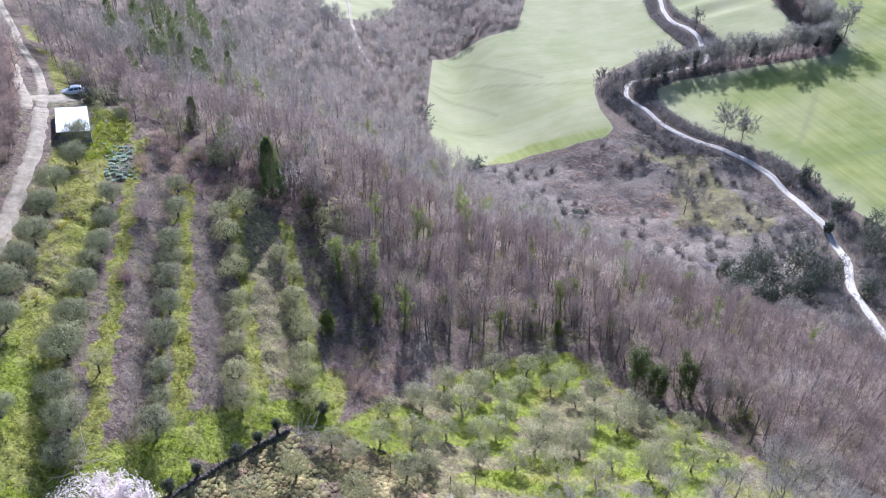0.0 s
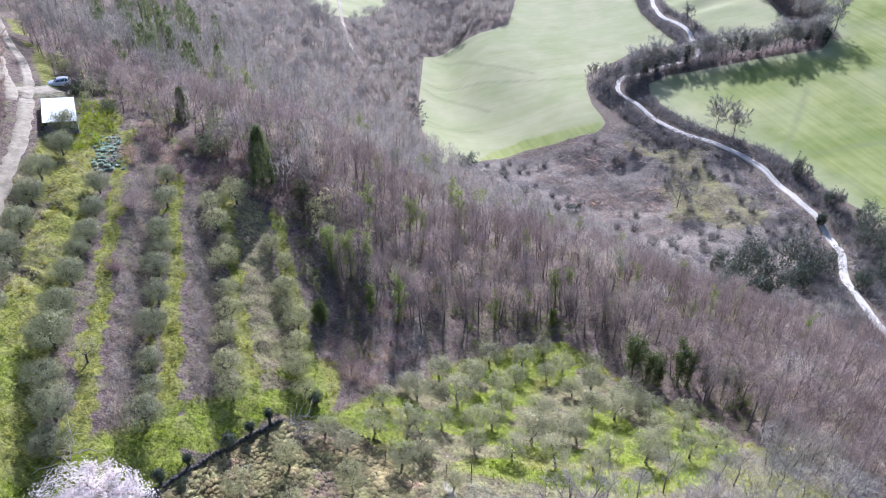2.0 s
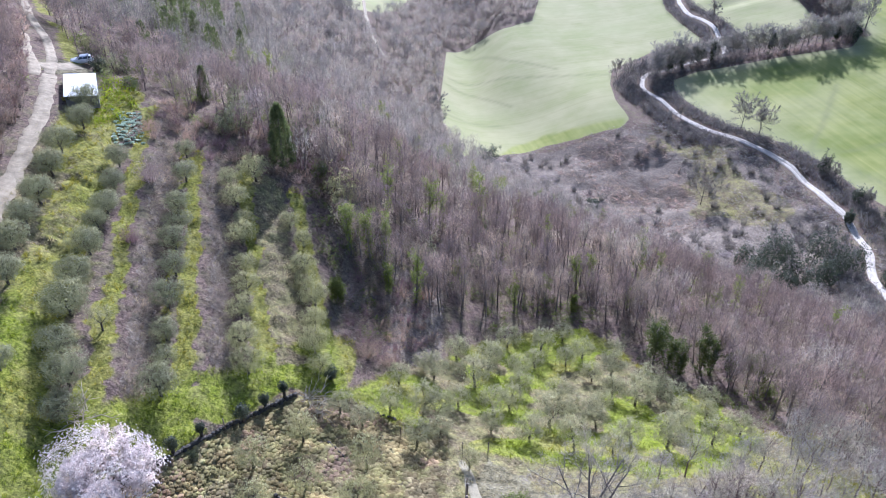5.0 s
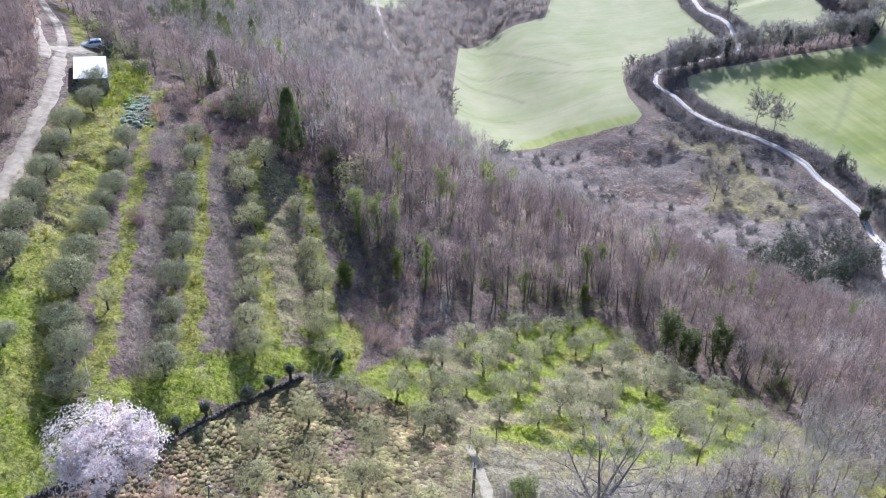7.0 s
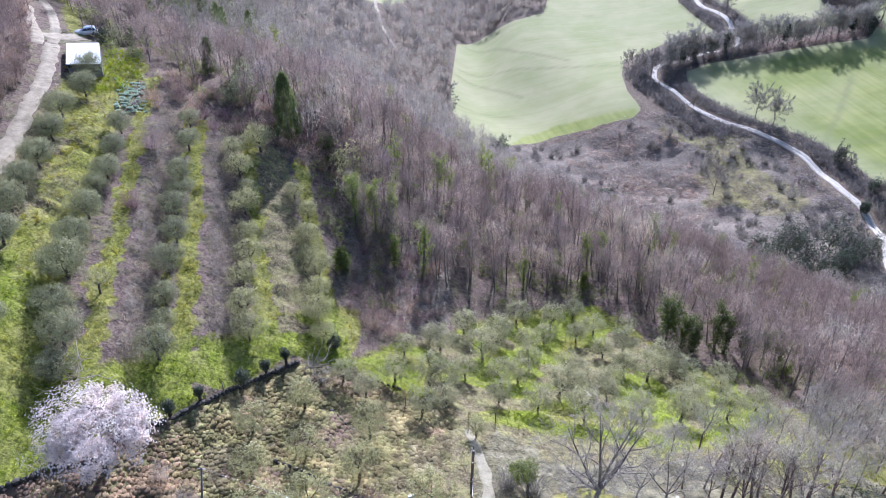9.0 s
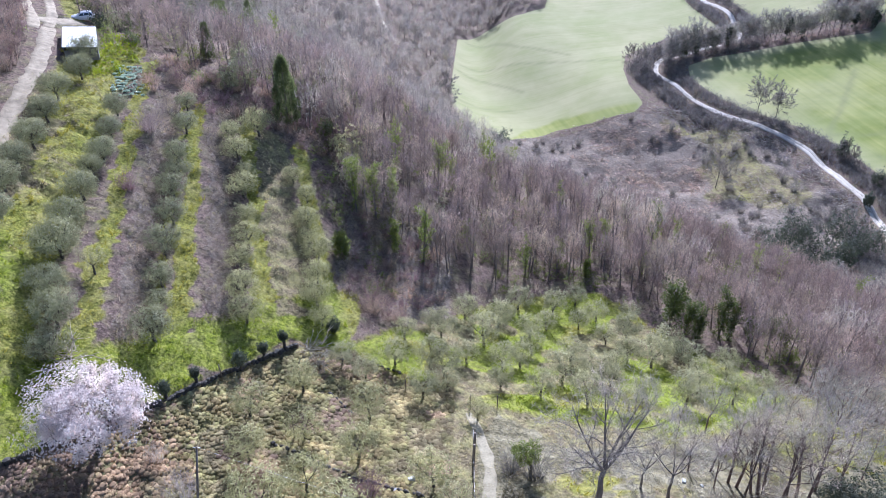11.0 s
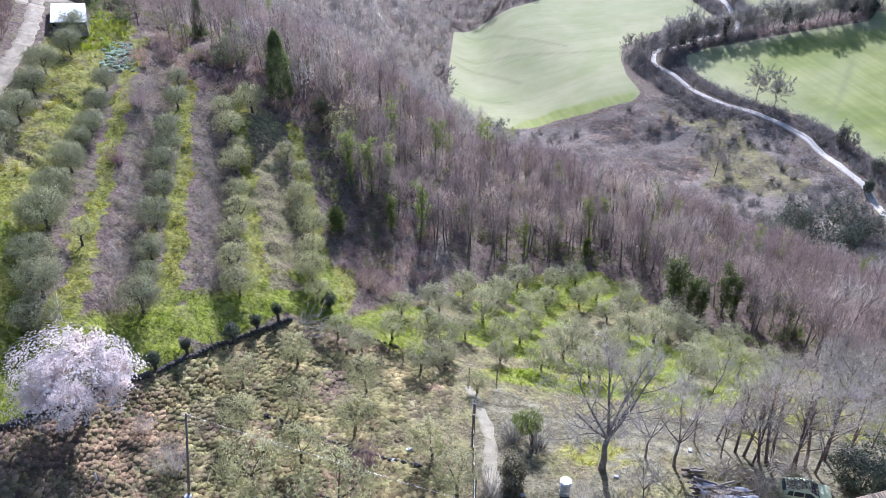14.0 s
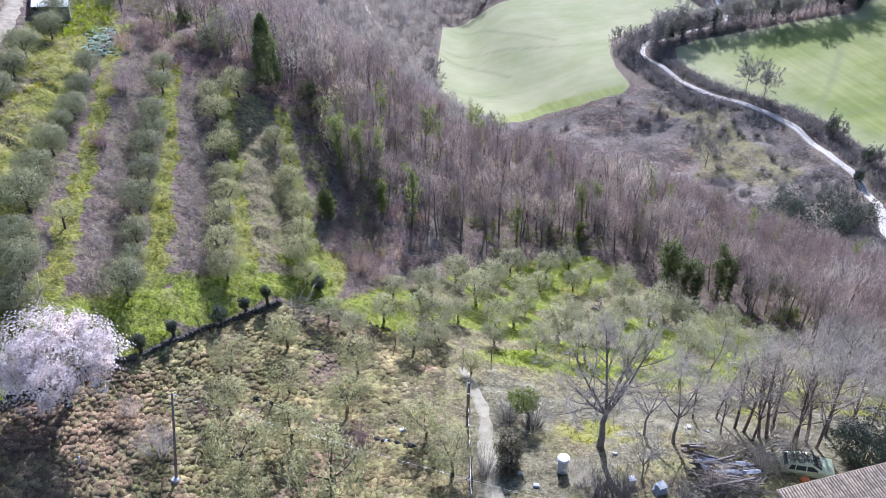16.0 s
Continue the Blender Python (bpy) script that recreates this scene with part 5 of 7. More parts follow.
# trees of the hedge across the fields: bare and ivy-dark ones in turn
HEDGE = [(103, 379), (108, 385.5), (114, 389), (122, 391.5), (142, 395), (161.4, 391), (183.4, 389), (203, 391)]
hrng = np.random.default_rng(15)
# ash twigs lighten this distant hedge, its haze put into the colour
hedge_bare = bare_kinds(range(500, 505), 13.5, 0.52, 18, "leafless hedgerow tree between two green fields", "hedgerow trees", TWIG_GREY, tubes=2, sides=4, trunk=0.014, width=0.1, angle=38, forks=16, bare=0.15)
spots = []
for p in smooth_line(HEDGE, 2.6):
    spots.append((p.x + hrng.normal() * 0.8, p.y + hrng.normal() * 1.2, 0.85 + 0.4 * hrng.random()))
for k in range(26):
    spots.append((207 + hrng.normal() * 3.5, 398 + 3.4 * k + hrng.normal() * 2, 0.95 + 0.35 * hrng.random()))
plant(hedge_bare, spots, hrng, 1.0, 0.15)
for s, (x, y, hgt, rad) in enumerate([(112, 388, 9, 1.6), (128, 392.5, 11, 2.4), (135, 393.5, 10, 1.8), (163, 391, 11, 1.6), (171, 391, 10, 1.6), (196, 391, 8, 2.2), (119, 391, 8, 1.4), (204, 388, 8, 2.6)]):
    wood_s, twig_s, leaf_s = ivy_tree(520 + s, hgt, rad, 700, 0.95, 0.8, False)
    stand(tree_thing("ivy_tree", [("trunk", wood_s, BARK, ""), ("ivy", leaf_s, DARK_LEAF, "")], "dark ivy-clad hedgerow tree between green fields", "tree", "ivy-clad hedgerow trees"), x, y)

# dark evergreen clumps by the valley road: x, y, height, radius
for s, (x, y, hgt, rad) in enumerate([(98, 196, 14, 2.6), (93, 190, 12, 2.4), (88, 184, 10, 2.2), (101, 188, 12, 2.6), (84, 178, 6, 2.0), (113, 200, 11, 2.2), (118, 198, 12, 2.6), (123, 194, 11, 2.4), (116, 192, 7, 2.2), (96, 178, 6, 2.0), (130, 186, 7, 2.2),
                                      (146, 214, 10, 3.0), (151, 222, 11, 3.2), (148, 205, 9, 2.8), (144, 196, 9, 2.8), (154, 232, 8, 2.4), (145, 270, 7.5, 1.6), (148, 245, 6, 1.6), (66, 197, 6, 1.6), (53.5, 258, 3.5, 2.0), (15.5, 303, 6, 2.4), (12, 296, 5, 2.0), (139, 232, 4, 1.2), (107, 206, 6, 1.6), (90, 199, 7, 1.6), (84, 172, 7, 2.4), (90, 177, 8, 2.4), (104, 181, 7.5, 2.4), (110, 184, 7, 2.2), (153, 212, 10, 3.0), (158, 221, 9, 3.0), (79, 168, 5.5, 2.0), (140, 190, 7, 2.4)]):
    wood_s, twig_s, unused = ivy_tree(560 + s, hgt, rad, 4, 1.0, 0.6, True)
    stems_s, leaf_s = leafy_shrub(560 + s, hgt * 1.25, rad * 1.5, 2600, 0.42)
    stand(tree_thing("evergreen_tree", [("trunk", wood_s, BARK, ""), ("bare_crown", twig_s, TWIG_DARK, ""), ("crown", leaf_s, DARK_LEAF, "")], "dark ivy-smothered tree near the valley road", "tree", "dark trees by the valley road"), x, y)


# ---- shrubs ----
for s, (x, y, hgt, rad, mat, label) in enumerate([(-44.4, 96.2, 3.6, 2.6, TWIG, "rounded brown leafless shrub between olive rows"), (-42.6, 82.6, 3.0, 1.7, TWIG_PURPLE, "dark purple-brown leafless shrub between olive rows"),
                                                 (-8.4, 44.6, 2.6, 2.1, TWIG_PURPLE, "purple leafless fruit bush on the dry slope"), (-27.6, 45.6, 2.4, 1.2, TWIG_PALE, "thin grey leafless shrub beside the almond tree"), (-24.2, 42.0, 3.6, 2.0, TWIG_PALE, "thin leafless tree-like shrub beside a wooden pole"),
                                                 (22.3, 43.6, 2.0, 2.2, TWIG_PALE, "tangled grey leafless shrub on the yard"), (25.0, 41.4, 2.2, 1.8, TWIG_PALE, "tangled grey leafless shrub beside the wood heap"), (9.9, 39.0, 2.8, 1.5, TWIG_PALE, "thin leafless shrub on the yard"), (13.0, 38.2, 2.8, 1.3, TWIG_PALE, "thin leafless shrub on the yard"),
                                                 (2.5, 40.5, 2.5, 1.8, TWIG_DUSK, "tangled grey leafless shrub beside a garden path"), (4.6, 47.8, 2.0, 1.7, TWIG_DUSK, "tangled grey leafless shrub beside a garden path"), (20.5, 38.5, 2.4, 1.9, TWIG_PALE, "tangled grey leafless shrub before the wood heap"), (-11.9, 77.0, 2.6, 2.2, RED_TWIG, "reddish leafless thicket below the terraces"), (-8.8, 76.4, 2.4, 2.0, RED_TWIG, "reddish leafless thicket below the terraces"),
                                                 (29.0, 44.6, 2.4, 2.0, TWIG_PALE, "tangled grey leafless shrub behind a car"), (6.9, 47.3, 3.6, 2.2, TWIG_DUSK, "dark leafless shrub beside an evergreen bush"), (4.9, 48.6, 2.8, 1.6, TWIG_DUSK, "dark leafless shrub behind an evergreen bush"), (11.0, 37.6, 3.4, 1.6, TWIG_DUSK, "tall thin leafless shrub on the yard"), (12.2, 36.6, 3.2, 1.5, TWIG_DUSK, "tall thin leafless shrub on the yard"), (17.2, 37.0, 2.6, 1.6, TWIG_DUSK, "tangled leafless shrub before the wood heap")]):
    stems = bare_shrub(620 + s, hgt, rad, int(70 * rad), 0.028)
    stand(tree_thing("bare_shrub", [("branching", stems, mat, "")], label, "shrub"), x, y, 33 * s)
for s, (x, y, hgt, rad, leaves, mat, lean, label) in enumerate([(6.0, 47.9, 2.0, 1.3, 1700, IVY, 1.9, "dark green evergreen bush on a short crooked trunk"), (4.4, 41.9, 2.4, 1.2, 2600, BROWN_LEAF, 0.6, "dark brown-green evergreen bush beside a path"), (4.2, 40.4, 1.5, 0.9, 1500, BROWN_LEAF, 0.3, "dark brown-green evergreen bush beside a path"),
                                                      (34.4, 43.6, 5.0, 3.2, 7000, DARK_LEAF, 0.2, "large dark evergreen shrub at the yard's edge"), (37.2, 42.2, 4.5, 2.6, 5000, DARK_LEAF, 0.2, "large dark evergreen shrub at the yard's edge"), (47.5, 84.6, 2.2, 1.4, 900, IVY, 0.1, "low green bush at the wood's edge"), (-60.6, 124.0, 3.0, 1.6, 900, IVY, 0.2, "dark green bush behind a white shed"),
                                                      (-57.5, 126.5, 2.6, 1.7, 900, CONIFER, 0.2, "grey-green bush behind a white shed"), (-62.4, 136.0, 2.8, 2.0, 900, CONIFER, 0.2, "grey-green bush beside a parked car"), (-64.6, 130.6, 3.4, 1.5, 1300, DARK_LEAF, 0.2, "dark evergreen bush between a parked car and a shed"), (-63.4, 133.5, 4.2, 1.5, 1300, OLIVE, 0.3, "grey-green bushy tree behind a parked car"), (-61.5, 141, 3, 2.2, 1300, IVY, 0.1, "green bush below bare trees"), (-71.5, 145, 2.6, 2.2, 1300, IVY, 0.1, "green bush beside a dirt lane"), (-75.5, 148, 2.4, 2.0, 1200, IVY, 0.1, "green bush beside a dirt lane"), (-71.0, 99.5, 2.2, 1.8, 1000, IVY, 0.1, "green bush beside a dirt lane"), (-69.5, 140.5, 2.4, 1.8, 1000, DARK_LEAF, 0.1, "dark bush behind a parked car")]):
    stems, leaves_s = leafy_shrub(660 + s, hgt, rad, leaves, 0.22)
    if lean > 0.25:
        leaves_s.v = [(a, b, c + lean) for a, b, c in leaves_s.v]
        stems.v = [(a, b, c + lean) for a, b, c in stems.v]
        stems.add(*tube_arrays([Vector((0.5, -0.3, -0.2)), Vector((0.55, -0.2, lean * 0.6)), Vector((0.1, 0.1, lean)), Vector((0, 0, lean + hgt * 0.4))], (0.16, 0.13, 0.12, 0.05), 7))
    stand(tree_thing("evergreen_shrub", [("branching", stems, BARK_OLIVE, ""), ("foliage", leaves_s, mat, "")], label, "shrub"), x, y, 0)

# ---- built things ----
WHITE_METAL = surface("white_sheet_metal", (0.62, 0.63, 0.64), (0.82, 0.82, 0.82), 0.8, 0.45, 0.1, fine=6, spec=0.5)
SHED_WALL = surface("shed_wall", (0.12, 0.12, 0.11), (0.25, 0.24, 0.22), 1.0, 0.8, 0.2)
CAR_WHITE = surface("car_paint_white", (0.82, 0.83, 0.84), (0.88, 0.88, 0.88), 0.4, 0.25, 0.0, spec=0.6)
CAR_GREEN = surface("faded_green_paint", (0.4, 0.46, 0.25), (0.6, 0.64, 0.42), 1.2, 0.45, 0.1, spec=0.5)
LEAF_LITTER = surface("fallen_leaves", (0.1, 0.07, 0.05), (0.26, 0.19, 0.14), 4, 0.9, 0.6)
RUBBER = surface("rubber", (0.02, 0.02, 0.02), (0.05, 0.05, 0.05), 4, 0.8, 0.1)
STEEL = surface("dull_steel", (0.35, 0.35, 0.36), (0.55, 0.55, 0.56), 3, 0.4, 0.1, 0.8)
ORANGE = surface("orange_plastic", (0.5, 0.16, 0.05), (0.65, 0.22, 0.06), 3, 0.5, 0.0)
WOOD_OLD = surface("weathered_wood", (0.12, 0.09, 0.07), (0.32, 0.27, 0.22), 1.5, 0.85, 0.5, stretch=(4, 4, 0.4))
# stone darkened throughout to stand in for shade on the wall's near face
STONE = surface("shade_dark_stone", (0.04, 0.036, 0.03), (0.13, 0.115, 0.095), 2.5, 0.9, 0.6, by_object=0.3)
TILE = surface("weathered_roof_tile", (0.42, 0.3, 0.19), (0.8, 0.64, 0.44), 1.8, 0.85, 0.4, by_object=0.35)
PLASTER = surface("old_plaster", (0.4, 0.36, 0.3), (0.6, 0.55, 0.48), 1.0, 0.85, 0.2)
CONCRETE = surface("pale_concrete", (0.4, 0.4, 0.38), (0.62, 0.62, 0.6), 2.0, 0.8, 0.3)
TARP = surface("faded_tarpaulin", (0.07, 0.07, 0.075), (0.45, 0.45, 0.47), 2.5, 0.5, 0.4)


def glass_dark(name):
    m, nodes, links = nodes_of(name)
    b = nodes["Principled BSDF"]
    b.inputs["Base Color"].default_value = (0.03, 0.04, 0.05, 1)
    b.inputs["Roughness"].default_value, b.inputs["Specular IOR Level"].default_value = 0.08, 0.8
    return m


GLASS = glass_dark("dark_window_glass")


def set_at(root, x, y, turn=0.0, lift=0.0, tilt=(0, 0)):
    root.matrix_basis = pose(x, y, gz(x, y) + lift, tilt[0], tilt[1], turn)
    return root


def shed(x, y, turn):
    root = new("shed")
    w, d, hh = 4.7, 10.2, 2.3
    for sx in (-1, 1):
        part("wall", box(bmesh.new(), (0.08, d, hh - sx * 0.28), (sx * (w / 2 - 0.04), 0, (hh - sx * 0.28) / 2)), SHED_WALL, root)
    for sy in (-1, 1):
        part("wall", box(bmesh.new(), (w - 0.16, 0.08, hh - 0.28), (0, sy * (d / 2 - 0.04), (hh - 0.28) / 2)), SHED_WALL, root)
    roof = part("roof", box(bmesh.new(), (w + 0.3, d + 0.3, 0.06), (0, 0, hh + 0.06), (0, 6.8, 0)), WHITE_METAL, root, "bright white sheet-metal roof")
    for k in range(15):
        part("rib", box(bmesh.new(), (0.05, d + 0.3, 0.05), (-w / 2 + 0.05 + k * (w - 0.1) / 14, 0, hh + 0.11 + 0.119 * (w / 2 - 0.05 - k * (w - 0.1) / 14)), (0, 6.8, 0)), WHITE_METAL, roof)
    part("door", box(bmesh.new(), (1.0, 0.05, 1.95), (0.6, -d / 2 - 0.03, 1.0), bevel=0.01), WOOD_OLD, root, "brown wooden door")
    set_at(root, x, y, turn, -0.25)
    return tagged(root, "low shed with a bright white sheet-metal roof", "shed")


shed(-61.4, 116.6, 24)


def car_body(side, sections, width_at):
    """A body skinned over cross-sections along its length: x, sill z, waist z, roof z."""
    bm, rings = bmesh.new(), []
    for x, sill, waist, roof in sections:
        w = width_at(x)
        cab = roof > waist + 0.05
        pts = [(w * 0.94, sill), (w, sill + 0.14), (w, waist - 0.06), (w * 0.95, waist), ((w * 0.78) if cab else w * 0.8, roof), (w * 0.4, roof + 0.03)]
        ring = [bm.verts.new((x, y, z)) for y, z in pts] + [bm.verts.new((x, -y, z)) for y, z in reversed(pts)]
        rings.append(ring)
    for a, b in zip(rings, rings[1:]):
        for i in range(len(a)):
            j = (i + 1) % len(a)
            bm.faces.new((a[i], a[j], b[j], b[i]))
    bm.faces.new(list(reversed(rings[0])))
    bm.faces.new(rings[-1])
    bmesh.ops.recalc_face_normals(bm, faces=bm.faces)
    for f in bm.faces:
        f.smooth = True
    return bm


def pane(corners, thick=0.015):
    bm = bmesh.new()
    f = bm.faces.new([bm.verts.new(c) for c in corners])
    bm.normal_update()
    made = bmesh.ops.extrude_face_region(bm, geom=[f])
    for v in made["geom"]:
        if isinstance(v, bmesh.types.BMVert):
            v.co += f.normal * thick
    bmesh.ops.recalc_face_normals(bm, faces=bm.faces)
    return bm


def cylinder(r, length, at, axis="Z", segs=16, bevel=0.02, r2=None):
    bm = bmesh.new()
    turn = {"Z": (0, 0, 0), "Y": (90, 0, 0), "X": (0, 90, 0)}[axis]
    bmesh.ops.create_cone(bm, cap_ends=True, segments=segs, radius1=r, radius2=r if r2 is None else r2, depth=length, matrix=pose(*at, *turn))
    if bevel:
        bmesh.ops.bevel(bm, geom=[e for e in bm.edges if any(len(f.verts) > 4 for f in e.link_faces)], offset=bevel, segments=2, affect="EDGES")
    return bm


def hatchback(paint, label, litter=False):
    root = new("car")
    secs = [(-2.0, 0.35, 0.6, 0.62), (-1.9, 0.25, 0.85, 0.87), (-1.2, 0.2, 0.93, 0.97), (-0.95, 0.2, 0.94, 1.0), (-0.25, 0.2, 0.95, 1.42), (0.3, 0.2, 0.95, 1.48), (1.1, 0.2, 0.97, 1.45), (1.6, 0.22, 0.98, 1.32), (1.88, 0.25, 0.98, 1.02), (1.98, 0.35, 0.7, 0.72)]
    part("body", car_body(1, secs, lambda x: 0.86 - 0.1 * max(abs(x) - 1.4, 0) ** 1.5), paint, root)
    for s in (-1, 1):
        for a, b, ta, tb in ((-0.72, 0.22, -0.22, 0.22), (0.3, 1.05, 0.3, 1.02), (1.13, 1.6, 1.1, 1.42)):
            part("side_window", pane([(a, s * 0.835, 0.98), (b, s * 0.835, 0.98), (tb, s * 0.705, 1.38), (ta, s * 0.705, 1.36)][::s]), GLASS, root)
        for x in (-1.28, 1.22):
            wheel = part("wheel", cylinder(0.31, 0.2, (x, s * 0.78, 0.31), "Y", 20, 0.03), RUBBER, root, "black tyre")
            part("rim", cylinder(0.19, 0.04, (x, s * 0.885, 0.31), "Y", 14, 0.01), STEEL, wheel)
        part("headlight", box(bmesh.new(), (0.1, 0.34, 0.16), (-1.9, s * 0.56, 0.7), (0, 20, s * 12), 0.03), TARP, root)
        part("tail_light", box(bmesh.new(), (0.08, 0.16, 0.34), (1.86, s * 0.68, 0.92), (0, -8, 0), 0.03), ORANGE, root)
        part("mirror", box(bmesh.new(), (0.12, 0.2, 0.12), (-0.62, s * 0.94, 1.02), (0, 0, 0), 0.03), paint, root)
    part("windscreen", pane([(-0.93, 0.66, 1.02), (-0.93, -0.66, 1.02), (-0.28, -0.56, 1.42), (-0.28, 0.56, 1.42)][::-1]), GLASS, root)
    part("rear_window", pane([(1.64, 0.56, 1.32), (1.64, -0.56, 1.32), (1.87, -0.62, 1.05), (1.87, 0.62, 1.05)][::-1]), GLASS, root)
    part("bumper", box(bmesh.new(), (0.14, 1.5, 0.26), (-1.97, 0, 0.42), (0, 0, 0), 0.05), RUBBER if litter else paint, root)
    if litter:
        rng = np.random.default_rng(3)
        soup = Soup()
        for _ in range(420):
            x, y = rng.uniform(-0.9, 1.7), rng.uniform(-0.62, 0.62)
            z = 1.5 if x > -0.1 else 1.5 - (-0.1 - x) * 0.55
            soup.leaf(Vector((x, y, z + 0.02)), Vector((rng.normal(), rng.normal(), 0.25)), 0.16, 0.1, rng)
        mesh_part("leaf_litter", soup.mesh("leaf_litter"), LEAF_LITTER, root, "brown fallen leaves on the roof")
    return tagged(root, label, "car")


set_at(hatchback(CAR_WHITE, "white hatchback parked beside a dirt lane"), -68.9, 134.0, 22, 0.08)
set_at(hatchback(CAR_GREEN, "old faded green car strewn with dead leaves", True), 28.4, 41.3, 168, 0.05, (-3, 2))
crate = tagged(part("plastic_crate", box(bmesh.new(), (0.7, 0.45, 0.32), (0, 0, 0.16), bevel=0.03), ORANGE), "orange plastic crate beside an old green car", "crate")
set_at(crate, 27.6, 39.9, 20)


def stone_mesh(seed):
    rng = np.random.default_rng(seed)
    bm = bmesh.new()
    bmesh.ops.create_icosphere(bm, subdivisions=1, radius=0.5)
    for v in bm.verts:
        v.co = Vector((v.co.x * 1.25, v.co.y * 0.8, v.co.z * 0.75)) * (0.82 + 0.36 * rng.random())
    me = bpy.data.meshes.new("stone")
    bm.to_mesh(me)
    bm.free()
    me.materials.append(STONE)
    return me


STONES = [stone_mesh(s) for s in range(5)]


def stone_row(name, line, spacing, size, courses, label, rng):
    """A low dry-stone edge laid along a line."""
    root = new(name)
    for c in range(courses):
        pts = smooth_line(line, spacing)
        for i, p in enumerate(pts):
            q = pts[min(i + 1, len(pts) - 1)] - pts[max(i - 1, 0)]
            ob = new("stone", STONES[int(rng.integers(5))])
            ob.parent = root
            s = size * (0.75 + 0.5 * rng.random())
            ob.matrix_basis = pose(p.x + rng.normal() * 0.05, p.y + rng.normal() * 0.05, gz(p.x, p.y) + size * (0.18 + 0.5 * c), rng.normal() * 8, rng.normal() * 8, math.degrees(math.atan2(q.y, q.x)) + rng.normal() * 12) @ Matrix.Diagonal((s, s, s, 1))
    return tagged(root, label, "stone wall")


srng = np.random.default_rng(9)
stone_row("stone_wall", [(-39, 38.5), (-36.9, 41.6), (-35.8, 43.6), (-29.5, 52.0), (-28.6, 53.5), (-26.9, 55.6), (-25.2, 58.2), (-22.7, 61.5), (-20.4, 64.3), (-19.2, 65.6)], 0.42, 0.6, 2, "low dark dry-stone wall below the olive terraces", srng)
stone_row("stone_edge", [(-18.5, 50.5), (-14.3, 48.9), (-10.5, 46.9), (-6.3, 45.4), (-3.4, 44.1)], 0.6, 0.5, 1, "low broken stone edge across a dry slope", srng)
stone_row("stone_edge", [(-11.1, 66.6), (-9.4, 66.0), (-7.5, 65.4)], 0.5, 0.5, 1, "low broken stone edge in the orchard grass", srng)
stone_row("stone_edge", [(-14.4, 59.5), (-12.6, 57.6), (-11.6, 56.8)], 0.6, 0.45, 1, "low broken stone edge on a dry slope", srng)


def pollard(seed, height, head, leaves):
    """A short dark trunk with a clipped round head."""
    rng = np.random.default_rng(seed)
    stems, leaf_s = leafy_shrub(seed, head * 2, head, leaves, 0.15)
    base = max(height - head * 2, 0.3)
    wood_s = Soup()
    wood_s.add(*tube_arrays([Vector((0, 0, -0.2)), Vector((0.05, 0, base * 0.6)), Vector((0, 0.04, base + head * 0.5))], (0.22, 0.17, 0.2), 7))
    wood_s.add([(a, b, c + base) for a, b, c in stems.v], stems.t)
    leaf_s.v = [(a, b, c + base) for a, b, c in leaf_s.v]
    return tree_thing("clipped_tree", [("trunk", wood_s, BARK_OLIVE, ""), ("head", leaf_s, DARK_LEAF, "")], "small dark clipped tree along a stone wall", "tree", "clipped trees along the wall")


for s, (x, y, hgt, rad) in enumerate([(-23.8, 59.8, 3.0, 1.0), (-22.1, 62.7, 2.1, 0.58), (-20.3, 64.8, 2.5, 0.5), (-27.1, 55.8, 2.2, 0.5), (-29.3, 53.2, 1.9, 0.62), (-15.7, 70.2, 2.0, 0.9)]):
    stand(pollard(700 + s, hgt, rad, int(1200 + 1100 * rad)), x, y, 25 * s)


def rod(name, a, b, r, material, parent=None, sides=8, r2=None):
    v, t = tube_arrays([Vector(a), Vector(a).lerp(Vector(b), 0.5), Vector(b)], (r, (r + (r2 or r)) / 2, r2 or r), sides)
    return mesh_part(name, tri_mesh(name, v, t), material, parent)


def wire_path(a, b, sag, n=14):
    a, b = Vector(a), Vector(b)
    return [a.lerp(b, i / n) - Vector((0, 0, sag * 4 * (i / n) * (1 - i / n))) for i in range(n + 1)]


pole = new("utility_pole")
pole.location = (-22.2, 39.5, gz(-22.2, 39.5))
top = Vector((0.6, 2.2, 7.5))
rod("shaft", (0, 0, -0.3), top, 0.12, WOOD_OLD, pole, 10, 0.085)
rod("bracket", top + Vector((-0.35, 0, -0.15)), top + Vector((0.35, 0, -0.15)), 0.03, STEEL, pole)
part("footing", cylinder(0.32, 0.4, (0, 0, 0.1), "Z", 12, 0.06), CONCRETE, pole, "pale concrete collar")
tagged(pole, "leaning wooden pole with a wire on the dry slope", "pole")
for k, (a, b, sag) in enumerate((((-21.6, 41.7, pole.location.z + 7.4), (14.0, 32.6, 9.6), 0.35),)):
    soup = Soup()
    path = wire_path(a, b, sag)
    soup.add(*tube_arrays(path, [0.007] * len(path), 4))
    tagged(mesh_part("overhead_wire", soup.mesh("overhead_wire"), STEEL), "thin grey overhead wire strung from a wooden pole", "wire", "overhead wires")
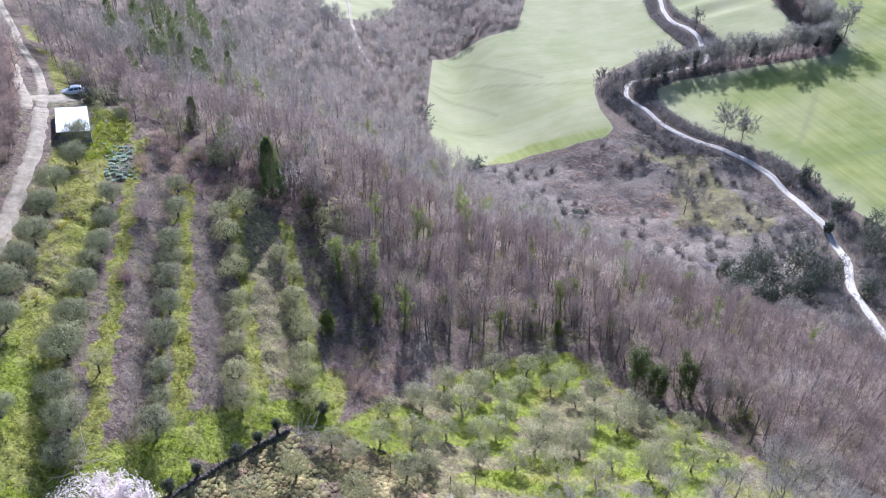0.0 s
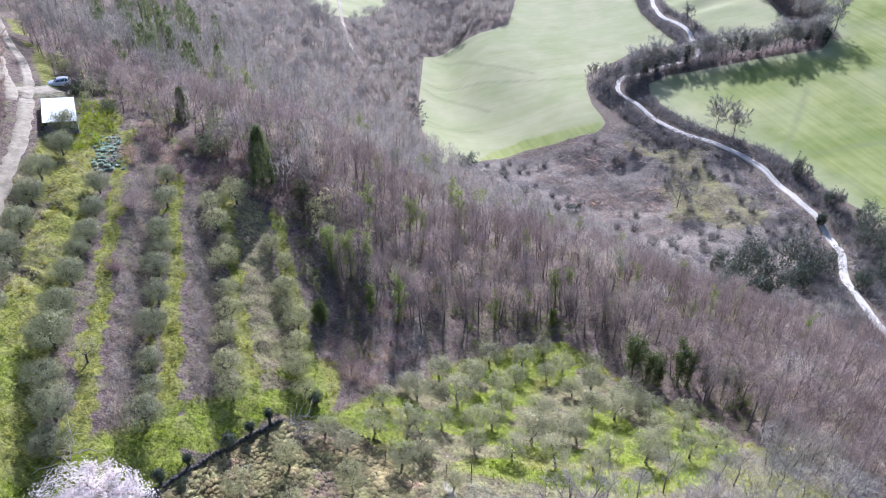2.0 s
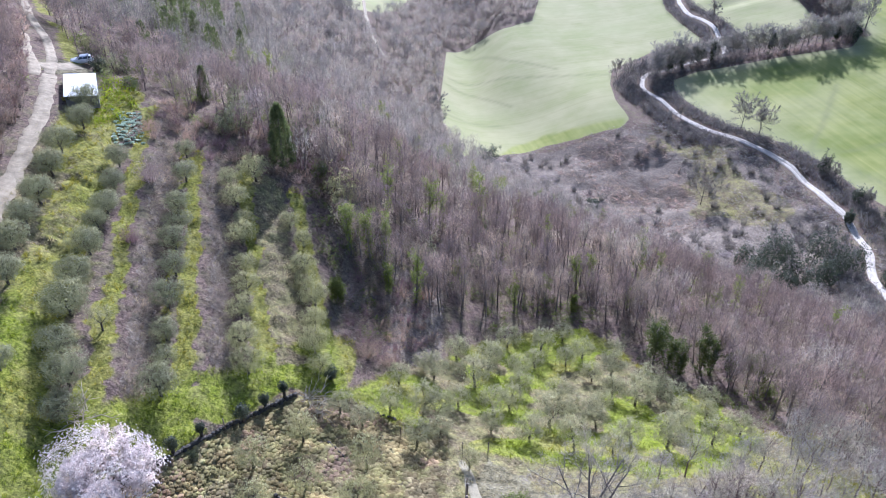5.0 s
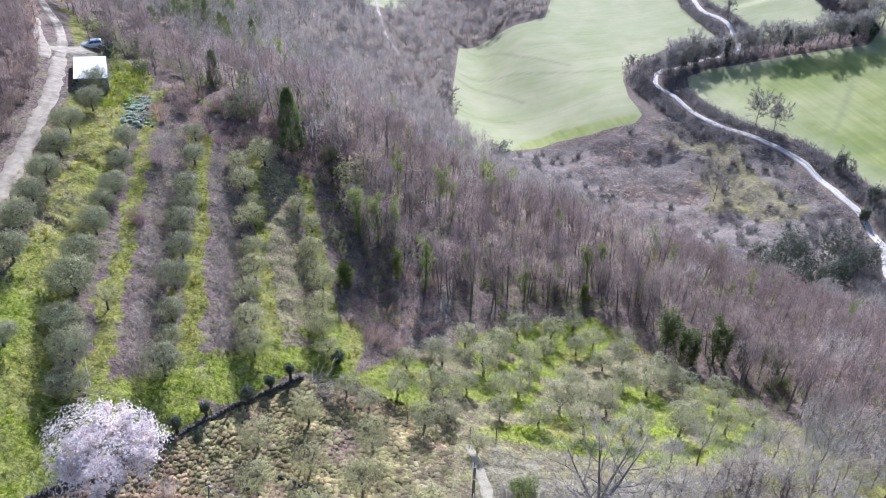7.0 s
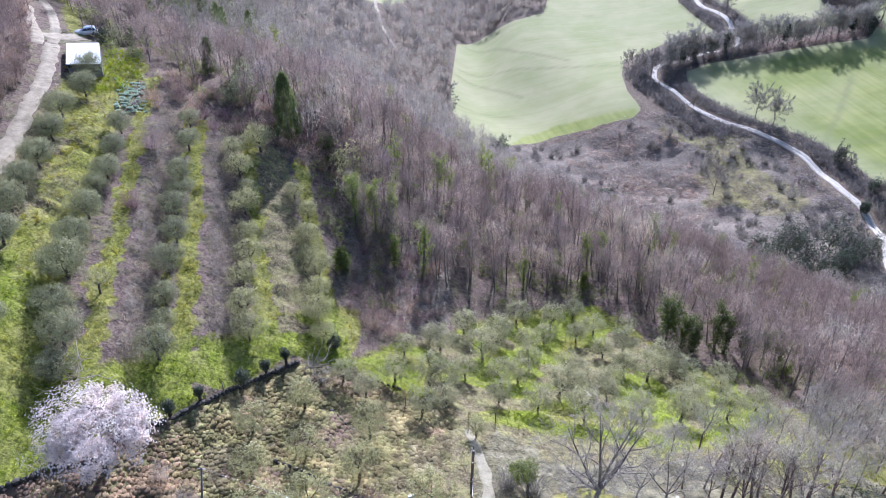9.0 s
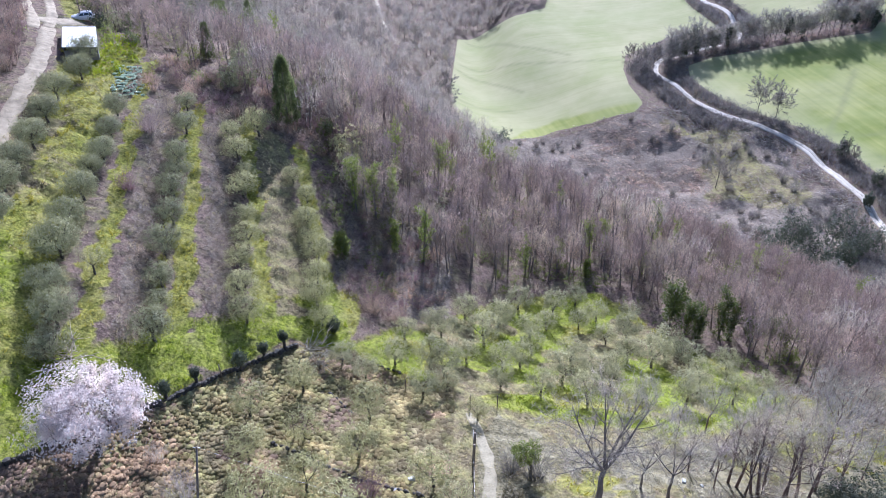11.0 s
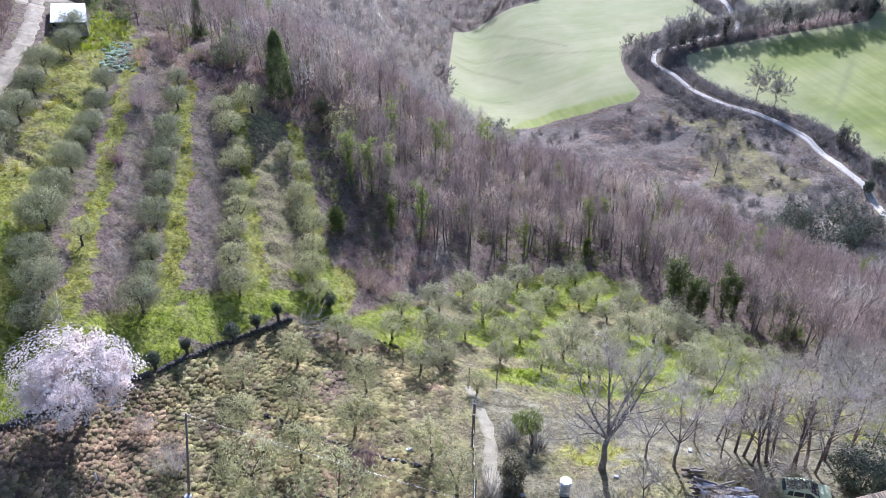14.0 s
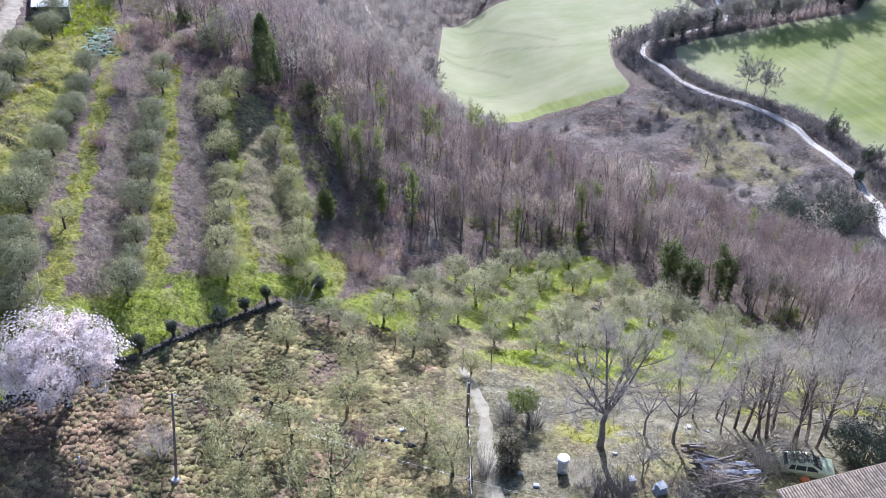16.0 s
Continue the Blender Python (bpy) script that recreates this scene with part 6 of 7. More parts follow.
for x, y, hgt, lean in ((-16.65, 51.7, 3.0, (0.0, 0.4)), (-25.2, 57.8, 1.9, (-0.1, 0.0)), (0.9, 60.0, 1.9, (0, 0)), (3.9, 60.7, 1.8, (0, 0)), (-6.4, 62.3, 1.5, (0, 0)), (-29.2, 39.4, 0.8, (0.1, 0)), (-9.4, 327.5, 0.95, (0.1, 0))):
    z = gz(x, y)
    ob = rod("stake", (0, 0, -0.3), (lean[0], lean[1], hgt), 0.06, WOOD_OLD if hgt > 1 else WHITE_METAL)
    ob.location = (x, y, z)
    tagged(ob, "dark wooden stake standing in the grass" if hgt > 1 else "short white marker post in dry grass", "stake", "" if hgt < 1 else "wooden stakes")

fence = new("garden_fence")
fz = gz(1.2, 45)
fence.location = (1.2, 45, fz)
ys = [-8.5, -6.4, -4.2, -2.0, 0.2, 2.4, 4.6, 6.6, 8.6]
for k, yy in enumerate(ys):
    z = gz(1.2, 45 + yy) - fz
    fat = k in (6, 7)
    rod("post", (0.1 * math.sin(k), yy, z - 0.3), (0.1 * math.sin(k) + 0.05, yy, z + (2.3 if fat else 1.5)), 0.14 if fat else 0.06, WOOD_OLD, fence)
    if k:
        za = gz(1.2, 45 + ys[k - 1]) - fz
        for hh in (0.25, 0.6, 0.95, 1.3):
            rod("fence_wire", (0, ys[k - 1], za + hh), (0, yy, z + hh), 0.012, STEEL, fence, 4)
        rod("rail", (0.02, ys[k - 1], za + 0.12), (0.02, yy, z + 0.12), 0.06, WOOD_OLD, fence, 5)
tagged(fence, "old post-and-wire garden fence beside a trodden path", "fence")

tank = new("water_drum")
part("drum", cylinder(0.42, 1.5, (0, 0, 0.75), "Z", 20, 0.03), CONCRETE, tank, "pale grey drum")
part("lid", cylinder(0.5, 0.22, (0, 0, 1.61), "Z", 20, 0.06), WHITE_METAL, tank, "white domed lid")
for k in (0.4, 1.0):
    part("hoop", cylinder(0.435, 0.05, (0, 0, k), "Z", 20, 0.01), STEEL, tank)
set_at(tagged(tank, "upright grey drum with a white lid on the yard", "drum"), 8.6, 40.7)
boxy = new("beehive")
part("body", box(bmesh.new(), (0.5, 0.42, 0.62), (0, 0, 0.44), bevel=0.02), CONCRETE, boxy)
part("lid", box(bmesh.new(), (0.56, 0.48, 0.08), (0, 0, 0.79), bevel=0.02), WHITE_METAL, boxy, "white flat lid")
part("base", box(bmesh.new(), (0.48, 0.4, 0.14), (0, 0, 0.06), bevel=0.01), WOOD_OLD, boxy)
set_at(tagged(boxy, "small pale box with a white lid on the yard", "box"), 13.7, 38.9, 8)
slabs = new("slab_stack")
for k in range(6):
    part("slab", box(bmesh.new(), (1.0 - 0.05 * k, 0.7, 0.07), (0.05 * (k % 3), 0.04 * (k % 2), 0.1 + 0.12 * k), (2 * (k % 2), 1.5 * (k % 3), 4 * (k % 3)), 0.015), CONCRETE, slabs)
set_at(tagged(slabs, "untidy stack of white slabs on the yard", "slab stack"), 15.6, 37.9, 15)
for k, (x, y, sx) in enumerate(((6.3, 38.8, 0.5), (5.1, 40.2, 0.4), (20.9, 47.6, 0.5), (22.4, 47.0, 0.35), (13.3, 43.0, 0.4), (-4.6, 46.5, 0.6), (-6.0, 45.2, 0.4))):
    ob = tagged(part("stone_block", box(bmesh.new(), (sx, sx * 0.7, sx * 0.5), (0, 0, sx * 0.2), (4 * k, 6, 0), 0.06), CONCRETE), "loose pale stone block on bare ground", "stone", "loose stone blocks")
    set_at(ob, x, y, 40 * k)


def timber_heap(name, x, y, turn, size, count, label, tarps):
    root, rng = new(name), np.random.default_rng(int(x * 10))
    for k in range(count):
        a, ln = rng.normal() * 0.35, size[0] * (0.45 + 0.5 * rng.random())
        c = Vector((rng.uniform(-0.2, 0.2) * size[0], rng.uniform(-0.5, 0.5) * size[1], size[2] * rng.random() ** 1.4))
        d = Vector((math.cos(a), math.sin(a), rng.normal() * 0.12)) * ln / 2
        if k % 3:
            rod("log", c - d, c + d, 0.05 + 0.09 * rng.random(), WOOD_OLD, root, 6)
        else:
            part("board", box(bmesh.new(), (ln, 0.18, 0.035), c, (rng.normal() * 12, rng.normal() * 8, math.degrees(a)), 0.005), WOOD_OLD, root)
    for k, (ox, oy, w, d) in enumerate(tarps):
        bm = bmesh.new()
        bmesh.ops.create_grid(bm, x_segments=9, y_segments=5, size=0.5, matrix=pose(ox, oy, size[2] * 0.95, 6, 4 - 8 * (k % 2), 8 * k) @ Matrix.Diagonal((w, d, 1, 1)))
        for vv in bm.verts:
            vv.co.z += 0.2 * (float(vnoise(vv.co.x * 2.1 + k, vv.co.y * 2.1, 6)) - 0.5) - 0.5 * max(abs(vv.co.y - oy) / d - 0.35, 0)
        bmesh.ops.solidify(bm, geom=list(bm.faces), thickness=0.02)
        part("tarpaulin", bm, TARP, root, "faded pale tarpaulin")
    set_at(root, x, y, turn, 0.0)
    return tagged(root, label, "timber heap")


timber_heap("timber_heap", 21.0, 39.4, -6, (5.0, 2.6, 1.4), 46, "heap of old timber under faded tarpaulins", [(0.2, 0.9, 3.6, 0.45), (0.9, 0.0, 3.4, 0.5), (-1.6, 0.6, 0.7, 1.2)])
timber_heap("log_pile", 19.9, 43.4, 20, (1.9, 1.2, 0.8), 16, "small pile of cut logs on the yard", [])


def branch_mesh(seed):
    """A crooked cut branch with two side shoots, about one metre long."""
    rng, soup = np.random.default_rng(seed), Soup()
    path = [Vector((0, 0, 0)), Vector((0.35, rng.normal() * 0.05, 0.06)), Vector((0.7, rng.normal() * 0.08, 0.05)), Vector((1.05, rng.normal() * 0.12, -0.02))]
    soup.add(*tube_arrays(path, (0.032, 0.026, 0.018, 0.006), 5))
    for i in (1, 2):
        tip = path[i] + Vector((0.3, rng.choice((-1, 1)) * (0.14 + 0.12 * rng.random()), 0.1 * rng.normal()))
        soup.add(*tube_arrays([path[i], path[i].lerp(tip, 0.5), tip], (0.014, 0.01, 0.004), 4))
    me = soup.mesh("branch")
    me.materials.append(TWIG_PALE)
    return me


BRANCHES = [branch_mesh(850 + k) for k in range(5)]


def brush_heap(x, y, seed, size):
    rng, root = np.random.default_rng(seed), new("brush_heap")
    for k in range(34):
        ob = new("branch", BRANCHES[k % 5])
        ob.parent = root
        ln = size * (0.8 + 0.8 * rng.random())
        ob.matrix_basis = pose(rng.normal() * 0.35 * size, rng.normal() * 0.35 * size, (0.05 + rng.random() * 0.4) * size, rng.random() * 360, rng.uniform(-35, 12), rng.random() * 360) @ Matrix.Diagonal((ln, ln * 0.75, ln * 0.5, 1))
    set_at(root, x, y)
    return tagged(root, "untidy heap of pale prunings in the grass" if x < 0 else "untidy heap of grey dead branches on the yard", "brush heap", "brush heaps")


for k, (x, y, s) in enumerate(((-17.6, 65.6, 1.6), (-38.2, 53.0, 2.0), (-15.9, 88.0, 1.2), (-16.2, 63.9, 1.3), (19.6, 37.9, 1.5), (21.9, 38.2, 1.5), (20.6, 43.9, 1.0), (22.6, 43.7, 1.3), (25.6, 43.4, 1.5), (24.9, 40.9, 1.2), (27.6, 46.2, 1.3), (30.0, 46.2, 1.2))):
    brush_heap(x, y, 800 + k, s)


# the tiled roof of a low outbuilding at the yard's lower corner
def outbuilding():
    root = new("outbuilding")
    o, along, down = Vector((22.9, 35.4, 0)), Vector((0.963, 0.27, 0)), Vector((0.27, -0.963, 0))
    z = gz(24, 36) + 2.9
    ln, dp = 13.0, 6.0
    turn = math.degrees(math.atan2(along.y, along.x))
    root.matrix_basis = pose(o.x, o.y, z, 0, 0, turn)
    # its own frame: x along the eave, -y down the roof
    for a, size, at in (("wall", (ln - 0.5, 0.3, 3.8), (ln / 2, -0.35, -2.05)), ("wall", (0.3, dp - 0.6, 3.8), (0.4, -dp / 2 - 0.2, -2.4)), ("wall", (0.3, dp - 0.6, 3.8), (ln - 0.4, -dp / 2 - 0.2, -2.4)), ("wall", (ln - 0.5, 0.3, 3.6), (ln / 2, -dp + 0.1, -2.5))):
        part(a, box(bmesh.new(), size, at), PLASTER, root)
    roof = part("roof_deck", box(bmesh.new(), (ln, dp + 0.3, 0.1), (ln / 2, -dp / 2, -0.32), (6, 0, 0)), TILE, root)
    v, t = [], []
    for i in range(7):
        for j in (0, 1):
            a = math.pi * i / 6
            r = 0.105 - 0.02 * j
            v.append((math.cos(a) * r, -j * 0.44, math.sin(a) * r * 0.9 - 0.01 + 0.015 * (1 - j)))
        if i:
            k = 2 * (i - 1)
            t += [(k, k + 2, k + 3), (k, k + 3, k + 1)]
    n = len(v)
    v += [(x * 0.86, y, zz * 0.84) for x, y, zz in v]
    t += [(a + n, c + n, b + n) for a, b, c in t]
    tile = tri_mesh("tile", v, t)
    tile.materials.append(TILE)
    rng = np.random.default_rng(4)
    slope = math.tan(radians(6))
    for r in range(14):
        for c in range(int(ln / 0.235)):
            if r > 4 and c > 60:
                continue
            ob = new("tile", tile)
            ob.parent = roof
            yy = 0.02 - r * 0.4
            ob.matrix_basis = pose(0.12 + c * 0.235 + rng.normal() * 0.008, yy, 0.06 + slope * yy + 0.02 * (c % 2), 6 + rng.normal() * 0.8, rng.normal() * 1.5, rng.normal() * 1.5)
    return tagged(root, "low outbuilding with a weathered brown pantile roof", "building")


outbuilding()

# rows of cabbages above the terraces
crng = np.random.default_rng(12)
heads = []
for k in range(3):
    soup = Soup()
    for i in range(16):
        a, tilt = i * 2.4, 0.35 + 0.05 * i
        d = Vector((math.cos(a), math.sin(a), tilt))
        soup.leaf(Vector((0, 0, 0.05)), d, 0.5 - 0.015 * i, 0.36, crng)
    heads.append(soup.mesh("cabbage"))
    heads[-1].materials.append(CABBAGE)
for i in range(13):
    for j in range(6):
        x, y = -55.4 + 0.3 * i + 0.6 * j + crng.normal() * 0.2, 114.2 - 0.85 * i + 0.3 * j + crng.normal() * 0.25
        ob = tagged(new("cabbage", heads[int(crng.integers(3))]), "blue-green cabbage in a small vegetable patch", "cabbage", "cabbages in the patch")
        stand(ob, x, y, crng.random() * 360, 0.75 + 0.45 * crng.random())

# ---- ground cover ----
def tuft(seed, blades, height, spread_, width):
    rng, soup = np.random.default_rng(seed), Soup()
    for _ in range(blades):
        a = rng.random() * 6.283
        d = Vector((math.cos(a) * spread_, math.sin(a) * spread_, 1.0)).normalized()
        p = Vector((rng.normal(), rng.normal(), 0)) * spread_ * 0.14
        q = p + d * height * (0.6 + 0.6 * rng.random())
        soup.blade(p - Vector((0, 0, 0.05)), q, width, rng)
        soup.blade(q - d * 0.02, q + Vector((d.x, d.y, -0.25)) * height * 0.45, width * 0.7, rng)
    return soup


def tussock(seed, height, radius):
    """A rounded hummock of old grass: a pillow with blades drooping over its rim."""
    rng, soup = np.random.default_rng(seed), Soup()
    n, sides, rim = len(soup.v), 7, 0.8 + 0.4 * rng.random(7)
    for r, z in ((1.0, -0.2), (0.9, 0.5), (0.55, 0.92)):
        for i in range(sides):
            a = i * 2 * math.pi / sides + 0.2 * rng.random()
            soup.v.append((math.cos(a) * radius * r * rim[i], math.sin(a) * radius * r * rim[i], height * z * (0.85 + 0.3 * rng.random())))
    soup.v.append((0.0, 0.0, height))
    for k in range(2):
        for i in range(sides):
            p, q = n + k * sides + i, n + k * sides + (i + 1) % sides
            soup.t += [(p, q, q + sides), (p, q + sides, p + sides)]
    soup.t += [(n + 2 * sides + i, n + 2 * sides + (i + 1) % sides, n + 3 * sides) for i in range(sides)]
    for _ in range(6):
        a = rng.random() * 6.283
        d = Vector((math.cos(a), math.sin(a), 0))
        p = d * radius * (0.3 + 0.4 * rng.random()) + Vector((0, 0, height * 0.95))
        soup.blade(p, p + d * radius * 0.6 + Vector((0, 0, height * (rng.random() - 0.6))), 0.07, rng)
    return soup


def tangle(seed, stems, height, radius, width):
    rng, soup = np.random.default_rng(seed), Soup()
    for _ in range(stems):
        p = Vector((rng.normal() * radius * 0.5, rng.normal() * radius * 0.5, -0.05))
        a = rng.random() * 6.283
        m = p + Vector((math.cos(a) * radius * 0.4, math.sin(a) * radius * 0.4, height * (0.5 + 0.6 * rng.random())))
        q = m + Vector((math.cos(a) * radius * 0.6, math.sin(a) * radius * 0.6, -height * (0.1 + 0.5 * rng.random())))
        soup.blade(p, m, width, rng)
        soup.blade(m, q, width * 0.8, rng)
    return soup


def lay(name, kinds, x, y, material, label, sizes, rng, category="plants"):
    n = len(x)
    xyz = np.stack([x, y, ground_z(x, y)], -1)
    me = scatter_mesh(name, kinds, rng.integers(len(kinds), size=n), xyz, rng.uniform(0, 6.28, n), sizes)
    if "hummocks" in name:
        me.polygons.foreach_set("use_smooth", np.ones(len(me.polygons), bool))
    return tagged(mesh_part(name, me, material), label, category, kind="stuff")


GR = np.random.default_rng(33)
gx, gy = spread(-75, 60, 30, 125, 0.64, GR)
c_green, c_dry, c_soil, c_crop, c_bram, c_lush = cover(gx, gy)
pick = GR.random(len(gx))
k = (c_green > 0.45) & (pick < 0.7) & (to_line(LANE, gx, gy) > 2.2)
for keep, mat, name, label in ((k & (c_lush < 0.5), GRASS, "grass", "fresh yellow-green grass in uneven tufts"), (k & (c_lush >= 0.5), GRASS_LUSH, "lush_grass", "deep green lush grass in uneven tufts")):
    lay(name, [tuft(s, 5, 0.26, 0.75, 0.07) for s in range(6)], gx[keep], gy[keep], mat, label, 0.5 + 1.9 * vnoise(gx[keep] / 1.6, gy[keep] / 1.6, 91) * (0.6 + 0.6 * GR.random(keep.sum())), GR)
dry_spot = (c_dry > 0.45) & (c_green < 0.6) & (c_bram < 0.4) & (c_soil < 0.3)
slope = (gx > wall_x(gy) - 1) & (gx < -1) & (gy < 70)
k = dry_spot & slope & (pick < 0.93)
hx, hy = spread(-45, 0, 30, 70, 0.43, GR)
h_green, h_dry, h_soil, h_crop, h_bram, h_lush = cover(hx, hy)
h = (h_dry > 0.45) & (h_green < 0.6) & (h_soil < 0.3) & (hx > wall_x(hy) - 1) & (hx < -1) & (GR.random(len(hx)) < 0.93)
tall = 1.0 - 0.45 * step(hx + 0.6 * (hy - 45), -16, -4)          # flatter towards the orchard
worn = step(-hx - 0.5 * (hy - 40) + 7 * (vnoise(hx / 4, hy / 4, 92) - 0.5), 21, 27) + 0.8 * step(vnoise(hx / 3.2, hy / 3.2, 93), 0.66, 0.76) > GR.random(len(hx))
size = 0.75 + 0.45 * vnoise(hx / 2.2, hy / 2.2, 90) + 0.2 * GR.random(len(hx))
for keep, mat, name, label in ((h & ~worn, HUMMOCK, "hummocks", "hummocks of dry yellow grass on the slope"), (h & worn, HUMMOCK_BROWN, "brown_hummocks", "worn brown hummocks of earth and dead grass")):
    lay(name, [tussock(s, 0.115, 0.34) for s in range(20, 28)], hx[keep], hy[keep], mat, label, np.stack([size[keep], size[keep] * tall[keep]], -1), GR)
k = (dry_spot & (pick < np.where(slope, 0.6, 0.85))) | ((c_bram > 0.3) & (pick > 0.55) & (c_crop < 0.1))
lay("dry_grass", [tuft(s, 7, 0.2, 1.0, 0.08) for s in range(28, 34)], gx[k], gy[k], DRY_GRASS, "tufts of dry yellow grass between trees", 0.5 + 1.1 * GR.random(k.sum()), GR)
bx, by = spread(-66, -10, 40, 125, 0.5, GR)
k = cover(bx, by)[4] > 0.4
lay("bramble_bank", [tangle(s, 11, 0.45, 0.75, 0.05) for s in range(40, 48)], bx[k], by[k], BRAMBLE, "mauve-brown dead bramble on terrace banks", 0.6 + 0.9 * GR.random(k.sum()), GR)
k = ((c_soil > 0.4) & (pick < 0.4)) | ((to_line(LANE, gx, gy) < 2.0) & (pick < 0.16))
lay("yard_weeds", [tuft(s, 5, 0.2, 1.0, 0.05) for s in range(60, 63)], gx[k], gy[k], DRY_GRASS, "sparse dry weeds on bare yard and lane", 0.6 + 0.8 * GR.random(k.sum()), GR)
k = (c_soil > 0.3) & (GR.random(len(gx)) < 0.55) & (vnoise(gx / 2.5, gy / 2.5, 99) > 0.35)
lay("fallen_twigs", [tangle(s, 7, 0.1, 0.5, 0.025) for s in range(50, 56)], gx[k], gy[k], TWIG_DUSK, "fallen twigs and dead stalks on the bare yard", 0.6 + 0.9 * GR.random(k.sum()), GR)
# scrub above the olive rows, below the lane and among the first trees
ux, uy = spread(-60, 75, 66, 150, 1.5, GR)
u_green, u_dry, u_soil, u_crop, u_bram, u_lush = cover(ux, uy)
scrub = (terraced(ux, uy) < 0.3) & (u_green < 0.5) & (u_soil < 0.3) & (u_dry < 0.5) & (to_line(LANE, ux, uy) > 3)
k = scrub & (GR.random(len(ux)) < 0.8)
lay("undergrowth", [tangle(s, 11, 1.0, 1.0, 0.06) for s in range(70, 78)], ux[k], uy[k], BRAMBLE, "mauve-brown leafless undergrowth below the trees", 0.5 + 0.9 * GR.random(k.sum()), GR)
k = scrub & (vnoise(ux / 7, uy / 7, 95) > 0.66) & (GR.random(len(ux)) < 0.6)
lay("green_undergrowth", [leafy_shrub(900 + s, 0.9, 0.7, 60, 0.26)[1] for s in range(4)], ux[k], uy[k], IVY, "patches of ivy and evergreen undergrowth in the wood", 0.5 + 0.9 * GR.random(k.sum()), GR)
# thickets of leafless shrubs above the terraces and along the wood's lower edge
tx, ty = spread(-105, -3, 74, 170, 1.9, GR)
tu = row_coordinate(tx, ty)
k = (((tu > 0.9) & (tx < -16) & (ty > 106 + 1.5 * vnoise(tx / 3, ty / 3, 44)) & (ty < 127) & (np.hypot((tx + 55.5) * 1.15, (ty - 115) * 0.42) > 6)) | ((tx < lane_x(ty) - 3.4) & (tx > lane_x(ty) - 30) & (ty > 80) & (ty < 160)) | ((tx > -16.5) & (ty < 97) & (ty > np.interp(tx, (-17, -11.4, -7.6, -3.8), (80, 77, 77, 83))) & (tu > 4.5))) & (to_line(LANE, tx, ty) > 2.8) & (GR.random(len(tx)) < 0.8)
sort = vnoise(tx / 4, ty / 4, 45) + GR.normal(0, 0.15, len(tx))
shrubs = [bare_shrub(940 + s, 1.7, 1.3, 40, 0.045) for s in range(5)]
lay("brown_thicket", shrubs, tx[k & (sort > 0.45)], ty[k & (sort > 0.45)], RED_TWIG, "thicket of reddish brown leafless shrubs above the terraces", 0.6 + 0.8 * GR.random((k & (sort > 0.45)).sum()), GR)
lay("purple_thicket", shrubs, tx[k & (sort <= 0.45)], ty[k & (sort <= 0.45)], TWIG_PURPLE, "thicket of purple-brown leafless shrubs above the terraces", 0.6 + 0.8 * GR.random((k & (sort <= 0.45)).sum()), GR)
# shrubs massed on the far side of the lane
lx, ly = spread(-110, -50, 78, 165, 1.35, GR)
k = (lx < lane_x(ly) - 2.7) & (lx > lane_x(ly) - 11) & ~((to_line(LANE_RIGHT, lx, ly) < 5.5) & (ly > 117)) & (GR.random(len(lx)) < 0.85)
lay("dark_thicket", [bare_shrub(980 + s, 2.6, 1.5, 34, 0.06) for s in range(5)], lx[k], ly[k], TWIG_DARK, "dense dark leafless shrubs beside a dirt lane", 0.6 + 0.9 * GR.random(k.sum()), GR)
k &= GR.random(len(lx)) < 0.14
lay("lane_ivy", [leafy_shrub(990 + s, 1.4, 0.9, 60, 0.3)[1] for s in range(3)], lx[k], ly[k], IVY, "green ivy and low bushes beside a dirt lane", 0.6 + 0.9 * GR.random(k.sum()), GR)
# rank weeds in the gap beside the shed
wx, wy = spread(-67, -51, 104, 134, 0.85, GR)
k = (inside([(-60.5, 122.5), (-62.8, 129), (-58.8, 132), (-54, 118), (-54.5, 107), (-57, 106)], wx, wy) > -0.6 + 1.2 * GR.random(len(wx))) & (GR.random(len(wx)) < 0.8)
lay("weeds", [leafy_shrub(960 + s, 0.55, 0.5, 26, 0.3)[1] for s in range(4)], wx[k], wy[k], GRASS_LUSH, "rank bright green weeds beside a shed", 0.6 + 1.0 * GR.random(k.sum()), GR)
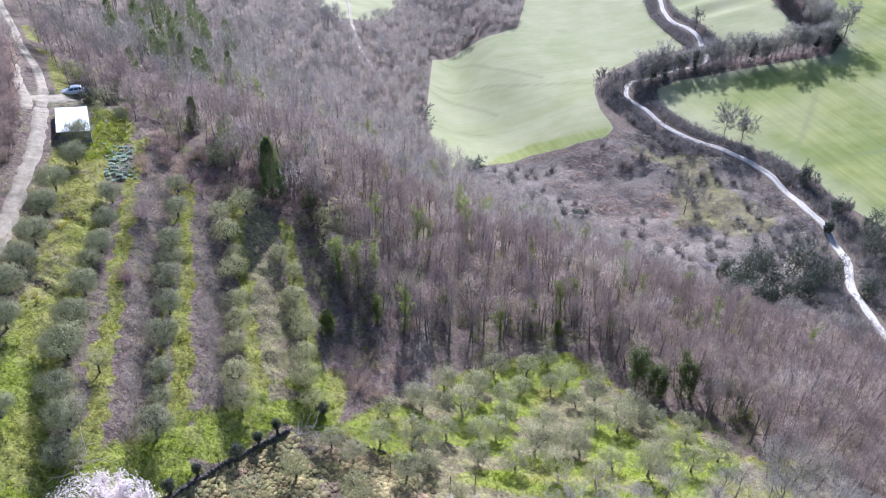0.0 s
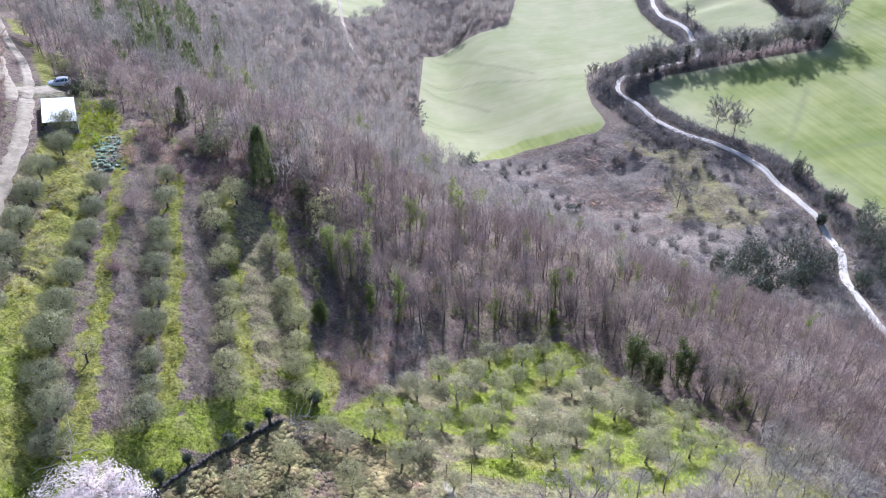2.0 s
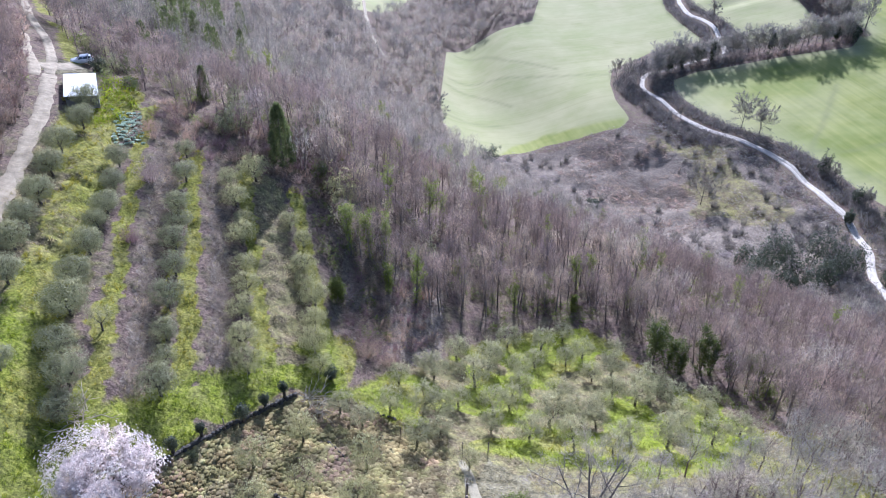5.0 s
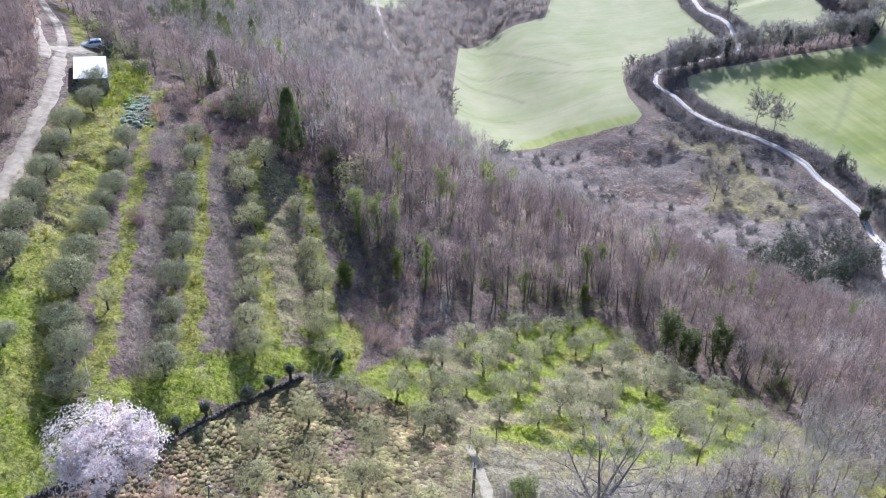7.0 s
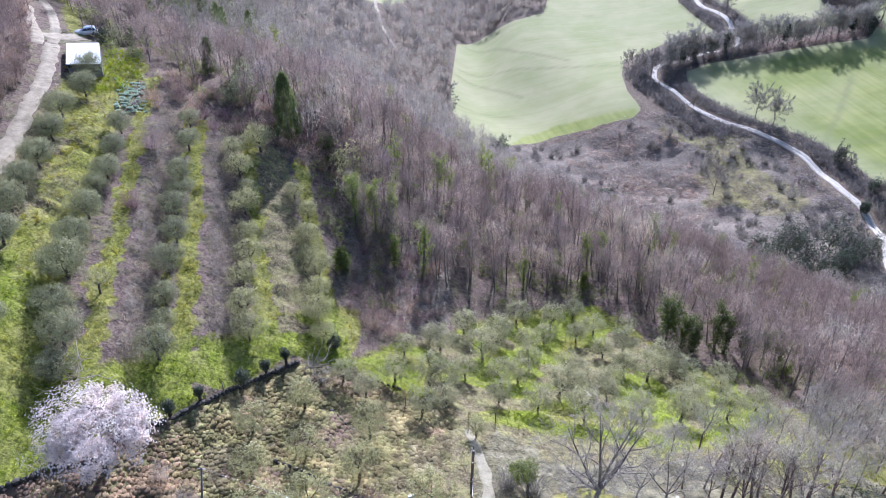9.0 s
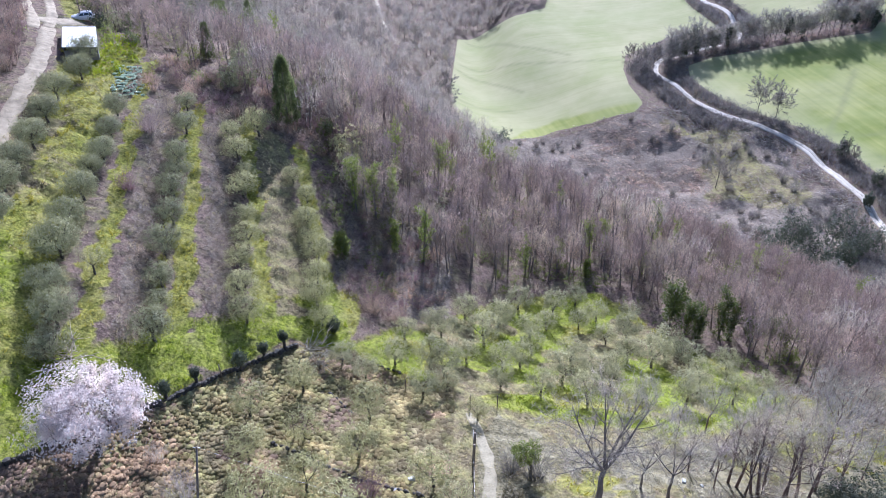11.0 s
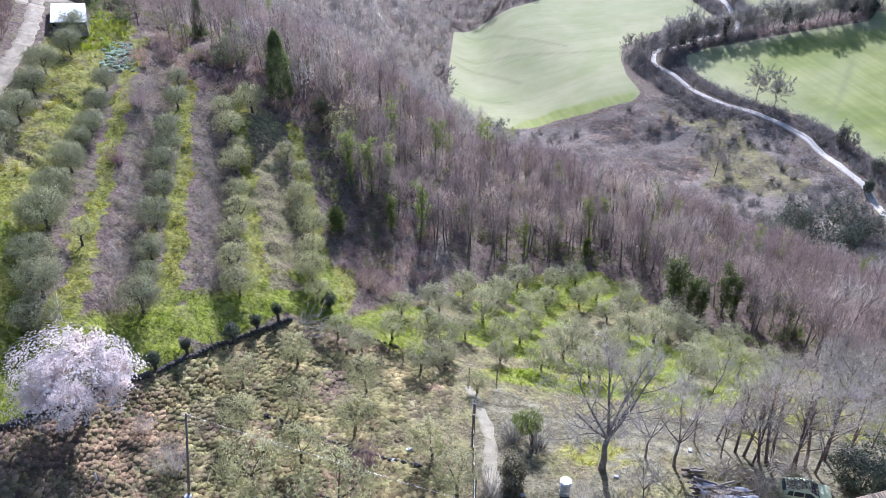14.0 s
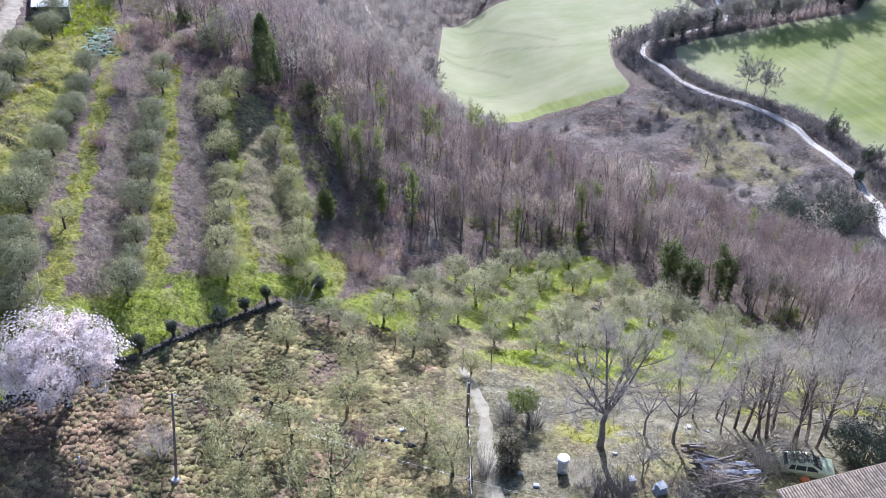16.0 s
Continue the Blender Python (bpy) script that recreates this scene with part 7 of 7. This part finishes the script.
# the scrub-covered hill across the gully
sx, sy = spread(5, 140, 150, 325, 2.0, GR)
k = (np.maximum.reduce([inside(p, sx, sy) for p in (FIELD, FIELD_EAST)]) < -0.5) & ~wooded(sx, sy) & (to_line(ROAD, sx, sy) > 2.6) & (inside(BRAMBLES, sx, sy) > -30)
k &= GR.random(len(sx)) < 0.3 + 0.7 * step(vnoise(sx / 16, sy / 16, 97), 0.3, 0.6)
mauve = inside(MAUVE_HILL, sx, sy) > -3
k &= (inside(GREY_HILL, sx, sy) < 0) | (GR.random(len(sx)) < 0.3)
for keep, mat, label, name in ((k & ~mauve, HILL_TWIG, "low pale brown bramble scrub on a rounded hill", "hill_scrub"), (k & mauve, TWIG, "low mauve bramble scrub on a rounded hill", "mauve_scrub")):
    lay(name, [tangle(s, 16, 0.6, 1.9, 0.16) for s in range(80, 86)], sx[keep], sy[keep], mat, label, 0.3 + 1.7 * vnoise(sx[keep] / 6, sy[keep] / 6, 98) * GR.random(keep.sum()) + 0.3, GR)
mx, my = spread(25, 140, 165, 318, 5.2, GR)
keep = (np.maximum(inside(FIELD, mx, my), inside(FIELD_EAST, mx, my)) < -3) & (to_line(ROAD, mx, my) > 5) & ~wooded(mx, my) & (GR.random(len(mx)) < np.where(inside(MAUVE_HILL, mx, my) > 0, 0.12, 0.35 + 0.5 * step(-my, -245, -215)))
lay("hill_shrub", [bare_shrub(1000 + s, 3.2, 2.0, 46, 0.12) for s in range(4)], mx[keep], my[keep], TWIG_DUSK, "scattered grey leafless shrubs on a rounded hill", 0.5 + 0.9 * GR.random(keep.sum()), GR)
# hedges along the valley road
hx, hy = spread(60, 220, 120, 560, 1.7, GR)
d_road, f_all = to_line(ROAD, hx, hy), np.maximum.reduce([inside(p, hx, hy) for p in (FIELD, FIELD_EAST, FIELD_NORTH)])
k = (d_road > 3.2) & (d_road < 13) & (f_all < -0.8) & (GR.random(len(hx)) < np.where((hy > 300) | (hx > 138) | (hy < 215), 0.85, 0.12))
lay("roadside_hedge", [tangle(s, 16, 1.6, 1.3, 0.14) for s in range(100, 106)], hx[k], hy[k], TWIG_DUSK, "leafless grey hedge along the valley road", 0.7 + 1.3 * GR.random(k.sum()), GR, "hedge")
k = (to_line(HEDGE, hx, hy) < 3.0) & (d_road > 2.8) | ((np.abs(hx - 207) < 5) & (hy > 392) & (hy < 490))
lay("field_hedge", [tangle(s, 16, 1.8, 1.4, 0.15) for s in range(110, 114)], hx[k], hy[k], TWIG, "leafless hedge between the green fields", 0.6 + 0.9 * GR.random(k.sum()), GR, "hedge")
